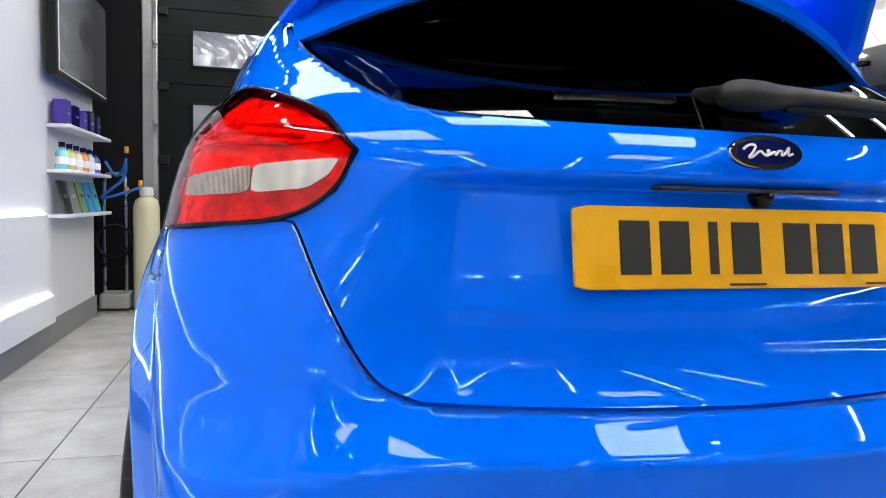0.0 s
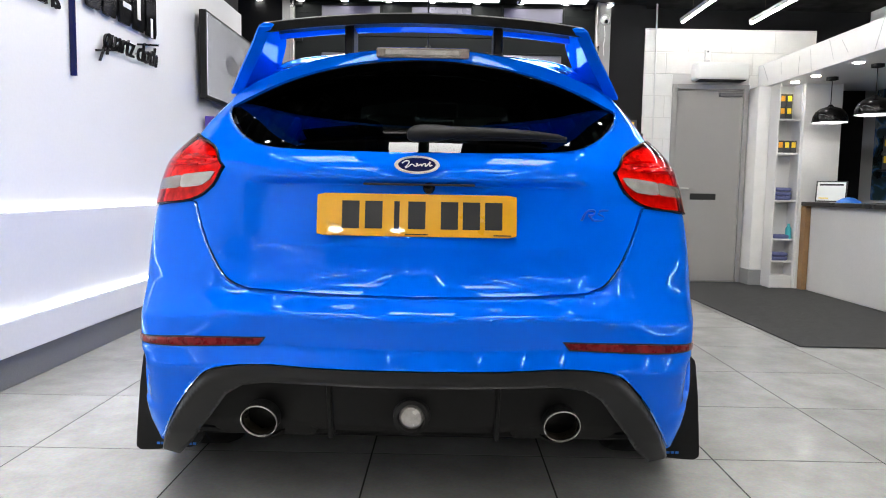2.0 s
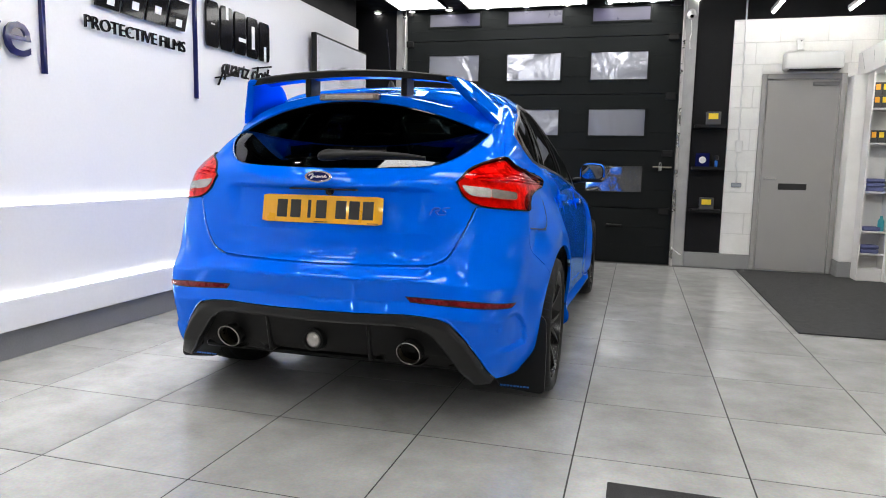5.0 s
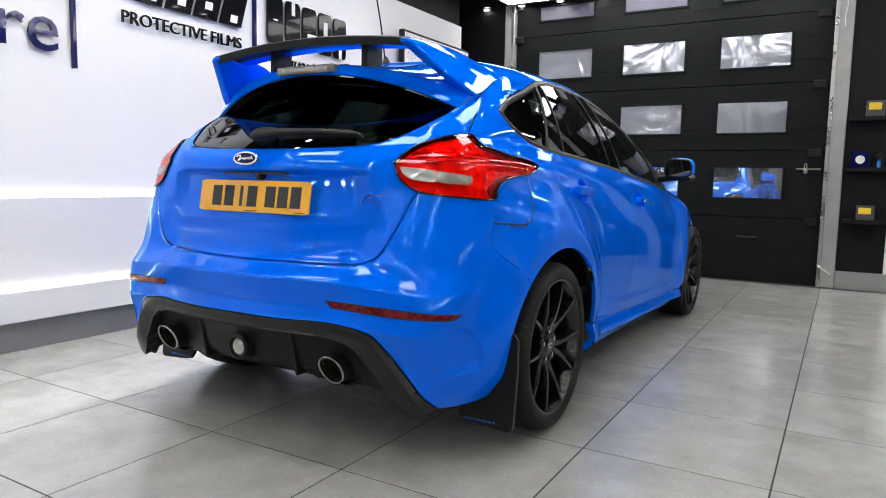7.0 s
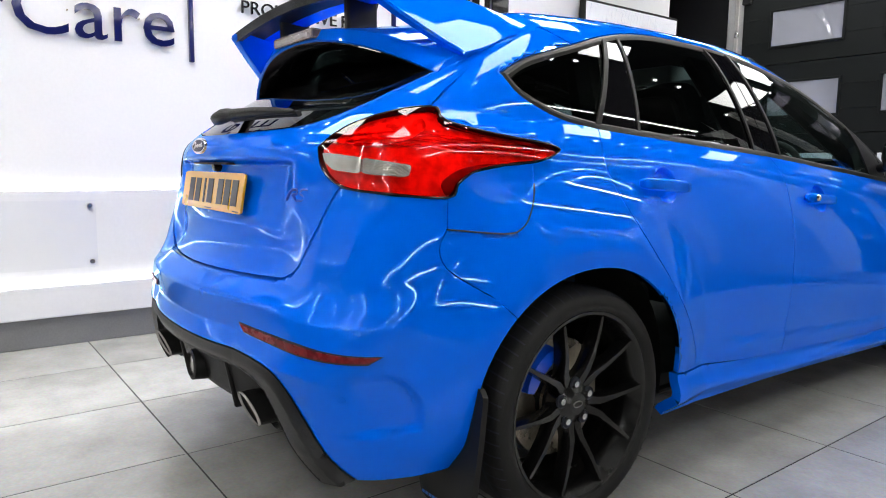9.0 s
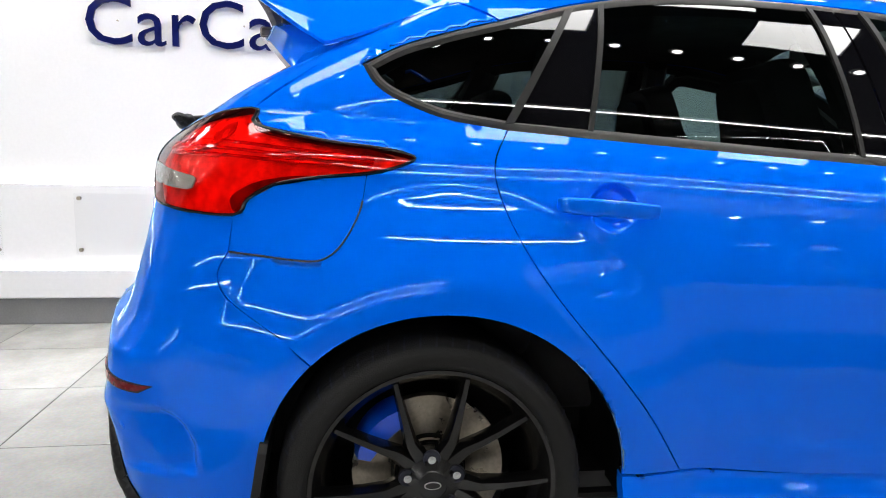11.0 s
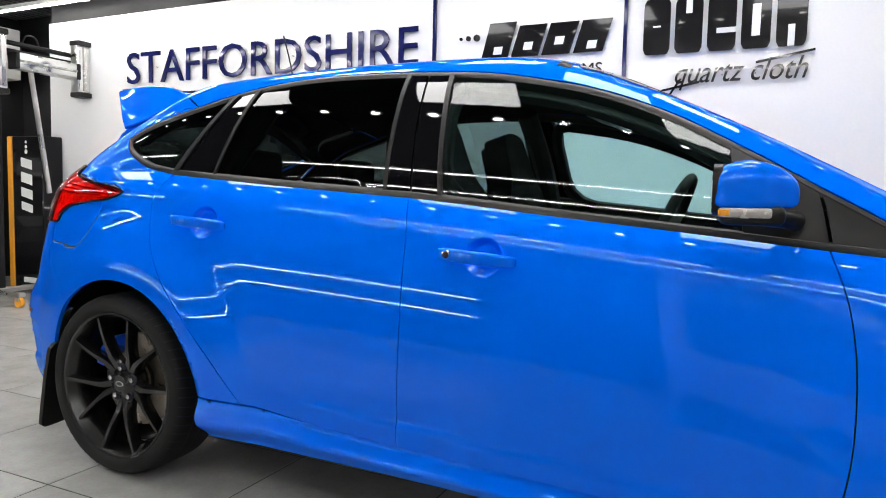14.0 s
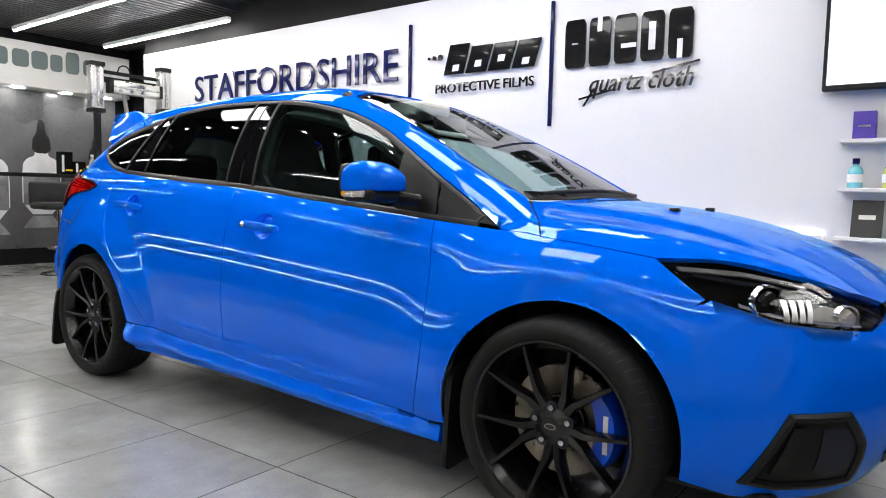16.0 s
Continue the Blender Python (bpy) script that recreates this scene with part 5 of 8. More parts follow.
for k in range(5):
    y = 4.02 + 0.195 * k
    c = thing("product_box", (-1.83, y, 1.334), "deep blue product box on the white shelf", "box", "blue boxes")
    part("carton", box(-1.875, -1.80, y - 0.055, y + 0.055, 1.335, 1.485 - 0.012 * (k % 3), 0.003), plum if k in (0, 2) else NAVY, c)
    part("print_bar", box(-1.7998, -1.799, y - 0.03, y + 0.03, 1.40, 1.41), SILVER, c)
liquids = [plain("liquid_" + n, c, 0.12, coat=1.0, vary=0.05) for n, c in (("teal", (0.15, 0.5, 0.55)), ("yellow", (0.5, 0.5, 0.12)), ("pale", (0.6, 0.6, 0.5)), ("orange", (0.75, 0.25, 0.02)), ("clear", (0.6, 0.66, 0.7)), ("blue", (0.05, 0.08, 0.4)))]
for k in range(6):
    y = 3.99 + 0.165 * k
    c = thing("bottle", (-1.83, y, 1.066), "small bottle of coloured liquid on the white shelf", "bottle", "liquid bottles")
    part("flask", lathe([(0.0, 0.0), (0.036, 0.0), (0.038, 0.006), (0.038, 0.095), (0.03, 0.112), (0.015, 0.122), (0.015, 0.135)], (-1.835, y, 1.067), (0, 0, 1), 20), liquids[k], c, smooth=True)
    part("cap", tube((-1.835, y, 1.2), (-1.835, y, 1.23), 0.018), NAVY, c)
    part("label_band", lathe([(0.0386, 0.03), (0.0386, 0.075)], (-1.835, y, 1.067), (0, 0, 1), 20), CARD_WHITE, c, smooth=True)
sheets = [INK, plain("grey_leaflet", (0.2, 0.2, 0.22), 0.4), plain("green_leaflet", (0.12, 0.25, 0.06), 0.4), plain("blue_leaflet", (0.02, 0.2, 0.55), 0.4), plain("teal_leaflet", (0.03, 0.33, 0.38), 0.4)]
for k in range(5):
    y = 4.06 + 0.19 * k
    bm = box(-0.006, 0.006, -0.075, 0.075, 0, 0.21, 0.001)
    bmesh.ops.transform(bm, matrix=Matrix.Translation((-1.815, y, 0.795)) @ pose(0, 0, 0, 0, -14, 0), verts=bm.verts)
    c = thing("leaflet", (-1.815, y, 0.795), "upright printed leaflet leaning on the white shelf", "leaflet", "leaflets")
    part("card", bm, sheets[k], c)
    bm = box(0.0062, 0.0068, -0.04, 0.04, 0.10, 0.125)
    bmesh.ops.transform(bm, matrix=Matrix.Translation((-1.815, y, 0.795)) @ pose(0, 0, 0, 0, -14, 0), verts=bm.verts)
    part("print_bar", bm, SILVER, c)
tank = thing("gas_cylinder", (-1.56, 5.30, 0), "cream painted gas cylinder beside the shutter", "cylinder")
part("tank", lathe([(0.0, 0.0), (0.095, 0.0), (0.10, 0.02), (0.10, 0.82), (0.085, 0.88), (0.04, 0.915), (0.0, 0.92)], (-1.565, 5.30, 0.001), (0, 0, 1), 28), CREAM, tank, smooth=True)
part("valve_cap", lathe([(0.05, 0.0), (0.055, 0.02), (0.05, 0.07), (0.0, 0.075)], (-1.565, 5.30, 0.915), (0, 0, 1), 20), CARD_WHITE, tank, smooth=True)
reel = thing("hose_trolley", (-1.80, 5.32, 0), "hose trolley with bright blue hose loops", "trolley")
part("base", box(-1.90, -1.68, 5.2, 5.44, 0.02, 0.14, 0.01), GREY_STEEL, reel)
part("frame_tube", hose([(-1.88, 5.32, 0.13), (-1.88, 5.32, 1.05), (-1.86, 5.32, 1.09), (-1.74, 5.32, 1.09), (-1.72, 5.32, 1.05), (-1.72, 5.32, 0.13)], 0.012, 8, 1), SILVER, reel, smooth=True)
part("drum", lathe([(0.13, -0.04), (0.14, -0.02), (0.12, 0.0), (0.14, 0.02), (0.13, 0.04)], (-1.80, 5.30, 0.55), (0, 1, 0), 28), TRIM, reel, smooth=True)
part("hose", hose([(-1.86, 5.27, 1.18), (-1.78, 5.25, 1.05), (-1.72, 5.25, 1.12), (-1.70, 5.25, 1.24), (-1.71, 5.25, 1.05), (-1.83, 5.24, 0.95), (-1.90, 5.22, 0.88), (-1.76, 5.22, 0.92), (-1.60, 5.22, 0.98)], 0.011, 8, 2), BLUE_HOSE, reel, smooth=True)
for x, z in ((-1.70, 1.25), (-1.70, 0.93), (-1.60, 0.99)):
    part("coupling", tube((x, 5.24, z), (x, 5.24, z + 0.05), 0.016, n=12), ORANGE, reel, smooth=True)
beacon = thing("warning_beacon", (-1.86, 5.12, 1.73), "small amber beacon at the end of the wall", "beacon")
part("lens", lathe([(0.0, 0.11), (0.03, 0.10), (0.035, 0.0)], (-1.87, 5.12, 1.72), (0, 0, 1), 16), AMBER, beacon, smooth=True)
part("base", box(-1.90, -1.84, 5.062, 5.15, 1.70, 1.722, 0.004), TRIM, beacon)

# ---- the car ----
def curve(points, k=6):
    """A smooth line through the points."""
    p = [np.array(q, float) for q in points]
    p = [2 * p[0] - p[1]] + p + [2 * p[-1] - p[-2]]
    out = []
    for a, b, c, d in zip(p, p[1:], p[2:], p[3:]):
        for i in range(k):
            t = i / k
            out.append(tuple(0.5 * (2 * b + (c - a) * t + (2 * a - 5 * b + 4 * c - d) * t * t + (3 * b - a - 3 * c + d) * t ** 3)))
    return out + [tuple(p[-2])]


def side_x(y, z):
    return float(skin("side", [y], [z])[0][0, 0])


def to_top(edge):
    return [(side_x(y, z), y) for y, z in edge]


def to_rear(edge):
    return [rear_at(side_x(y, z), y, z) for y, z in edge]


def rear_arch(a0, a1, n):
    """The rear wheel's opening, a little fuller behind the wheel."""
    out = []
    for i in range(n + 1):
        a = a0 + (a1 - a0) * i / n
        r = 0.366 + 0.014 * float(step(a, 85, 140))
        out.append((ARCH_R + r * math.cos(radians(a)), HUB_Z + r * math.sin(radians(a))))
    return out


car = thing("car", (0, 2.2, 0), "bright blue hatchback with large rear wing and black wheels", "car")

# edges that neighbours share, as (y, z) in side view
DOOR_GAP = curve([(1.037, 1.05), (1.003, 0.985), (1.008, 0.92), (1.05, 0.82), (1.123, 0.711), (1.226, 0.591), (1.327, 0.467), (1.421, 0.327)])
PILLAR_GAP = curve([(1.958, 0.990), (1.981, 0.90), (1.988, 0.763), (1.989, 0.616), (1.984, 0.461), (1.978, 0.287)])
FENDER_GAP = curve([(3.022, 0.893), (3.058, 0.784), (3.076, 0.66), (3.076, 0.487), (3.058, 0.35), (3.035, 0.25)])
SILL_R = curve([(1.421, 0.327), (1.7, 0.302), (1.978, 0.287)])
SILL_F = curve([(1.978, 0.287), (2.5, 0.268), (3.035, 0.25)])
BELT = [(1.037, 1.05), (1.29, 1.032), (1.598, 1.011), (1.958, 0.990), (2.175, 0.971), (2.39, 0.950), (2.7, 0.923), (3.022, 0.893), (3.27, 0.872)]
BELT_R, BELT_F, BELT_N = curve(BELT[:4]), curve(BELT[3:8]), curve(BELT[7:])
GLASS_TOP = curve([(0.736, 1.183), (0.841, 1.235), (1.038, 1.293), (1.2, 1.340), (1.36, 1.373), (1.53, 1.390), (1.75, 1.393), (1.9, 1.389), (2.1, 1.376), (2.285, 1.344), (2.45, 1.305), (2.645, 1.232), (2.826, 1.137), (3.005, 1.034), (3.146, 0.953), (3.27, 0.872)])
GLASS_TAIL = curve([(1.037, 1.05), (0.907, 1.071), (0.814, 1.106), (0.764, 1.138), (0.736, 1.183)])
HOOD_GAP = curve([(3.412, 0.858), (3.5, 0.848), (3.62, 0.834), (3.763, 0.814)])
LAMP = [(0.531, 0.283, 0.982), (0.582, 0.357, 1.042), (0.673, 0.509, 1.083), (0.713, 0.533, 1.047), (0.747, 0.667, 1.019), (0.767, 0.79, 1.004), (0.79, 0.838, 0.985),
        (0.79, 0.773, 0.957), (0.787, 0.65, 0.944), (0.784, 0.56, 0.928), (0.786, 0.51, 0.90), (0.787, 0.482, 0.868), (0.727, 0.373, 0.875), (0.62, 0.309, 0.888), (0.558, 0.284, 0.928)]
lamp_line = [rear_at(*p) for p in LAMP]
lamp_inner = [lamp_line[2], lamp_line[1], lamp_line[0], lamp_line[14], lamp_line[13]]
TAIL_GAP = [rear_at(*p) for p in ((0.61, 0.86, 1.31), (0.625, 0.76, 1.255), (0.64, 0.66, 1.195), (0.655, 0.57, 1.13))]
HATCH_LOW = curve([rear_at(*p) for p in ((0.607, 0.303, 0.886), (0.594, 0.30, 0.866), (0.55, 0.283, 0.775), (0.505, 0.26, 0.695), (0.465, 0.236, 0.667), (0.42, 0.212, 0.659), (0.222, 0.171, 0.655), (0.0, 0.157, 0.653))], 4)
GLASS_LOW = curve([rear_at(*p) for p in ((0.0, 0.22, 1.027), (0.23, 0.25, 1.03), (0.40, 0.30, 1.04), (0.49, 0.372, 1.071), (0.56, 0.5, 1.137), (0.592, 0.64, 1.207), (0.60, 0.80, 1.285))], 4)
DIFF_LINE = curve([rear_at(*p) for p in ((0.0, 0.107, 0.478), (0.218, 0.121, 0.477), (0.40, 0.152, 0.478), (0.51, 0.19, 0.458), (0.56, 0.225, 0.41), (0.60, 0.262, 0.345), (0.635, 0.32, 0.262), (0.655, 0.374, 0.215))], 4)
BUMPER_SEAM = [(0.474, 0.80), (0.452, 0.755), (0.468, 0.71), (0.53, 0.665), (0.585, 0.632)]
FLAP_LOW = curve([(0.474, 0.80), (0.62, 0.786), (0.669, 0.797), (0.702, 0.832), (0.730, 0.888), (0.742, 0.952)], 4)

# hatch and its fittings
hatch_half = GLASS_LOW + TAIL_GAP[:] + lamp_inner + HATCH_LOW
hatch = panel("tailgate", "rear", whole(hatch_half), PAINT, car, grid=0.0095)
part("tailgate_lining", skin_mesh("tailgate_lining", "rear", whole(hatch_half), off=-0.02, depth=0.0, grid=0.03, gap=0.008), CABIN, hatch)
glass_half = [(0.0, 0.238), (0.23, 0.262), (0.40, 0.306), (0.49, 0.372), (0.56, 0.495), (0.59, 0.63), (0.598, 0.80), (0.45, 0.84), (0.0, 0.80)]
glass_top = [(0.0, 0.205)] + curve(glass_half[1:7], 4) + glass_half[7:]
panel("rear_window", "top", whole(glass_top), GLASS_REAR, car, "dark tinted rear window glass", off=-0.004, depth=0.004, gap=0.0)


def plate():
    m = Matrix.Translation((0, 0.201, 0.8615)) @ pose(0, 0, 0, 80.5)
    w, h = 0.26, 0.0555
    rim = rounded([(-w, -h), (w, -h), (w, h), (-w, h)], 3, 0.04)
    p = part("number_plate", slab(rim, m @ pose(0, 0, -0.004), 0.006, 0.001), PLATE_YELLOW, car, "yellow rear plate with plain dark bars")
    for k, x in enumerate((-0.172, -0.112, -0.052, 0.0, 0.085, 0.142, 0.2)):
        wide = 0.007 if k == 2 else 0.0225
        part("plate_bar", slab([(x - wide, -0.036), (x + wide, -0.036), (x + wide, 0.036), (x - wide, 0.036)], m @ pose(0, 0, 0.0021), 0.0012), INK, p)
    for x0, x1 in ((-0.03, 0.03), (0.20, 0.245)):
        part("small_print", slab([(x0, -0.0515), (x1, -0.0515), (x1, -0.0485), (x0, -0.0485)], m @ pose(0, 0, 0.0021), 0.0008), INK, p)


plate()


def badge(name, m, parent, w=0.058, h=0.0235):
    oval = [(w * math.cos(a * math.pi / 24), h * math.sin(a * math.pi / 24)) for a in range(48)]
    b = part(name, slab(oval, m @ pose(0, 0, -0.002), 0.007, 0.002), CHROME, parent, "chrome-rimmed dark blue oval badge", smooth=True)
    part("badge_field", slab([(0.82 * x, 0.74 * y) for x, y in oval], m @ pose(0, 0, 0.005), 0.0012), NAVY, b)
    swirl = [(-0.66, 0.12), (-0.5, 0.42), (-0.3, 0.36), (-0.42, -0.1), (-0.55, -0.38), (-0.4, -0.3), (-0.22, 0.1), (-0.12, -0.12), (-0.02, -0.24), (0.06, 0.08), (-0.04, 0.12), (0.04, -0.2), (0.18, 0.1), (0.2, -0.22), (0.28, 0.12), (0.4, 0.1), (0.34, -0.2), (0.46, -0.1), (0.6, 0.46), (0.52, -0.2), (0.68, -0.04)]
    part("badge_swirl", hose([m @ Vector((x * w, y * h, 0.0068)) for x, y in swirl], 0.0017, 6, 2), CARD_WHITE, b, smooth=True)
    return b


badge("badge", Matrix.Translation((0, 0.173, 0.991)) @ pose(0, 0, 0, 82), hatch)
part("handle_slot", box(-0.14, 0.15, 0.196, 0.24, 0.9385, 0.9445, 0.002), GAP_DARK, hatch)
cam_bm = lathe([(0.0, 0.0), (0.011, 0.002), (0.015, 0.010), (0.017, 0.03)], (0.03, 0.197, 0.930), (0, 1, 0.2), 20)
part("reversing_camera", cam_bm, GLOSS_BLACK, hatch, smooth=True)


def sport_emblem():
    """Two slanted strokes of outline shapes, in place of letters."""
    m = Matrix.Translation((0.473, 0.257, 0.867)) @ pose(0, 0, 0, 86, 0, 16) @ Matrix.Scale(0.76, 4)
    strokes = [[(-0.05, -0.018), (-0.03, 0.018), (0.004, 0.018), (-0.002, 0.002), (-0.022, 0.0)], [(-0.02, 0.0), (-0.004, -0.018)],
               [(0.054, 0.018), (0.02, 0.018), (0.014, 0.004), (0.036, -0.002), (0.034, -0.018), (0.0, -0.018)]]
    first = None
    for s in strokes:
        bm = hose([m @ Vector((x, y, 0.003)) for x, y in s], 0.0034, 8, 1)
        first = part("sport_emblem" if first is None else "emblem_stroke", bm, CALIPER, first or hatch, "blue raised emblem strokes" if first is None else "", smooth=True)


sport_emblem()

# rear wiper on the tailgate glass
glass_up, glass_out = np.array((0, 0.83, 0.55)), np.array((0, -0.55, 0.83))


def wiper_arm(stations, n=14):
    """Rounded sections along the arm: x, y, z, half height, half thickness."""
    return lofted([[tuple(np.array((x, y, z)) + glass_up * h * math.copysign(abs(math.cos(a)) ** 0.7, math.cos(a)) + glass_out * d * math.copysign(abs(math.sin(a)) ** 0.7, math.sin(a))) for a in (2 * math.pi * i / n for i in range(n))] for x, y, z, h, d in stations])


def build_rear_wiper():
    arm = ((-0.030, 0.229, 1.080, 0.008, 0.006), (-0.026, 0.228, 1.081, 0.016, 0.012), (-0.012, 0.227, 1.083, 0.023, 0.018), (0.01, 0.227, 1.085, 0.026, 0.020), (0.05, 0.228, 1.086, 0.026, 0.018), (0.075, 0.231, 1.087, 0.020, 0.015), (0.10, 0.233, 1.089, 0.0165, 0.013), (0.20, 0.246, 1.090, 0.015, 0.011), (0.30, 0.263, 1.088, 0.012, 0.009), (0.375, 0.279, 1.084, 0.008, 0.006), (0.39, 0.282, 1.083, 0.004, 0.003))
    arm = [tuple(np.array((x, y, z)) - glass_out * 0.010) + (h, d) for x, y, z, h, d in arm]
    wiper = part("rear_wiper", wiper_arm(arm), PLASTIC, car, "black plastic rear wiper arm", smooth=True)
    c = np.array((0.012, 0.232, 1.077))
    part("wiper_boss", tube(tuple(c + glass_up * 0.006), tuple(c + np.array((0, 0.11, 0.012))), 0.015, n=20), TRIM, wiper, smooth=True)
    lip = [(x, y, z, 0.007, 0.008) for x, y, z in ((0.09, 0.244, 1.066), (0.20, 0.258, 1.069), (0.30, 0.276, 1.071), (0.40, 0.298, 1.070))]
    part("wiper_blade", wiper_arm(lip), RUBBER, wiper, smooth=True)


# rear bumper, reflectors and diffuser
arch_tail = rear_arch(136, 196, 12)
bumper_half = list(reversed(HATCH_LOW)) + [lamp_line[13], lamp_line[12], lamp_line[11]] + to_rear(curve(BUMPER_SEAM, 3)) + to_rear(arch_tail) + [rear_at(0.76, 0.50, 0.212)] + list(reversed(DIFF_LINE))


def bumper_pocket(a, b):
    """A shallow air pocket pressed into each lower corner of the bumper, deepest at its outer end."""
    a = np.abs(a)
    end = 0.825 - 0.45 * np.maximum(b - 0.40, 0) - 9.0 * np.maximum(b - 0.425, 0) ** 2
    low = 0.325 + 0.10 * (a - 0.67)
    depth = step(a, 0.60, 0.78)
    return -0.016 * depth * step(end - a, -0.004, 0.016) * step(b - low, -0.004, 0.016) * step(0.487 - b, 0.0, 0.03)


bumper = panel("rear_bumper", "rear", whole(bumper_half), PAINT, car, grid=0.0095, bulge=bumper_pocket)
for sgn in (False, True):
    refl = [rear_at(*p) for p in ((0.382, 0.138, 0.546), (0.40, 0.14, 0.526), (0.60, 0.21, 0.512), (0.745, 0.31, 0.506), (0.765, 0.325, 0.520), (0.60, 0.21, 0.536))]
    rf = part("reflector", skin_mesh("reflector", "rear", refl, off=0.004, depth=0.008, grid=0.012, flip=sgn, gap=0.002), REFLECTOR, bumper, "dark red reflector strip")
    part("reflector_surround", skin_mesh("reflector_surround", "rear", refl, off=0.0015, depth=0.006, grid=0.012, flip=sgn, gap=-0.0025), GAP_DARK, rf)
    sensor_p, sensor_n = skin("rear", [rear_at(0.20, 0.12, 0.60)[0], rear_at(0.70, 0.28, 0.42)[0]], [0.60, 0.42])
    sensor_p = sensor_p + sensor_n * bumper_pocket(np.array([rear_at(0.20, 0.12, 0.60)[0], rear_at(0.70, 0.28, 0.42)[0]]), np.array([0.60, 0.42]))[:, None]
    for p, n in zip(sensor_p, sensor_n):
        f = np.array((-1, 1, 1)) if sgn else 1
        part("parking_sensor", lathe([(0.0, 0.0012), (0.008, 0.0012), (0.0105, 0.0002), (0.011, -0.004)], tuple(p * f), tuple(n * f), 16), PAINT, bumper, smooth=True)
diff_low = [rear_at(*p) for p in ((0.655, 0.36, 0.21), (0.60, 0.34, 0.205), (0.585, 0.30, 0.27), (0.53, 0.26, 0.265), (0.51, 0.24, 0.24), (0.27, 0.22, 0.245), (0.25, 0.22, 0.27), (0.0, 0.22, 0.275))]
diffuser = panel("rear_diffuser", "rear", whole(DIFF_LINE + diff_low), PLASTIC, car, "matt black plastic rear diffuser", grid=0.022, off=-0.028, gap=0.002,
                 depth=0.03)


def lip_roll(a, b):
    """The lip rolls out from its upper seam, most of all towards the corners."""
    a = np.abs(a)
    seam = np.interp(a, [q[0] for q in DIFF_LINE], [q[1] for q in DIFF_LINE])
    return 0.002 + (0.010 + 0.012 * step(a, 0.42, 0.62)) * step(seam - b, 0.0, 0.03)


lip_half = DIFF_LINE + [rear_at(*p) for p in ((0.575, 0.36, 0.208), (0.545, 0.31, 0.255), (0.505, 0.26, 0.325), (0.465, 0.22, 0.392), (0.43, 0.18, 0.422), (0.37, 0.15, 0.434), (0.21, 0.121, 0.436), (0.0, 0.107, 0.436))]
part("diffuser_lip", skin_mesh("diffuser_lip", "rear", whole(lip_half), off=0.0, depth=0.055, grid=0.009, gap=0.002, bulge=lip_roll), DIFF_SATIN, diffuser)
for x in (-0.535, -0.22, 0.22, 0.535):
    fin = box(x - 0.007, x + 0.007, 0.135 + 0.25 * x * x, 0.30, 0.268, 0.425, 0.004)
    for v in fin.verts:
        if v.co.z < 0.3 and v.co.y < 0.25:
            v.co.y += 0.03
    part("diffuser_fin", fin, PLASTIC, diffuser)
for x in (-0.402, 0.388):
    part("exhaust_recess", lathe([(0.076, 0.0), (0.070, -0.006), (0.064, 0.004), (0.058, 0.12)], (x, 0.228, 0.325), (0, 1, 0), 28), PLASTIC, diffuser, smooth=True)
    slash = Matrix.Translation((0, 0.15, 0.32)) @ Matrix(((1, 0, 0, 0), (0, 1, -0.42, 0), (0, 0, 1, 0), (0, 0, 0, 1))) @ Matrix.Translation((0, -0.15, -0.32))
    pipe = lathe([(0.0448, 0.30), (0.0448, 0.008), (0.0475, 0.006), (0.0475, 0.30)], (x, 0.150, 0.32), (0, 1, 0), 40)
    rim = lathe([(0.0452, 0.007), (0.0452, 0.003), (0.0458, 0.0005), (0.0474, 0.001), (0.0480, 0.003), (0.0480, 0.007)], (x, 0.150, 0.32), (0, 1, 0), 48)
    bore = lathe([(0.0440, 0.0), (0.0440, 0.12), (0.0, 0.12)], (x, 0.165, 0.32), (0, 1, 0), 32)
    for bm in (pipe, rim, bore):
        bmesh.ops.transform(bm, matrix=slash, verts=bm.verts)
    tip = part("exhaust_tip", pipe, PLASTIC, diffuser, "round exhaust tip with a bright rim", smooth=True)
    part("exhaust_rim", rim, EXHAUST, tip, "polished bright rim", smooth=True)
    part("exhaust_bore", bore, BORE, tip, smooth=True)
fog = part("fog_lamp", lathe([(0.05, 0.03), (0.046, -0.012), (0.036, -0.016), (0.032, -0.004)], (-0.004, 0.14, 0.345), (0, 1, 0), 28), PLASTIC, diffuser, smooth=True)
part("fog_lens", lathe([(0.0, -0.008), (0.026, -0.006), (0.0325, 0.0)], (-0.004, 0.137, 0.345), (0, 1, 0), 24), CLEAR_LENS, fog, "clear round lens", smooth=True)

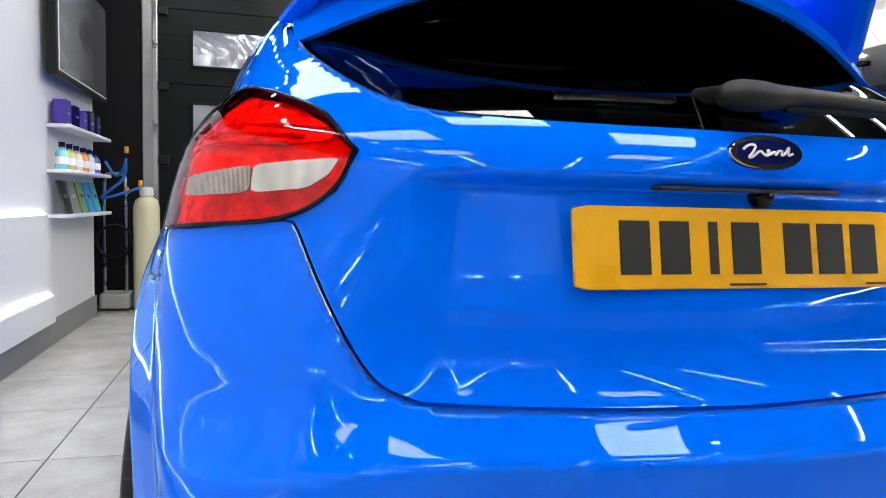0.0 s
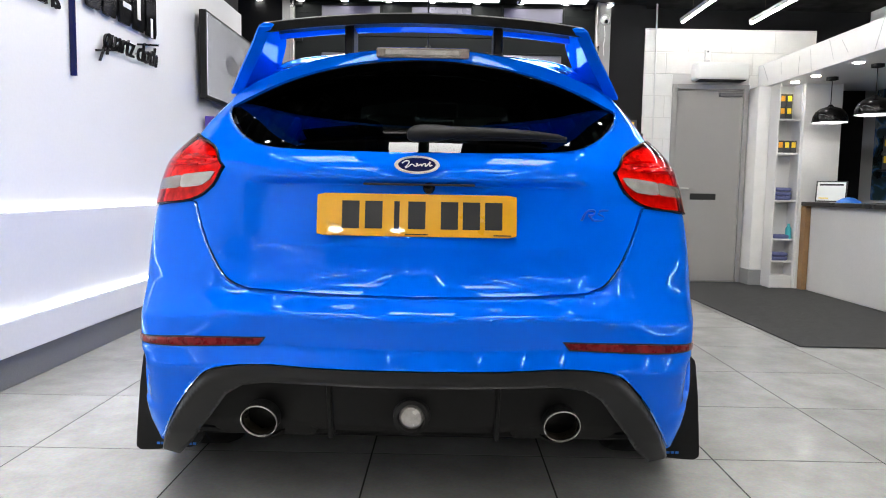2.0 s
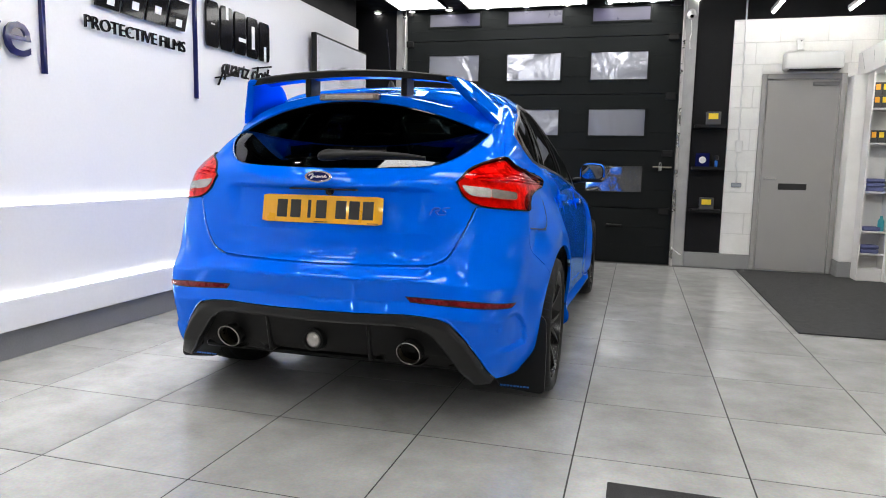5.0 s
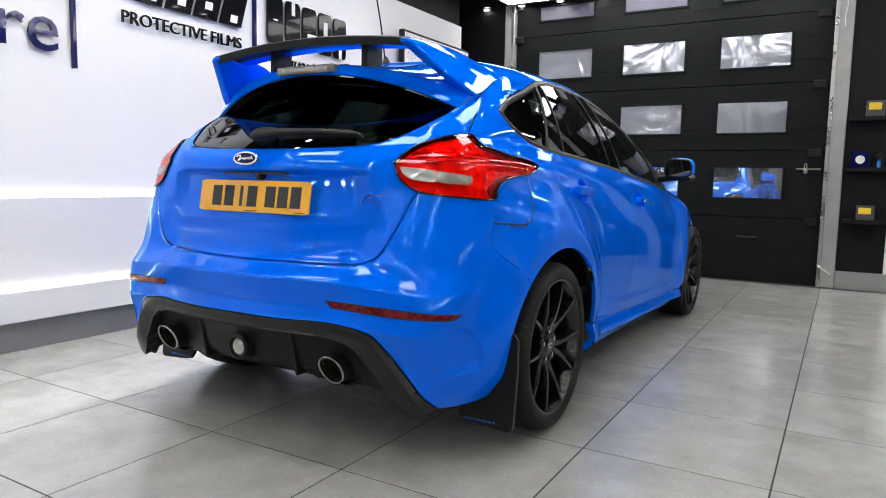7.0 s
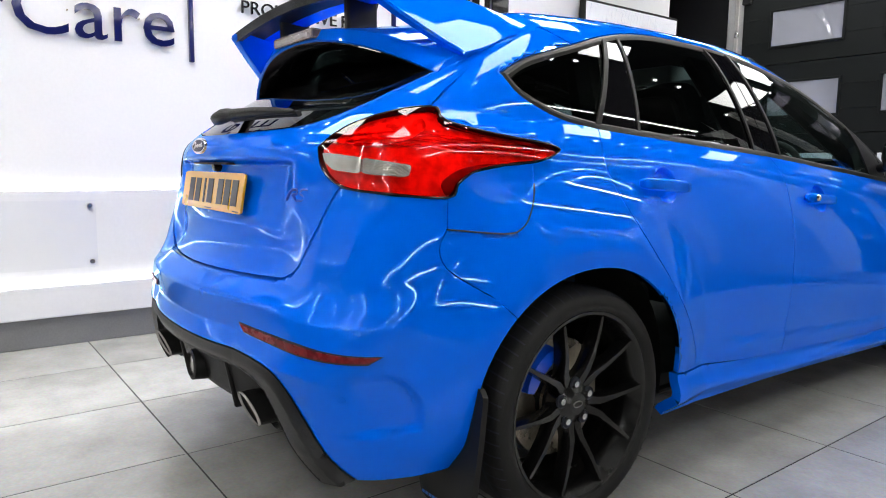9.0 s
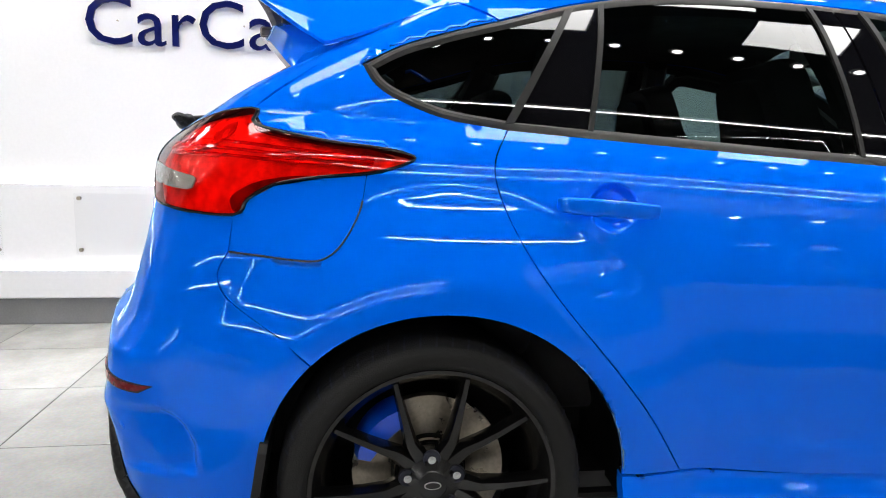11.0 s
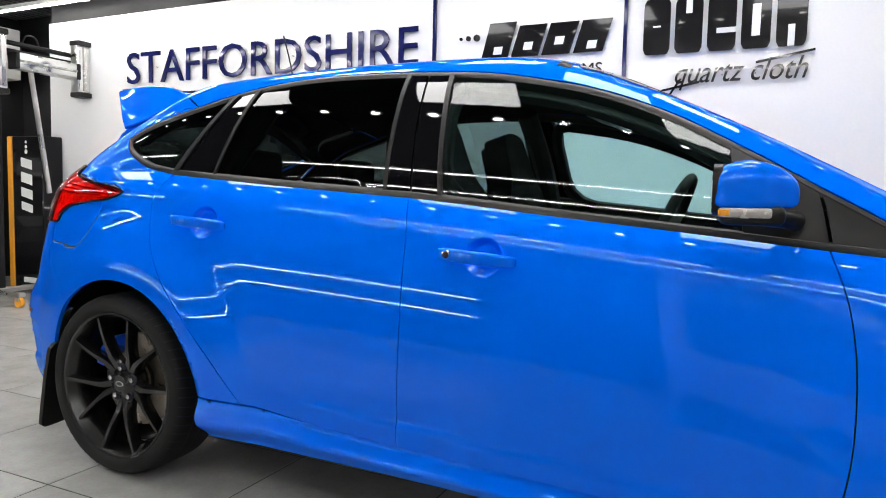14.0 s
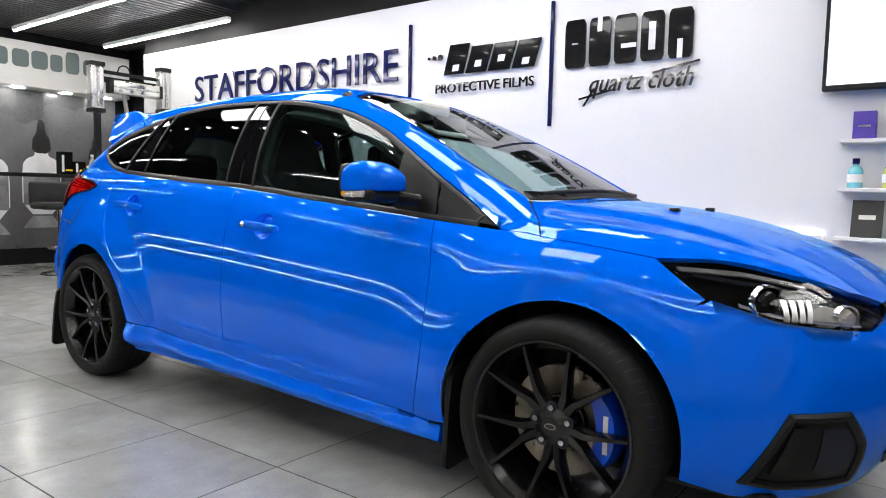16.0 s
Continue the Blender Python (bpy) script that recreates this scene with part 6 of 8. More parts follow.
# tail lamps
for sgn in (False, True):
    line = curve(lamp_line + lamp_line[:1], 4)[:-1]
    lens = part("tail_lamp", skin_mesh("tail_lamp", "rear", inset(line, 0.003), off=0.007, depth=0.004, grid=0.012, flip=sgn, gap=0.0), RED_LENS, car, "glossy red tail lamp with a clear centre")
    part("lamp_bowl", skin_mesh("lamp_bowl", "rear", inset(line, 0.003), off=-0.010, depth=0.012, grid=0.012, flip=sgn, gap=0.0), LAMP_BOWL, lens)
    for k in range(3):
        guide = [rear_at(*q) for q in ((0.57 + 0.016 * k, 0.325 + 0.02 * k, 1.012 - 0.011 * k), (0.64 + 0.008 * k, 0.40 + 0.012 * k, 1.020 - 0.014 * k), (0.70, 0.48, 1.018 - 0.014 * k), (0.755, 0.62, 1.000 - 0.012 * k), (0.78, 0.76, 0.985 - 0.007 * k))]
        gp, gn = skin("rear", [q[0] for q in guide], [q[1] for q in guide])
        side = np.array((-1, 1, 1)) if sgn else np.array((1, 1, 1))
        part("light_guide", hose([tuple((q - m * 0.003) * side) for q, m in zip(gp, gn)], 0.0035, 8, 2), TAIL_RED, lens, smooth=True)
    part("lamp_bezel", band_mesh("lamp_bezel", "rear", line, 0.0045, 0.0085, 0.02, sgn), GLOSS_BLACK, lens, smooth=True)
    pieces = (("lamp_upper", ((0.548, 0.30, 1.0), (0.60, 0.385, 1.052), (0.665, 0.49, 1.072), (0.70, 0.50, 1.035), (0.70, 0.44, 1.00), (0.63, 0.345, 0.990)), TAIL_MID, 0.2, -0.005, ""),
              ("reversing_lens", ((0.553, 0.285, 0.968), (0.61, 0.305, 0.963), (0.66, 0.33, 0.957), (0.661, 0.328, 0.921), (0.592, 0.297, 0.928), (0.566, 0.287, 0.946)), RIBBED, 0.12, 0.0095, "clear ribbed reversing lens"),
              ("indicator_lens", ((0.6615, 0.331, 0.957), (0.70, 0.365, 0.950), (0.742, 0.41, 0.941), (0.744, 0.402, 0.914), (0.6625, 0.329, 0.921)), RIBBED_SMOKY, 0.12, 0.0095, "smoky clear indicator lens"),
              ("lamp_wing", ((0.678, 0.516, 1.078), (0.714, 0.557, 1.05), (0.755, 0.741, 1.010), (0.775, 0.82, 0.985), (0.77, 0.76, 0.992), (0.739, 0.579, 1.026), (0.717, 0.518, 1.044)), TAIL_DARK, 0.2, -0.002, ""),
              ("lamp_base", ((0.787, 0.53, 0.912), (0.785, 0.584, 0.937), (0.786, 0.66, 0.948), (0.78, 0.6, 0.950), (0.78, 0.516, 0.937), (0.778, 0.463, 0.905), (0.786, 0.482, 0.869)), TAIL_DARK, 0.2, -0.004, ""))
    for nm, pts, mat, soft_, off_, text in pieces:
        out = [rear_at(*p) for p in pts]
        part(nm, skin_mesh(nm, "rear", rounded(out, 2, soft_) if soft_ else out, off=off_, depth=0.004, grid=0.012, flip=sgn, gap=0.0), mat, lens, text)

# sides, mirrored
hatch_edge = [(0.86, 1.31), (0.76, 1.255), (0.66, 1.195), (0.57, 1.13), (0.509, 1.083)]
lamp_side = [(0.533, 1.047), (0.667, 1.019), (0.79, 1.004), (0.838, 0.985), (0.773, 0.957), (0.742, 0.952)]
top_i = 12
quarter = DOOR_GAP + [(1.40, 0.328)] + rear_arch(3, 136, 30) + list(reversed(curve(BUMPER_SEAM, 3)))[1:] + FLAP_LOW[1:] + lamp_side[::-1][1:] + hatch_edge[::-1] + [(0.95, 1.335), GLASS_TOP[top_i]] + GLASS_TOP[:top_i][::-1] + GLASS_TAIL[::-1][1:]
flap = FLAP_LOW + [(0.65, 0.944), (0.56, 0.928), (0.51, 0.90), (0.482, 0.868)]
rear_door = BELT_R + PILLAR_GAP[1:] + SILL_R[::-1][1:] + DOOR_GAP[::-1][1:-1]
front_door = BELT_F + FENDER_GAP[1:] + SILL_F[::-1][1:] + PILLAR_GAP[::-1][1:-1]
fender = FENDER_GAP + [(3.10, 0.247)] + arc(AXLE_F, HUB_Z, ARCH, 191, 40, 34) + [(3.85, 0.63), (3.885, 0.69), (3.914, 0.718), (3.833, 0.77)] + HOOD_GAP[::-1] + [(3.36, 0.866)] + BELT_N[::-1][:-1]
sill = [(1.275, 0.336), (1.40, 0.3265)] + SILL_R[1:] + SILL_F[1:] + [(3.10, 0.245), (3.152, 0.246), (3.15, 0.185), (2.9, 0.18), (2.3, 0.195), (1.97, 0.198), (1.54, 0.20), (1.275, 0.205)]


def handle(y, z, parent, sgn, key):
    f = np.array((-1, 1, 1)) if sgn else np.array((1, 1, 1))
    sx = side_x(y - 0.1, z + 0.008) - 0.002
    rows = []
    for dy, out, high, thick in ((-0.109, 0.010, 0.010, 0.006), (-0.106, 0.019, 0.0145, 0.009), (-0.09, 0.026, 0.0165, 0.010), (-0.04, 0.031, 0.018, 0.010), (0.02, 0.032, 0.018, 0.010), (0.07, 0.028, 0.0165, 0.010), (0.102, 0.021, 0.0145, 0.009), (0.109, 0.012, 0.010, 0.006)):
        ring = []
        for k in range(16):
            a = 2 * math.pi * k / 16
            u, v = math.cos(a), math.sin(a)
            ring.append((f[0] * (sx + out + thick * math.copysign(abs(u) ** 0.6, u)), y + dy, z + 0.001 - 0.065 * dy + high * math.copysign(abs(v) ** 0.6, v)))
        rows.append(ring)
    h = part("door_handle", lofted(rows), PAINT, parent, smooth="all")
    if key:
        part("key_cap", lathe([(0.0, 0.004), (0.009, 0.003), (0.012, -0.004)], tuple(np.array((sx + 0.043, y - 0.075, z + 0.007)) * f), tuple(np.array((1, 0, 0.05)) * f), 16), CHROME, h, smooth=True)


def sill_bulge(a, b):
    """The skirt swells out below the doors: a sloping ledge above, a rounded lower edge."""
    head = np.interp(a, [1.27, 1.42, 1.978, 3.035, 3.2], [0.337, 0.326, 0.287, 0.250, 0.246])
    u = np.clip((head - b) / np.interp(a, [1.27, 2.0, 3.1], [0.115, 0.088, 0.066]), 0, 1)
    return 0.003 + 0.034 * np.sin(np.minimum(u / 0.62, 1) * math.pi / 2) ** 2 * (1 - 0.55 * np.maximum(u - 0.62, 0) / 0.38)


def door_ledge(a, b):
    """A soft ledge pressed into the foot of the doors."""
    line = np.interp(a, [p[0] for p in SILL_R + SILL_F], [p[1] for p in SILL_R + SILL_F]) + np.interp(a, [1.4, 1.75, 2.9], [0.085, 0.07, 0.05])
    s = np.clip((line + 0.014 - b) / 0.028, 0, 1)
    ends = np.clip((a - 1.5) / 0.2, 0, 1) * np.clip((3.0 - a) / 0.3, 0, 1)
    return 0.0075 * s * s * (3 - 2 * s) * ends


for sgn in (False, True):
    body_side = part("quarter_panel", skin_mesh("quarter_panel", "side", quarter, grid=0.015, flip=sgn, gap=0.0009), PAINT, car)
    part("fuel_flap", skin_mesh("fuel_flap", "side", flap, grid=0.022, flip=sgn, gap=0.0007), PAINT, body_side)
    # dark bead added over the flap's lower gap to draw its shaded seam
    gp, gn = skin("side", [q[0] for q in FLAP_LOW[:-3]], [q[1] - 0.0016 for q in FLAP_LOW[:-3]])
    part("flap_seam_line", hose([tuple((q - m * 0.0004) * np.array((-1 if sgn else 1, 1, 1))) for q, m in zip(gp, gn)], 0.0022, 8, 1), GAP_DARK, body_side, smooth=True)
    for nm, line, (hy, hz), key in (("rear_door", rear_door, (1.235, 0.893), False), ("front_door", front_door, (2.205, 0.835), True)):
        d = part(nm, skin_mesh(nm, "side", line, grid=0.018, flip=sgn, fine=(hy + 0.014, hz, 0.075, 0.0048), bulge=door_ledge), PAINT, car)
        handle(hy, hz, d, sgn, key)
    part("front_fender", skin_mesh("front_fender", "side", fender, grid=0.012, flip=sgn), PAINT, car)
    seam = [(3.908, 0.706), (3.872, 0.70), (3.83, 0.64), (3.79, 0.58), (3.832, 0.536), (3.875, 0.61), (3.915, 0.68)]
    part("seam_backing", skin_mesh("seam_backing", "side", seam, off=-0.004, depth=0.003, grid=0.018, flip=sgn, gap=0.0), PAINT, car)
    ring_in, ring_out = arc(AXLE_F, HUB_Z, ARCH + 0.001, 52, -12, 16), arc(AXLE_F, HUB_Z, ARCH + 0.06, -12, 52, 16)
    part("arch_backing", skin_mesh("arch_backing", "side", ring_in + ring_out, off=-0.003, depth=0.003, grid=0.018, flip=sgn, gap=0.0), PAINT, car)
    part("side_skirt", skin_mesh("side_skirt", "side", sill, grid=0.012, flip=sgn, bulge=sill_bulge, depth=0.03), PAINT, car)
    # windows
    ring = GLASS_TOP[:-3] + BELT_N[::-1][2:] + BELT_F[::-1][1:] + BELT_R[::-1][1:] + GLASS_TAIL[1:-1]
    trim = part("window_trim", band_mesh("window_trim", "side", ring, 0.020, 0.004, 0.036, sgn), TRIM_GREY, car, "satin dark grey window surround", smooth=True)
    zt = lambda y: float(np.interp(y, [p[0] for p in GLASS_TOP], [p[1] for p in GLASS_TOP])) - 0.014
    zb = lambda y: float(np.interp(y, [p[0] for p in BELT], [p[1] for p in BELT])) + 0.013
    q_glass = [p for p in inset(GLASS_TAIL[::-1] + [(1.055, 1.05), (1.205, 1.34)] + GLASS_TOP[1:18][::-1], 0.006)]
    part("quarter_window", skin_mesh("quarter_window", "side", q_glass, off=-0.004, depth=0.004, grid=0.03, flip=sgn, gap=0.0), GLASS_TINT, car, "dark tinted quarter window")

    def strip(name, y0, y1, y2, y3, mat, off, host, label="", curve_top=None):
        """A piece of the window band between two slanted lines, each from its foot to its head."""
        n = 8
        low = [(y0 + (y1 - y0) * i / n, zb(y0 + (y1 - y0) * i / n)) for i in range(n + 1)]
        high = [(y2 + (y3 - y2) * i / n, zt(y2 + (y3 - y2) * i / n)) for i in range(n + 1)]
        return part(name, skin_mesh(name, "side", low + high[::-1], off=off, depth=0.006, grid=0.03, flip=sgn, gap=0.0), mat, host, label)

    strip("divider", 1.032, 1.052, 1.192, 1.212, TRIM, 0.006, trim)
    strip("rear_pillar_cover", 1.052, 1.215, 1.212, 1.278, PIANO_BLACK, -0.001, trim)
    strip("divider", 1.213, 1.225, 1.276, 1.290, TRIM, 0.003, trim)
    strip("rear_side_window", 1.224, 1.868, 1.288, 1.838, GLASS_TINT, -0.004, car, "dark tinted rear side window")
    strip("divider", 1.866, 1.878, 1.836, 1.850, TRIM, 0.003, trim)
    strip("pillar_cover", 1.878, 1.955, 1.850, 1.908, PIANO_BLACK, 0.0, trim)
    strip("pillar_cover", 1.962, 2.046, 1.915, 1.984, PIANO_BLACK, 0.0, trim)
    strip("divider", 2.045, 2.060, 1.983, 1.999, TRIM, 0.005, trim)
    fg = [(2.058, zb(2.058)), (2.3, zb(2.3)), (2.6, zb(2.6)), (2.845, zb(2.845)), (2.82, 1.02), (2.80, zt(2.80))] + [(y, zt(y)) for y in (2.7, 2.6, 2.45, 2.3, 2.15, 1.998)]
    part("front_side_window", skin_mesh("front_side_window", "side", fg, off=-0.004, depth=0.004, grid=0.03, flip=sgn, gap=0.0), GLASS_CLEAR, car, "clear greenish front side window")
    sail = [(2.843, zb(2.843)), (3.022, zb(3.022)), (3.005, 0.99), (2.995, zt(2.995)), (2.9, zt(2.9)), (2.798, zt(2.798)), (2.82, 1.02)]
    part("mirror_sail", skin_mesh("mirror_sail", "side", sail, off=0.001, depth=0.008, grid=0.03, flip=sgn, gap=0.001), TRIM, trim)
    tri = [(3.028, zb(3.028)), (3.15, zb(3.15)), (3.262, 0.880), (3.14, zt(3.14)), (3.002, zt(3.002)), (3.012, 0.99)]
    part("corner_cover", skin_mesh("corner_cover", "side", tri, off=0.001, depth=0.008, grid=0.03, flip=sgn, gap=0.001), TRIM, trim)

# roof with its pillars, windscreen, bonnet
cant = to_top(GLASS_TOP[top_i:])
screen_edge = [(0.528, 3.25), (0.546, 3.07), (0.512, 2.81), (0.466, 2.424), (0.44, 2.362)]
roof_half = [(0.0, 0.80), (0.45, 0.83), (side_x(0.86, 1.31), 0.86), (side_x(0.95, 1.335), 0.95)] + cant + [(side_x(3.36, 0.866), 3.36), (side_x(3.412, 0.858), 3.412), (0.63, 3.345)] + curve(screen_edge, 4) + [(0.3, 2.34), (0.0, 2.333)]


def inset_half(half):
    """The same half outline drawn in a little at its outer edge."""
    return [(max(x - 0.006, 0.0), y) for x, y in half]


roof = panel("roof", "top", whole(roof_half), PAINT, car, grid=0.03)
screen_half = [(0.0, 2.334), (0.3, 2.341)] + curve(screen_edge, 4)[::-1] + [(0.33, 3.30), (0.0, 3.312)]
panel("windscreen", "top", whole(screen_half), GLASS_SCREEN, car, "sloping clear windscreen", off=-0.004, depth=0.004, grid=0.04, gap=0.0)
hood_half = [(0.0, 3.335), (0.33, 3.322), (0.535, 3.275), (0.63, 3.352)] + to_top(HOOD_GAP) + [(0.611, 3.926), (0.549, 4.088), (0.467, 4.215), (0.367, 4.285), (0.0, 4.345)]
hood = panel("bonnet", "top", whole(hood_half), PAINT, car, grid=0.028)
for sx in (-0.22, 0.22):
    jp, jn = skin("top", [sx], [3.656])
    jet = box(sx - 0.012, sx + 0.012, 3.64, 3.675, jp[0, 2] - 0.003, jp[0, 2] + 0.011, 0.004)
    part("washer_jet", jet, TRIM, hood)
for x0, x1 in ((0.46, -0.05), (0.0, -0.42)):
    ys = [3.315 - 0.1 * (x0 + (x1 - x0) * t) ** 2 for t in (0, 0.3, 0.7, 1)]
    pp, pn = skin("top", [x0 + (x1 - x0) * t for t in (0, 0.3, 0.7, 1)], [y - 0.03 for y in ys])
    part("wiper", hose([tuple(p + n * 0.014) for p, n in zip(pp, pn)], 0.008, 8, 1), TRIM, car, smooth=True)
cowl = [(-0.53, 3.262), (-0.33, 3.312), (0, 3.324), (0.33, 3.312), (0.53, 3.262), (0.5, 3.22), (0.3, 3.265), (0, 3.275), (-0.3, 3.265), (-0.5, 3.22)]
panel("cowl", "top", cowl, TRIM, car, off=0.001, depth=0.004, grid=0.03, gap=0.0)

# nose
head_line = [(0.682, 3.763, 0.814), (0.611, 3.926, 0.808), (0.549, 4.088, 0.781), (0.467, 4.215, 0.739), (0.37, 4.28, 0.715), (0.38, 4.30, 0.69), (0.528, 4.277, 0.652), (0.632, 4.174, 0.662), (0.68, 4.08, 0.672), (0.70, 3.983, 0.699), (0.716, 3.914, 0.718), (0.704, 3.833, 0.77)]
head = [front_at(*p) for p in head_line]
nose_half = [(0.0, 0.70)] + head[5:11] + [front_at(side_x(y, z), y, z) for y, z in ((3.885, 0.69), (3.85, 0.63))] + [front_at(side_x(y, z), y, z) for y, z in arc(AXLE_F, HUB_Z, ARCH, 40, -14, 12)] + [front_at(0.72, 4.0, 0.2), front_at(0.5, 4.2, 0.19), (0.0, 0.19)]
nose = panel("front_bumper", "front", whole(nose_half), PAINT, car, grid=0.028)
grille_half = [(0.0, 0.655), front_at(0.33, 4.36, 0.645), front_at(0.36, 4.34, 0.60), front_at(0.40, 4.3, 0.30), front_at(0.33, 4.34, 0.25), (0.0, 0.25)]
part("grille", skin_mesh("grille", "front", whole(grille_half), off=0.004, depth=0.01, grid=0.03), PLASTIC, nose)
for sgn in (False, True):
    intake = [front_at(*p) for p in ((0.733, 4.013, 0.250), (0.675, 4.085, 0.232), (0.482, 4.237, 0.232), (0.542, 4.278, 0.370), (0.602, 4.246, 0.453), (0.698, 4.121, 0.444))]
    duct = part("air_intake", skin_mesh("air_intake", "front", intake, off=0.003, depth=0.012, grid=0.02, flip=sgn, gap=0.004), PLASTIC, nose, "black angular front air intake")
    part("intake_frame", band_mesh("intake_frame", "front", intake, 0.024, 0.015, 0.02, sgn), TRIM, duct, smooth=True)
    inner = [front_at(*p) for p in ((0.63, 4.17, 0.29), (0.56, 4.23, 0.28), (0.566, 4.26, 0.365), (0.60, 4.24, 0.41), (0.645, 4.19, 0.41))]
    part("intake_duct", skin_mesh("intake_duct", "front", inner, off=0.0055, depth=0.002, grid=0.02, flip=sgn, gap=0.0), GAP_DARK, duct)
    vane = [front_at(*p) for p in ((0.706, 4.080, 0.285), (0.684, 4.108, 0.285), (0.676, 4.150, 0.412), (0.692, 4.130, 0.412))]
    part("intake_vane", skin_mesh("intake_vane", "front", vane, off=0.014, depth=0.012, grid=0.02, flip=sgn, gap=0.0), TRIM, duct)
    hl = curve(head + head[:1], 3)[:-1]
    lamp = part("headlamp", skin_mesh("headlamp", "front", hl, off=-0.022, depth=0.03, grid=0.022, flip=sgn, gap=0.004), GLOSS_BLACK, car, "swept-back headlamp with dark inner housing")
    part("lamp_cover", skin_mesh("lamp_cover", "front", hl, off=0.002, depth=0.01, grid=0.022, flip=sgn, gap=0.003), LENS, lamp)
    f = -1 if sgn else 1
    for (hx, hy, hz), r, mat, sink in (((0.663, 4.056, 0.719), 0.044, GLOSS_BLACK, 0.012), ((0.56, 4.231, 0.686), 0.031, RIBBED, 0.010)):
        a, b = front_at(hx, hy, hz)
        (at,), (nn,) = skin("front", [a], [b])
        at = (at - nn * sink) * np.array((f, 1, 1))
        way = (f * 0.62, 0.76, 0.1)
        part("projector", lathe([(0.0, 0.012), (r * 0.5, 0.010), (r * 0.85, -0.002), (r, -0.016)], tuple(at), way, 28), mat, lamp, smooth=True)
        part("projector_ring", lathe([(r * 0.98, -0.014), (r * 1.0, 0.002), (r * 1.13, 0.004), (r * 1.2, -0.012)], tuple(at), way, 28), CHROME, lamp, smooth=True)
    for k in range(4):
        bar = [front_at(*q) for q in ((0.648 - 0.014 * k, 4.085 + 0.017 * k, 0.731), (0.640 - 0.014 * k, 4.096 + 0.017 * k, 0.731), (0.664 - 0.009 * k, 4.106 + 0.017 * k, 0.674), (0.671 - 0.009 * k, 4.094 + 0.017 * k, 0.676))]
        part("lamp_louvre", skin_mesh("lamp_louvre", "front", bar, off=-0.010, depth=0.008, grid=0.012, flip=sgn, gap=0.0), SILVER, lamp)
    shell = [front_at(*q) for q in ((0.592, 4.150, 0.727), (0.535, 4.212, 0.714), (0.59, 4.222, 0.664), (0.640, 4.158, 0.672))]
    part("lamp_reflector", skin_mesh("lamp_reflector", "front", rounded(shell, 1), off=-0.018, depth=0.006, grid=0.02, flip=sgn, gap=0.0), RIBBED, lamp)
    led = [front_at(*q) for q in ((0.688, 3.86, 0.786), (0.660, 3.93, 0.778), (0.611, 4.071, 0.760), (0.600, 4.098, 0.752), (0.612, 4.085, 0.748), (0.668, 3.93, 0.768), (0.694, 3.86, 0.778))]
    part("lamp_trim", skin_mesh("lamp_trim", "front", led, off=-0.009, depth=0.006, grid=0.015, flip=sgn, gap=0.0), CHROME, lamp)
    drl = [front_at(*p) for p in ((0.70, 3.99, 0.708), (0.68, 4.08, 0.684), (0.632, 4.174, 0.674), (0.54, 4.27, 0.665), (0.54, 4.27, 0.672), (0.632, 4.17, 0.683), (0.68, 4.08, 0.694), (0.70, 3.99, 0.716))]
    part("daylight_strip", skin_mesh("daylight_strip", "front", drl, off=-0.012, depth=0.006, grid=0.015, flip=sgn, gap=0.0), CLEAR_LENS, lamp)
    brow = [front_at(*p) for p in ((0.67, 3.80, 0.803), (0.60, 3.95, 0.795), (0.54, 4.09, 0.768), (0.54, 4.09, 0.758), (0.60, 3.95, 0.783), (0.67, 3.80, 0.793))]
    part("lamp_brow", skin_mesh("lamp_brow", "front", brow, off=-0.010, depth=0.006, grid=0.015, flip=sgn, gap=0.0), SILVER, lamp)

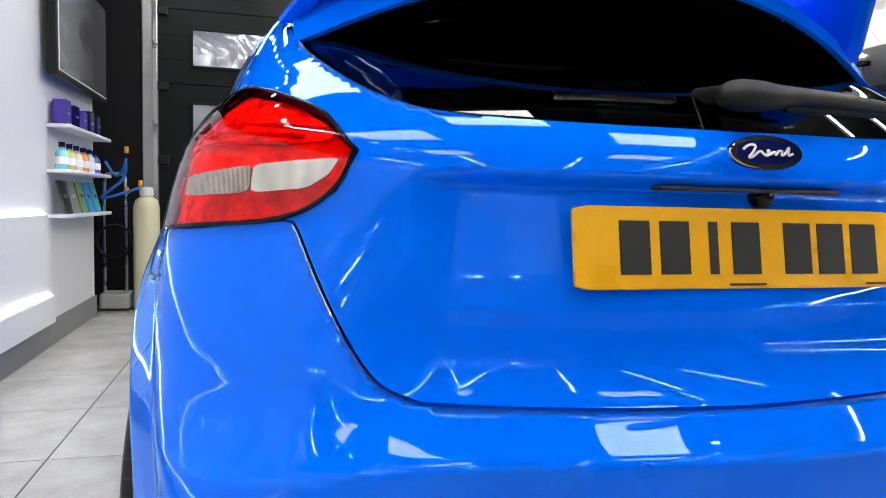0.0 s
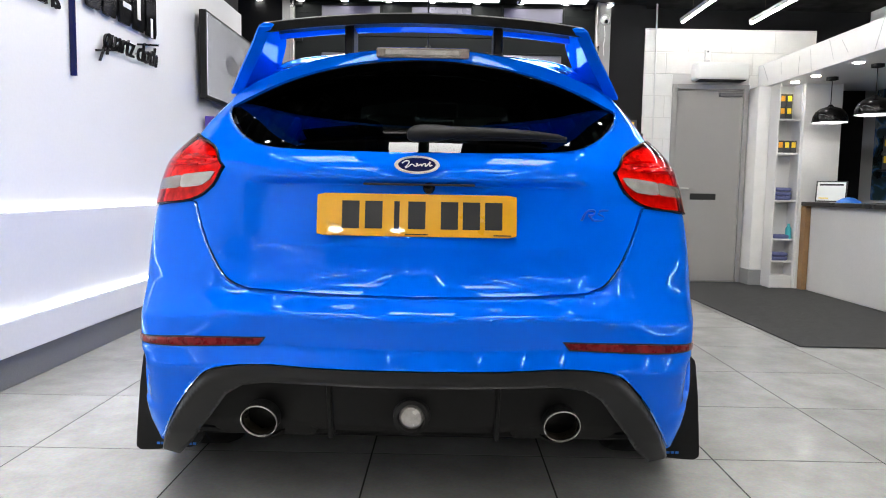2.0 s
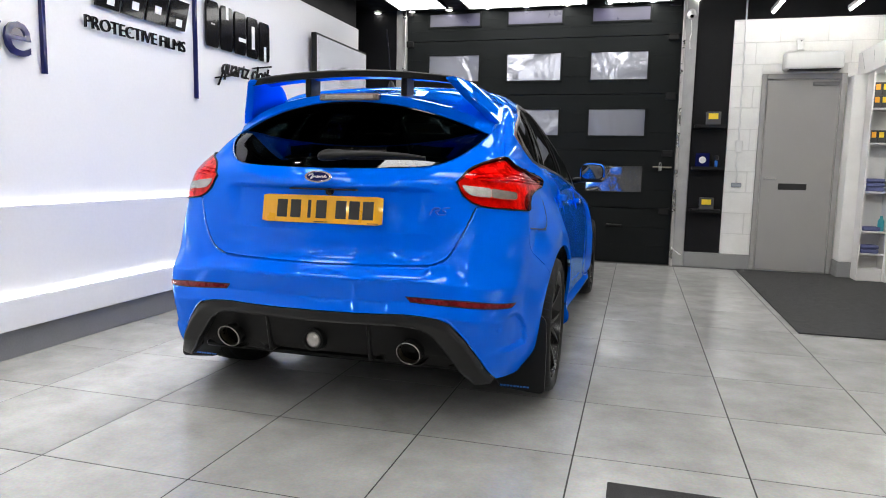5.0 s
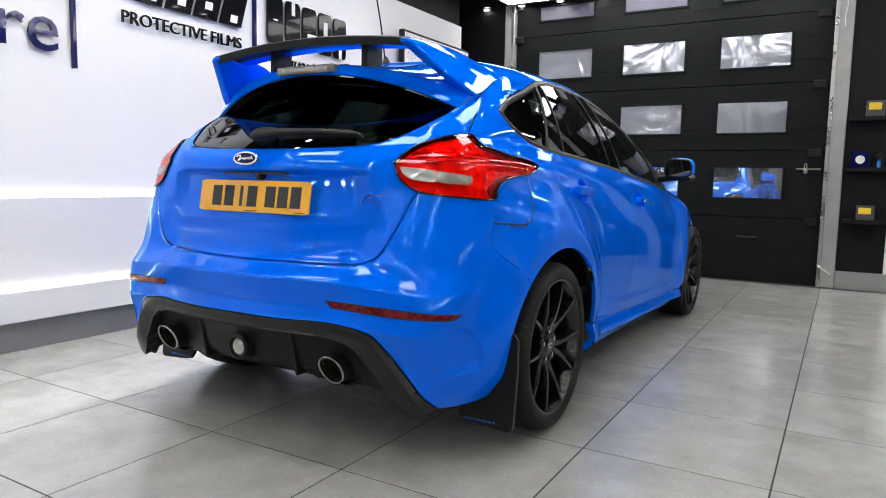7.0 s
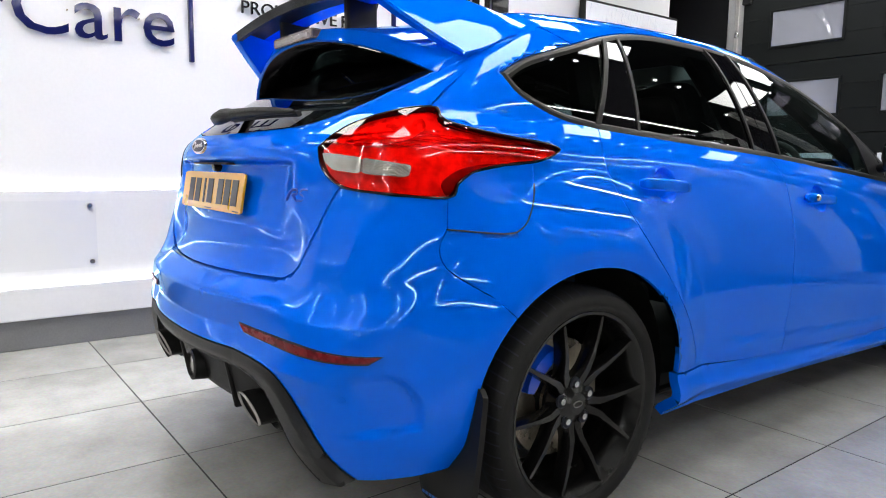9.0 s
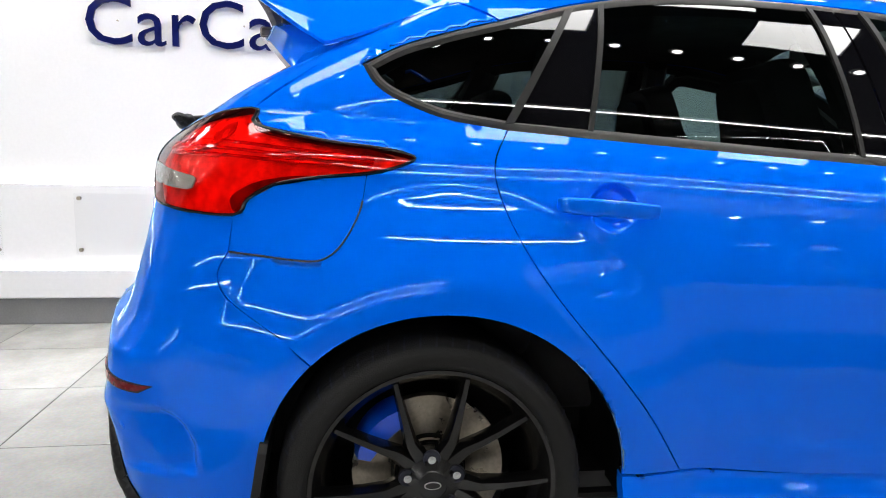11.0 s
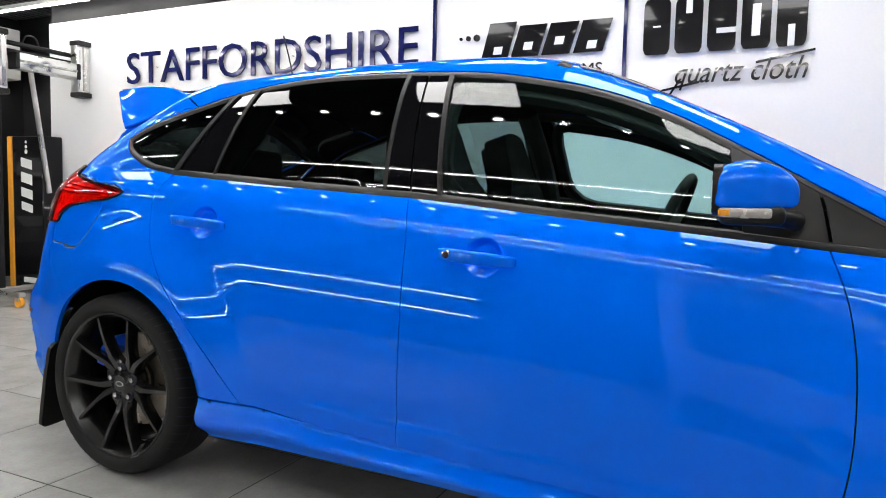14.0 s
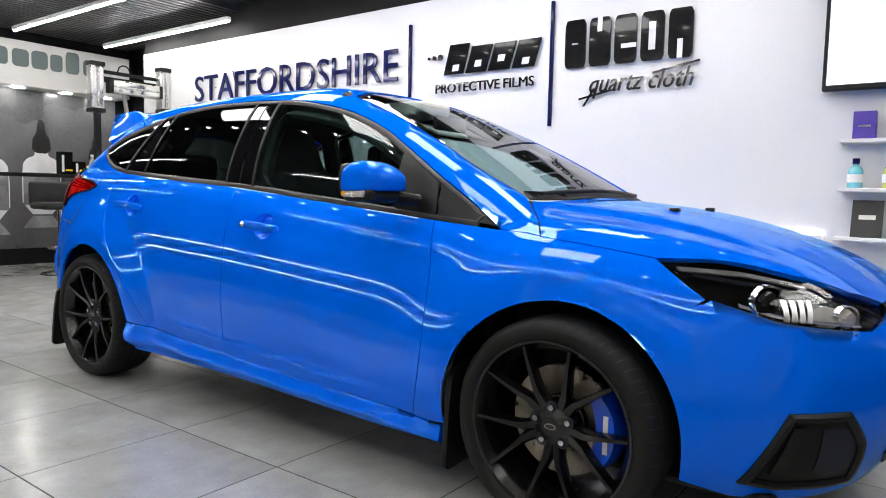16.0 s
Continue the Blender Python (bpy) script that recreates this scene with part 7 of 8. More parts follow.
# door mirrors
for sgn in (False, True):
    f = -1 if sgn else 1
    rows = []
    for y, top, out, inn, low in ((2.787, 1.052, 0.955, 0.815, 0.992), (2.790, 1.064, 0.965, 0.806, 0.987), (2.802, 1.074, 0.972, 0.801, 0.984), (2.825, 1.083, 0.975, 0.800, 0.983), (2.855, 1.086, 0.973, 0.800, 0.983), (2.885, 1.081, 0.965, 0.800, 0.983), (2.912, 1.070, 0.953, 0.801, 0.984), (2.932, 1.056, 0.937, 0.803, 0.986), (2.944, 1.042, 0.918, 0.808, 0.990), (2.949, 1.028, 0.90, 0.816, 0.997)):
        ring = []
        for k in range(28):
            a = 2 * math.pi * k / 28
            u, v = math.cos(a), math.sin(a)
            e = 0.55 if v > 0 else 0.3
            ring.append((f * ((out + inn) / 2 + (out - inn) / 2 * math.copysign(abs(u) ** e, u)), y, (low + 0.016) + ((top - low - 0.016) if v > 0 else 0.016) * math.copysign(abs(v) ** e, v)))
        rows.append(ring)
    bm = lofted(rows)
    cap = part("door_mirror", bm, PAINT, car, "blue mirror cap over a black base", smooth="all")
    bm = box(0.802, 0.964, 2.796, 2.925, 0.948, 0.992, 0.018, segments=3)
    for v in bm.verts:
        v.co.x *= f
    part("mirror_base", bm, TRIM, cap, smooth=True)
    part("mirror_arm", hose([(f * 0.83, 2.89, 0.965), (f * 0.79, 2.925, 0.962), (f * 0.745, 2.95, 0.955)], 0.022, 10, 1), TRIM, cap, smooth=True)
    for nm, grow, y0, y1, mat in (("mirror_bezel", -0.004, 2.784, 2.802, TRIM), ("mirror_glass", -0.012, 2.7825, 2.786, MIRROR)):
        face = rounded([(0.802 - grow, 0.962 - grow), (0.966 + grow, 0.962 - grow), (0.972 + grow, 1.03), (0.958 + grow, 1.080 + grow), (0.83 - grow, 1.083 + grow), (0.804 - grow, 1.06)], 3, 0.18)
        bm = slab(face, Matrix(((1, 0, 0, 0), (0, 0, 1, y0), (0, 1, 0, 0), (0, 0, 0, 1))), y1 - y0)
        for v in bm.verts:
            v.co.x *= f
        part(nm, bm, mat, cap)
    bm = box(0.90, 0.9705, 2.796, 2.90, 0.963, 0.986, 0.008, segments=2)
    for v in bm.verts:
        v.co.x *= f
    lens = part("indicator", bm, CLEAR_LENS, cap, "clear indicator lens", smooth=True)
    bm = box(0.94, 0.9715, 2.797, 2.822, 0.966, 0.983, 0.004)
    for v in bm.verts:
        v.co.x *= f
    part("indicator_bulb", bm, AMBER, lens)


# rear wing
def aerofoil(n, chord, thick):
    up = [(chord * (0.5 - 0.5 * math.cos(math.pi * i / n)), 0) for i in range(n + 1)]
    prof = lambda t: thick * 2.6 * (0.2969 * math.sqrt(t) - 0.126 * t - 0.3516 * t * t + 0.2843 * t ** 3 - 0.1015 * t ** 4)
    return [(s, prof(s / chord)) for s, _ in up] + [(s, -0.6 * prof(s / chord)) for s, _ in reversed(up[1:-1])]


build_rear_wiper()
foil = aerofoil(12, 0.165, 0.026)


def wing_rows(lo, hi):
    """The wing's cross sections between two shares of its chord, leading edge first."""
    rows = []
    for i in range(25):
        x = -0.468 + 0.936 * i / 24
        z, y = 1.437 - 0.14 * x * x, 0.455
        up = [(s, h) for s, h in foil[:13] if lo * 0.165 <= s <= hi * 0.165]
        low = [(s, h) for s, h in foil[13:] if lo * 0.165 <= s <= hi * 0.165]
        rows.append([(x, y + 0.165 - s, z - 0.10 * (0.165 - s) + h) for s, h in up + low])
    return rows


wing = part("rear_wing", lofted(wing_rows(0.36, 1.0)), TRIM, car, "black and blue wing plane between blue end plates", smooth=True)
blade = []
for i in range(25):
    x = -0.462 + 0.924 * i / 24
    zt = 1.440 - 0.155 * x * x
    blade.append([(x, 0.450, zt - 0.005), (x, 0.456, zt), (x, 0.475, zt + 0.002), (x, 0.50, zt - 0.004), (x, 0.478, zt - 0.027), (x, 0.460, zt - 0.029)])
part("wing_blade", lofted(blade), PLASTIC, wing, "black trailing edge of the wing", smooth=True)
part("wing_nose", lofted(wing_rows(0.0, 0.38)), PAINT, wing, smooth=True)
upper, under = [], []
for i in range(41):
    x = -0.60 + 1.2 * i / 40
    u = abs(x) / 0.60
    ze = 1.346 - 0.106 * u * u - 0.03 * u ** 6
    ye = 0.472 + 0.12 * u * u
    dz = 0.020 * u * u * (1 - u ** 8)
    zr = skin("top", [x * 0.985], [0.90])[0][0, 2]
    upper.append([(x, 0.93, zr + 0.002), (x, 0.80, zr * 0.55 + ze * 0.45 + 0.008), (x, 0.66, zr * 0.22 + ze * 0.78 + 0.008), (x, ye + 0.034, ze + 0.004), (x, ye + 0.017, ze - 0.002), (x, ye + 0.001 - 0.008 * u * u, ze - 0.032 - dz), (x, ye + 0.006 - 0.006 * u * u, ze - 0.037 - dz), (x, ye + 0.03, ze - 0.040 - dz * 0.8), (x, ye + 0.035, ze - 0.034), (x, 0.80, ze * 0.45 + zr * 0.55 - 0.01)])
    under.append([(x, ye + 0.007, ze - 0.035 - dz), (x, ye + 0.005, ze - 0.041 - dz), (x, ye + 0.034, ze - 0.056 - dz * 0.5), (x, 0.60 + 0.08 * u, ze - 0.062), (x, 0.68 + 0.08 * u, ze * 0.85 + zr * 0.15 - 0.060), (x, 0.84, ze * 0.5 + zr * 0.5 - 0.05), (x, 0.93, zr - 0.03), (x, 0.92, zr - 0.02)])
part("spoiler_lip", lofted(upper), PAINT, wing, smooth=True)
part("spoiler_underside", lofted(under), PIANO_BLACK, wing, smooth=True)
for f in (-1, 1):
    outer = curve([(0.446, 1.39), (0.458, 1.406), (0.56, 1.412), (0.70, 1.408), (0.82, 1.380), (0.93, 1.338)], 5) + curve([(0.90, 1.315), (0.82, 1.285), (0.72, 1.245), (0.655, 1.226)], 4) + [(0.60, 1.262), (0.52, 1.325)]
    lean = lambda y, z: 0.462 + (1.40 - z) * 0.78 + max(0, y - 0.5) * 0.13
    end = lofted([[(f * (lean(y, z) - 0.030), y, z) for y, z in inset(outer, 0.004)], [(f * (lean(y, z) - 0.016), y, z) for y, z in outer], [(f * (lean(y, z) + 0.004), y, z) for y, z in outer], [(f * (lean(y, z) + 0.012), y, z) for y, z in inset(outer, 0.007)]])
    part("end_plate", end, PAINT, wing, smooth=True)
    bm = box(f * 0.225 - 0.014, f * 0.225 + 0.014, 0.53, 0.63, 1.325, 1.43, 0.005)
    part("wing_support", bm, TRIM, wing)
brake = part("brake_light", box(-0.137, 0.137, 0.462, 0.50, 1.313, 1.343, 0.006, segments=2), RIBBED_SMOKY, wing, "clear high brake light in the spoiler lip")
part("brake_lens", box(-0.110, 0.110, 0.4595, 0.48, 1.319, 1.336, 0.003), RIBBED, brake)
part("roof_aerial", hose([(0, 0.985, 1.40), (0, 0.975, 1.47), (0, 0.95, 1.58), (0, 0.915, 1.69)], 0.0032, 8, 1), TRIM, car, smooth=True)
part("aerial_base", lathe([(0.0, 0.045), (0.008, 0.04), (0.02, 0.012), (0.026, 0.0)], (0, 0.99, 1.415), (0, -0.1, 1), 16), TRIM, car, smooth=True)


# wheels
def spoke_mesh():
    bms = bmesh.new()
    for s in (-1, 1):
        secs = []
        for r, ang, w, x in ((0.040, 14, 0.022, -0.031), (0.075, 10.8, 0.0190, -0.024), (0.100, 10.4, 0.0160, -0.017), (0.1404, 14.4, 0.0122, -0.007), (0.175, 16.3, 0.0102, -0.002), (0.2075, 17.4, 0.0090, 0.001), (0.240, 18.3, 0.0078, 0.003)):
            a = radians(s * ang)
            c, t = np.array((0, math.sin(a), math.cos(a))) * r, np.array((0, math.cos(a), -math.sin(a)))
            secs.append([tuple(c + t * w * k + np.array((x + d, 0, 0))) for k, d in ((-0.55, 0), (0.55, 0), (1, -0.014), (0.8, -0.04), (-0.8, -0.04), (-1, -0.014))])
        rows = [[bms.verts.new(p) for p in q] for q in secs]
        for r0, r1 in zip(rows, rows[1:]):
            for i in range(6):
                j = (i + 1) % 6
                bms.faces.new((r0[i], r0[j], r1[j], r1[i]))
        bms.faces.new(rows[0][::-1])
        bms.faces.new(rows[-1])
    return bms


def finish(name, bm, mat, smooth=True):
    me = bpy.data.meshes.new(name)
    bmesh.ops.recalc_face_normals(bm, faces=bm.faces)
    bm.to_mesh(me)
    bm.free()
    me.materials.append(mat)
    if smooth:
        me.polygons.foreach_set("use_smooth", [True] * len(me.polygons))
        me.set_sharp_from_angle(angle=radians(35))
    return me


X = (1, 0, 0)
R_T = 0.317
rim_mesh = finish("wheel", lathe([(0.236, -0.010), (0.243, 0.002), (0.246, 0.007), (0.2545, 0.009), (0.2565, 0.001), (0.251, -0.012), (0.235, -0.03), (0.220, -0.10), (0.220, -0.19), (0.248, -0.205), (0.244, -0.21), (0.211, -0.195), (0.211, -0.10), (0.222, -0.035), (0.231, -0.018)], (0, 0, 0), X, 72, closed=True), RIM_BLACK)
tyre_mesh = finish("tyre", lathe([(0.252, 0.002), (0.259, 0.012), (0.272, 0.0175), (0.287, 0.018), (0.300, 0.012), (0.3085, 0.0), (0.3145, -0.02), (0.3165, -0.05), (R_T, -0.10), (0.3165, -0.15), (0.3145, -0.18), (0.305, -0.205), (0.285, -0.217), (0.250, -0.205)], (0, 0, 0), X, 96, closed=True), RUBBER)
groove_bm = bmesh.new()
for xg in (-0.055, -0.10, -0.145):
    lathe([(R_T + 0.0006, xg - 0.004), (R_T + 0.0006, xg + 0.004)], (0, 0, 0), X, 64, groove_bm)
groove_mesh = finish("tread_groove", groove_bm, GAP_DARK)
sipe_bm = bmesh.new()
for k in range(60):
    a = 2 * math.pi * k / 60
    pts = []
    for r, x in ((0.3025, 0.0117), (0.3095, 0.0), (0.3152, -0.018), (0.3172, -0.045)):
        for w in (-0.0022, 0.0022):
            pts.append(sipe_bm.verts.new((x, (r + 0.0012) * math.sin(a + w / r + (0.0 - x) * 0.5), (r + 0.0012) * math.cos(a + w / r + (0.0 - x) * 0.5))))
    for i in range(0, 6, 2):
        sipe_bm.faces.new((pts[i], pts[i + 1], pts[i + 3], pts[i + 2]))
sipe_mesh = finish("tread_pattern", sipe_bm, GAP_DARK, False)
spoke = finish("forked_spoke", spoke_mesh(), RIM_BLACK)
hub_mesh = finish("hub", lathe([(0.0, -0.016), (0.029, -0.016), (0.034, -0.02), (0.056, -0.028), (0.066, -0.036), (0.068, -0.08), (0.0, -0.08)], (0, 0, 0), X, 40), RIM_BLACK)
cap_mesh = finish("centre_cap", slab([(0.018 * math.cos(a * math.pi / 12), 0.0085 * math.sin(a * math.pi / 12)) for a in range(24)], face_x(-0.0165, 0, 0), 0.002), SILVER)
seat_mesh = finish("bolt_seat", lathe([(0.0, -0.002), (0.0155, -0.002), (0.018, 0.001), (0.0195, -0.004)], (-0.024, 0, 0.054), X, 20), GAP_DARK)
field_mesh = finish("cap_field", slab([(0.0155 * math.cos(a * math.pi / 12), 0.0065 * math.sin(a * math.pi / 12)) for a in range(24)], face_x(-0.0146, 0, 0), 0.0005), INK)
BOLT_STEEL = plain("bolt_steel", (0.55, 0.55, 0.55), 0.25, metal=1.0)
bolt_mesh = finish("wheel_bolt", lathe([(0.0, 0.004), (0.0085, 0.003), (0.0105, -0.012), (0.0135, -0.014)], (-0.022, 0, 0.054), X, 12), BOLT_STEEL)
disc_mesh = finish("brake_disc", lathe([(0.075, -0.075), (0.078, -0.098), (0.165, -0.098), (0.165, -0.122), (0.078, -0.122), (0.0, -0.11), (0.0, -0.075)], (0, 0, 0), X, 56), STEEL)
hat_mesh = finish("disc_hat", lathe([(0.0, -0.072), (0.07, -0.073), (0.082, -0.094)], (0, 0, 0), X, 40), RIM_BLACK)


def caliper_mesh(r0, r1, a0, a1):
    secs = []
    n = 9
    for i in range(n):
        a = radians(a0 + (a1 - a0) * i / (n - 1))
        pinch = 1 - 0.35 * abs(2 * i / (n - 1) - 1) ** 3
        rm, hw = (r0 + r1) / 2, (r1 - r0) / 2 * pinch
        c, s = math.cos(a), math.sin(a)
        secs.append([(x, r * c, r * s) for r, x in ((rm - hw, -0.07), (rm - hw * 0.7, -0.052), (rm + hw * 0.7, -0.048), (rm + hw, -0.07), (rm + hw, -0.13), (rm - hw, -0.13))])
    return finish("caliper", lofted(secs), CALIPER)


cal_front, cal_rear = caliper_mesh(0.115, 0.193, -38, 38), caliper_mesh(0.118, 0.178, 110, 162)

caliper_mark = finish("caliper_mark", slab([(0.148, -0.055), (0.162, -0.055), (0.162, 0.055), (0.148, 0.055)], face_x(-0.0485, 0, 0), 0.002), CARD_WHITE, False)


def wheel(y, flip, cal, turn):
    x = 0.862
    m = pose(-x if flip else x, y, R_T, 0, 0, 180 if flip else 0)
    w = part("wheel", rim_mesh, None, car, "satin black multi-spoke alloy wheel")
    w.matrix_basis = m
    for me in (tyre_mesh, groove_mesh, sipe_mesh, hub_mesh, cap_mesh, field_mesh, disc_mesh, hat_mesh):
        part(me.name, me, None, w)
    c = part("caliper", cal, None, w, "blue brake caliper")
    if cal is cal_front:
        part("caliper_mark", caliper_mark, None, c)
    if flip:
        c.matrix_basis = Matrix.Scale(-1, 4, (0, 1, 0))
    for k in range(5):
        part("forked_spoke", spoke, None, w).matrix_basis = pose(0, 0, 0, 72 * k + 36 + turn)
        part("wheel_bolt", bolt_mesh, None, w).matrix_basis = pose(0, 0, 0, 72 * k + turn)
        part("bolt_seat", seat_mesh, None, w).matrix_basis = pose(0, 0, 0, 72 * k + turn)


for y, cal, turn in ((AXLE_R, cal_rear, 2), (AXLE_F, cal_front, 3)):
    for flip in (False, True):
        wheel(y, flip, cal, turn)

# arch liners, mud flaps, underside
def nose_x(y, z):
    """How far out the car reaches at a place in side view, its rounded nose included."""
    xs = np.linspace(0.3, 1.0, 141)
    inside = body(xs, xs * 0 + y, xs * 0 + z) < 0
    return float(xs[inside].max()) if inside.any() else 0.3


for yc in (ARCH_R, AXLE_F):
    for f in (-1, 1):
        bm = bmesh.new()
        rows = []
        for x, r in ((0.50, 0.41), (0.72, 0.41), (0.80, 0.40)):
            ring = []
            for a in range(-10, 191, 10):
                y, z = yc + r * math.cos(radians(a)), HUB_Z + r * math.sin(radians(a))
                ring.append(bm.verts.new((f * min(x, side_x(y, z) - 0.03, nose_x(y, z) - 0.03), y, z)))
            rows.append(ring)
        for r0, r1 in zip(rows, rows[1:]):
            for i in range(len(r0) - 1):
                bm.faces.new((r0[i], r0[i + 1], r1[i + 1], r1[i]))
        bm.faces.new([v for v in rows[0]])
        part("arch_liner", bm, PLASTIC, car, smooth=True)
        out = [(0.0, 0.115), (0.19, 0.10), (0.208, 0.112), (0.208, 0.17), (0.206, 0.30), (0.198, 0.42), (0.05, 0.46), (0.0, 0.38)]
        yb, lean_back = (yc - 0.362, -9) if yc == ARCH_R else (yc - 0.345, -2)
        hang = Matrix.Translation((0, yb, 0.46)) @ pose(0, 0, 0, lean_back) @ Matrix.Translation((0, -yb, -0.46))
        flap_bm = slab([(x + 0.668, z) for x, z in rounded(out, 2, 0.12)], Matrix(((f, 0, 0, 0), (0, 0, -1, yb + 0.010), (0, 1, 0, 0), (0, 0, 0, 1))), 0.017, 0.0)
        bmesh.ops.transform(flap_bm, matrix=hang, verts=flap_bm.verts)
        mf = part("mud_flap", flap_bm, TRIM, car, "black mud flap with faint blue print")
        if yc == ARCH_R:
            for k in range(9):
                xa = 0.69 + 0.014 * k
                b = slab([(xa, 0.119), (xa + 0.010, 0.119), (xa + 0.010, 0.126), (xa, 0.126)], hang @ Matrix(((f, 0, 0, 0), (0, 0, -1, yb - 0.0072), (0, 1, 0, 0), (0, 0, 0, 1))), 0.001)
                part("print_bar", b, BLUE_HOSE, mf)
part("underbody", box(-0.70, 0.70, 0.42, 4.1, 0.185, 0.215, 0.01), PLASTIC, car)
part("rear_silencer", box(-0.45, 0.45, 0.33, 0.62, 0.235, 0.36, 0.04, segments=3), TRIM, car, smooth=True)
part("engine_bay", box(-0.60, 0.60, 3.35, 4.05, 0.22, 0.70, 0.02), CABIN, car)

# cabin
part("headliner", skin_mesh("headliner", "top", whole(inset_half(roof_half)), off=-0.017, depth=0.0, grid=0.035, gap=0.0), CABIN, car, "black roof lining")
for sgn in (False, True):
    f = -1 if sgn else 1
    card = [(y, z + 0.002) for y, z in BELT[:8]] + [(2.98, 0.35), (1.45, 0.35), (1.2, 0.60)]
    part("door_card", skin_mesh("door_card", "side", card, off=-0.032, depth=0.02, grid=0.05, flip=sgn, gap=0.0), CABIN, car)
    part("quarter_lining", skin_mesh("quarter_lining", "side", quarter, off=-0.018, depth=0.0, grid=0.03, flip=sgn, gap=0.006), CABIN, car)
    inner = rounded([(2.03, 0.962), (2.45, 0.925), (2.86, 0.885), (2.87, 1.10), (2.66, 1.215), (2.46, 1.292), (2.29, 1.335), (1.975, 1.382)], 2, 0.2)
    part("window_frame", band_mesh("window_frame", "side", inner, 0.045, -0.025, 0.012, sgn), CABIN, car, smooth=True)
    bm = hose([(f * 0.65, 1.99, 0.92), (f * 0.59, 1.95, 1.15), (f * 0.45, 1.91, 1.365)], 0.045, 8, 1)
    part("inner_pillar", bm, CABIN, car, smooth=True)
    bm = hose([(f * 0.66, 1.13, 0.95), (f * 0.60, 1.16, 1.12), (f * 0.48, 1.24, 1.33)], 0.055, 8, 1)
    part("inner_pillar", bm, CABIN, car, smooth=True)
    bm = hose([(f * 0.62, 3.15, 0.90), (f * 0.56, 2.9, 1.06), (f * 0.49, 2.55, 1.25), (f * 0.44, 2.30, 1.38)], 0.035, 8, 1)
    part("inner_pillar", bm, CABIN, car, smooth=True)


def seat(x, y):
    s = part("seat", box(x - 0.26, x + 0.26, y - 0.02, y + 0.50, 0.36, 0.56, 0.07, segments=3), SEAT, car, "black sports seat with integral headrest", smooth=True)
    out = [(-0.26, 0.0), (0.26, 0.0), (0.285, 0.30), (0.26, 0.52), (0.15, 0.60), (0.135, 0.76), (0.09, 0.81), (-0.09, 0.81), (-0.135, 0.76), (-0.15, 0.60), (-0.26, 0.52), (-0.285, 0.30)]
    m = Matrix.Translation((x, y + 0.09, 0.50)) @ pose(0, 0, 0, 90 + 17) 
    part("backrest", slab(rounded(out, 2), m, 0.13, 0.03), SEAT, s, smooth=True)


seat(0.37, 2.02)
seat(-0.37, 2.02)
part("rear_bench", box(-0.60, 0.60, 1.12, 1.55, 0.36, 0.56, 0.06, segments=3), SEAT, car, smooth=True)
part("bench_back", box(-0.60, 0.60, 1.02, 1.16, 0.50, 1.03, 0.05, segments=3), SEAT, car, smooth=True)
for x in (-0.36, 0.36):
    part("headrest", box(x - 0.12, x + 0.12, 1.03, 1.12, 1.02, 1.16, 0.035, segments=3), SEAT, car, smooth=True)
part("parcel_shelf", box(-0.56, 0.56, 0.40, 1.03, 0.955, 0.975, 0.006), CABIN, car)
part("cabin_floor", box(-0.70, 0.70, 0.9, 3.3, 0.22, 0.26), CABIN, car)
dash_secs = []
for i in range(13):
    x = -0.66 + 1.32 * i / 12
    hood_ = 0.05 * math.exp(-((x - 0.36) / 0.17) ** 2)
    dash_secs.append([(x, 3.24, 0.87), (x, 3.05, 0.94), (x, 2.86, 0.945 + hood_), (x, 2.78, 0.91 + hood_), (x, 2.80, 0.72), (x, 2.92, 0.52), (x, 3.2, 0.5)])
part("dashboard", lofted(dash_secs), CABIN, car, smooth=True)
wheel_c, wheel_n = Vector((0.37, 2.62, 0.90)), Vector((0, -0.92, 0.39))
q = wheel_n.to_track_quat("Z", "Y").to_matrix()
ring_pts = [wheel_c + q @ Vector((0.178 * math.cos(a * math.pi / 16), 0.178 * math.sin(a * math.pi / 16), 0)) for a in range(33)]
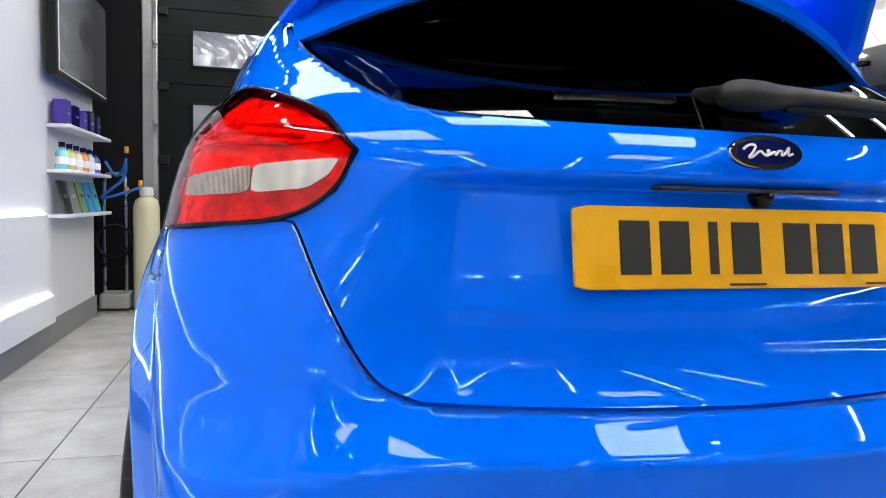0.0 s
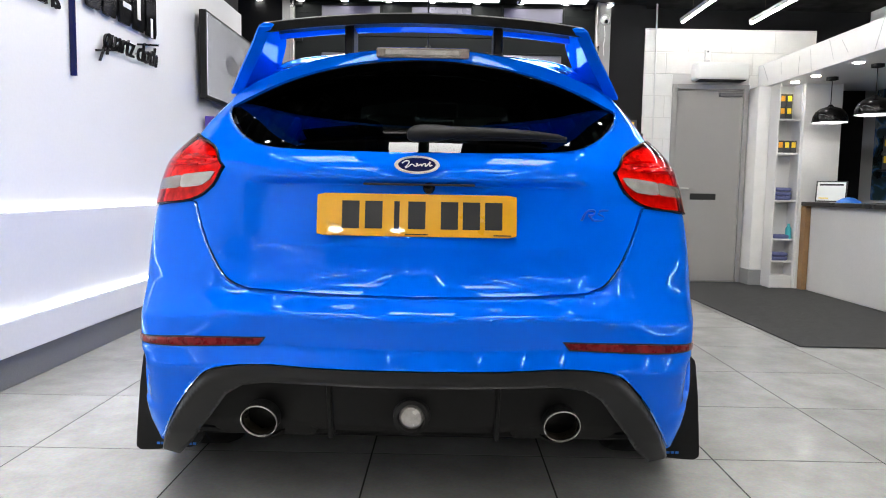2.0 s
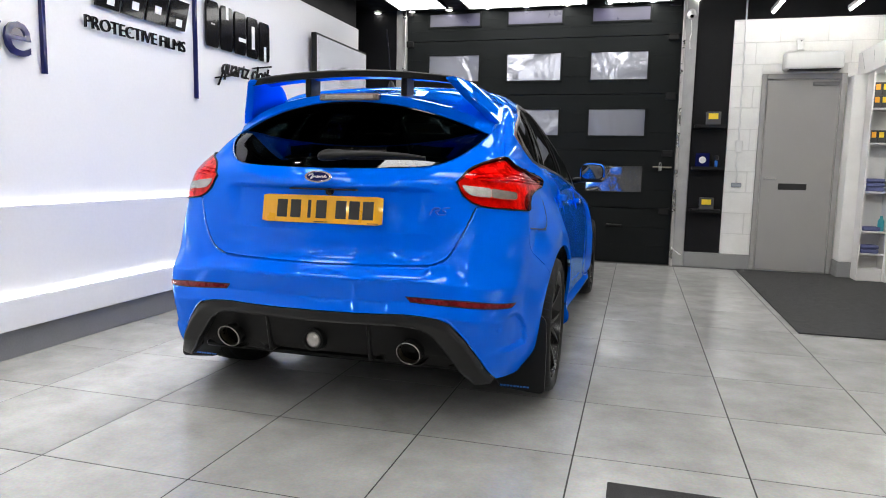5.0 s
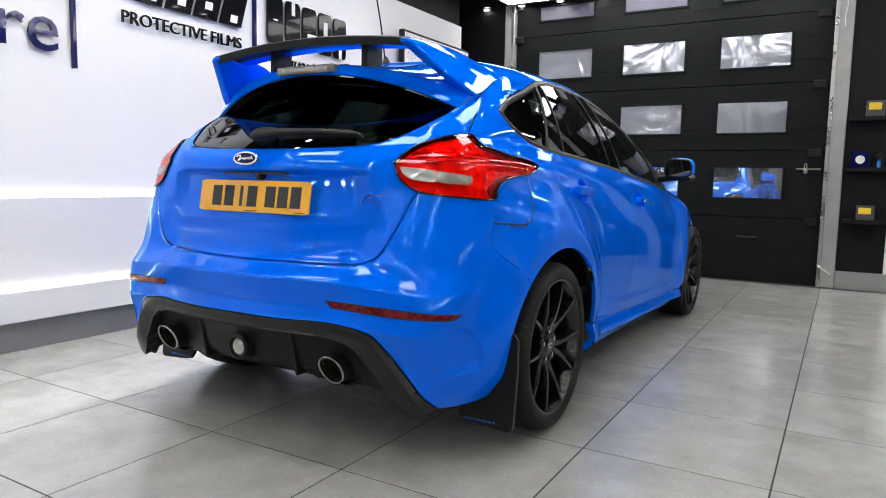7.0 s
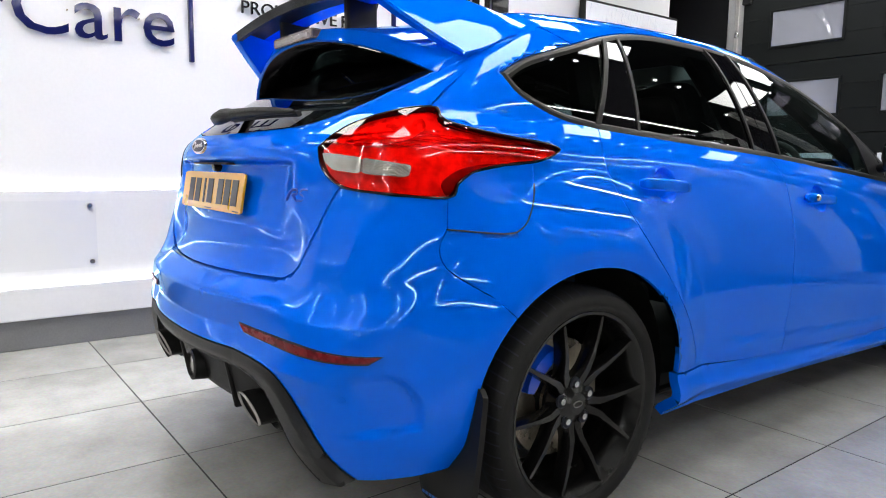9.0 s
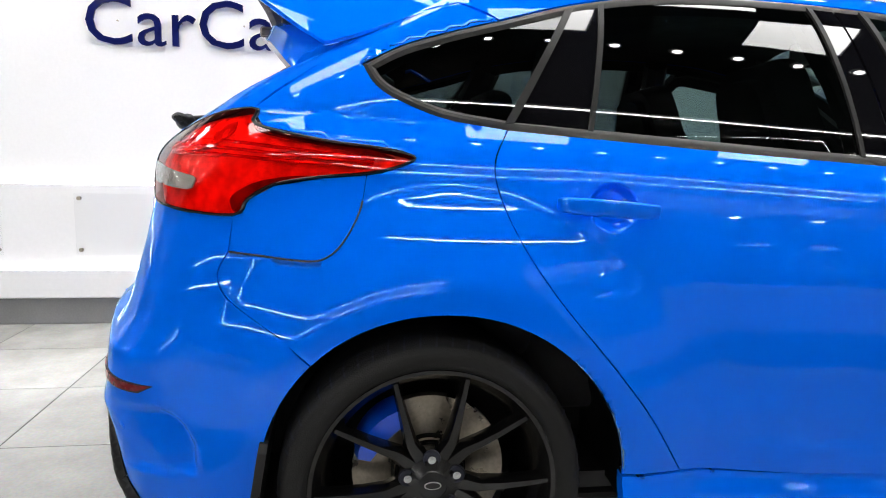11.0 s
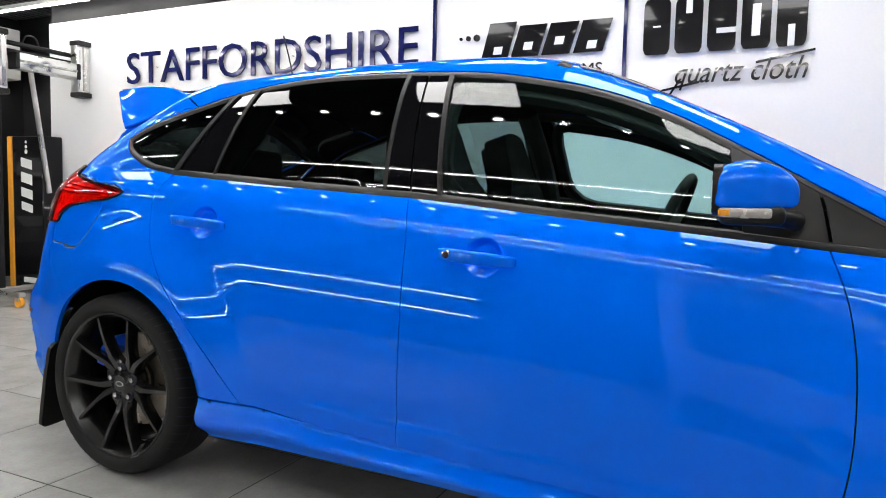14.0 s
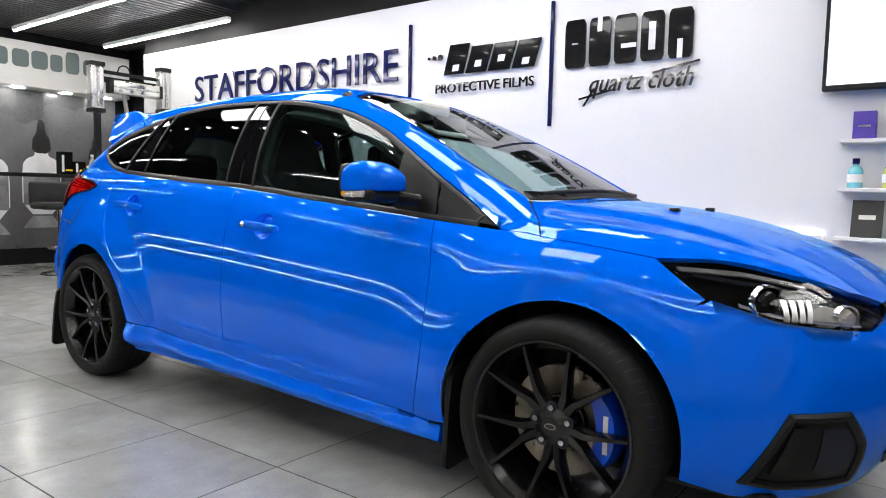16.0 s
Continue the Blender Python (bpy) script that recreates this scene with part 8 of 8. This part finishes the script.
sw = part("steering_wheel", hose(ring_pts, 0.015, 10, 0), CABIN, car, smooth=True)
part("wheel_boss", lathe([(0.0, 0.02), (0.06, 0.015), (0.075, -0.03)], wheel_c, wheel_n, 20), CABIN, sw, smooth=True)
for a in (0, 180, 270):
    part("wheel_spoke", tube(wheel_c, wheel_c + q @ Vector((0.175 * math.cos(radians(a)), 0.175 * math.sin(radians(a)), 0)), 0.016, n=8), CABIN, sw)
part("inner_mirror", box(-0.12, 0.12, 2.52, 2.55, 1.27, 1.335, 0.015, segments=2), CABIN, car, smooth=True)
console = box(-0.10, 0.13, 2.232, 2.47, 1.322, 1.405, 0.014, segments=3)
for v in console.verts:
    v.co.z += 0.03 * (v.co.y - 2.232) / 0.24 * (v.co.z < 1.36)
    v.co.x *= 1 - 0.9 * max(v.co.y - 2.36, 0)
console = part("roof_console", console, CARD_WHITE, car, "pale overhead lamp console", smooth=True)
for x in (-0.05, 0.08):
    part("console_slot", box(x - 0.03, x + 0.03, 2.255, 2.272, 1.318, 1.33, 0.002), GAP_DARK, console)
for f in (-1, 1):
    visor = box(f * 0.24 - 0.13, f * 0.24 + 0.13, 2.245, 2.385, -0.009, 0.009, 0.008, segments=2)
    for v in visor.verts:
        v.co.z += 1.325 - 0.36 * (v.co.y - 2.25)
    visor = part("sun_visor", visor, VISOR, car, "pale grey sun visor", smooth=True)
    if f < 0:
        note = box(-0.30, -0.20, 2.30, 2.345, -0.0105, -0.0098)
        for v in note.verts:
            v.co.z += 1.325 - 0.36 * (v.co.y - 2.25)
        part("visor_label", note, CARD_YELLOW, visor, "pale yellow printed label")

# ---- floor tiles, each laid by itself ----
tile_bm = box(-0.2972, 0.2972, -0.2972, 0.2972, -0.010, 0.0, 0.0005)
tile_me = finish("tile", tile_bm, TILE, False)
for i in range(-6, 7):
    for j in range(-10, 9):
        x, y = 1.03 + 0.6 * (i + 0.5), 0.755 + 0.6 * (j + 0.5)
        if -2.8 < x < 4.6 and -5.1 < y < 5.8:
            t = part("tile", tile_me, None, floor)
            t.location = (x, y, 0)
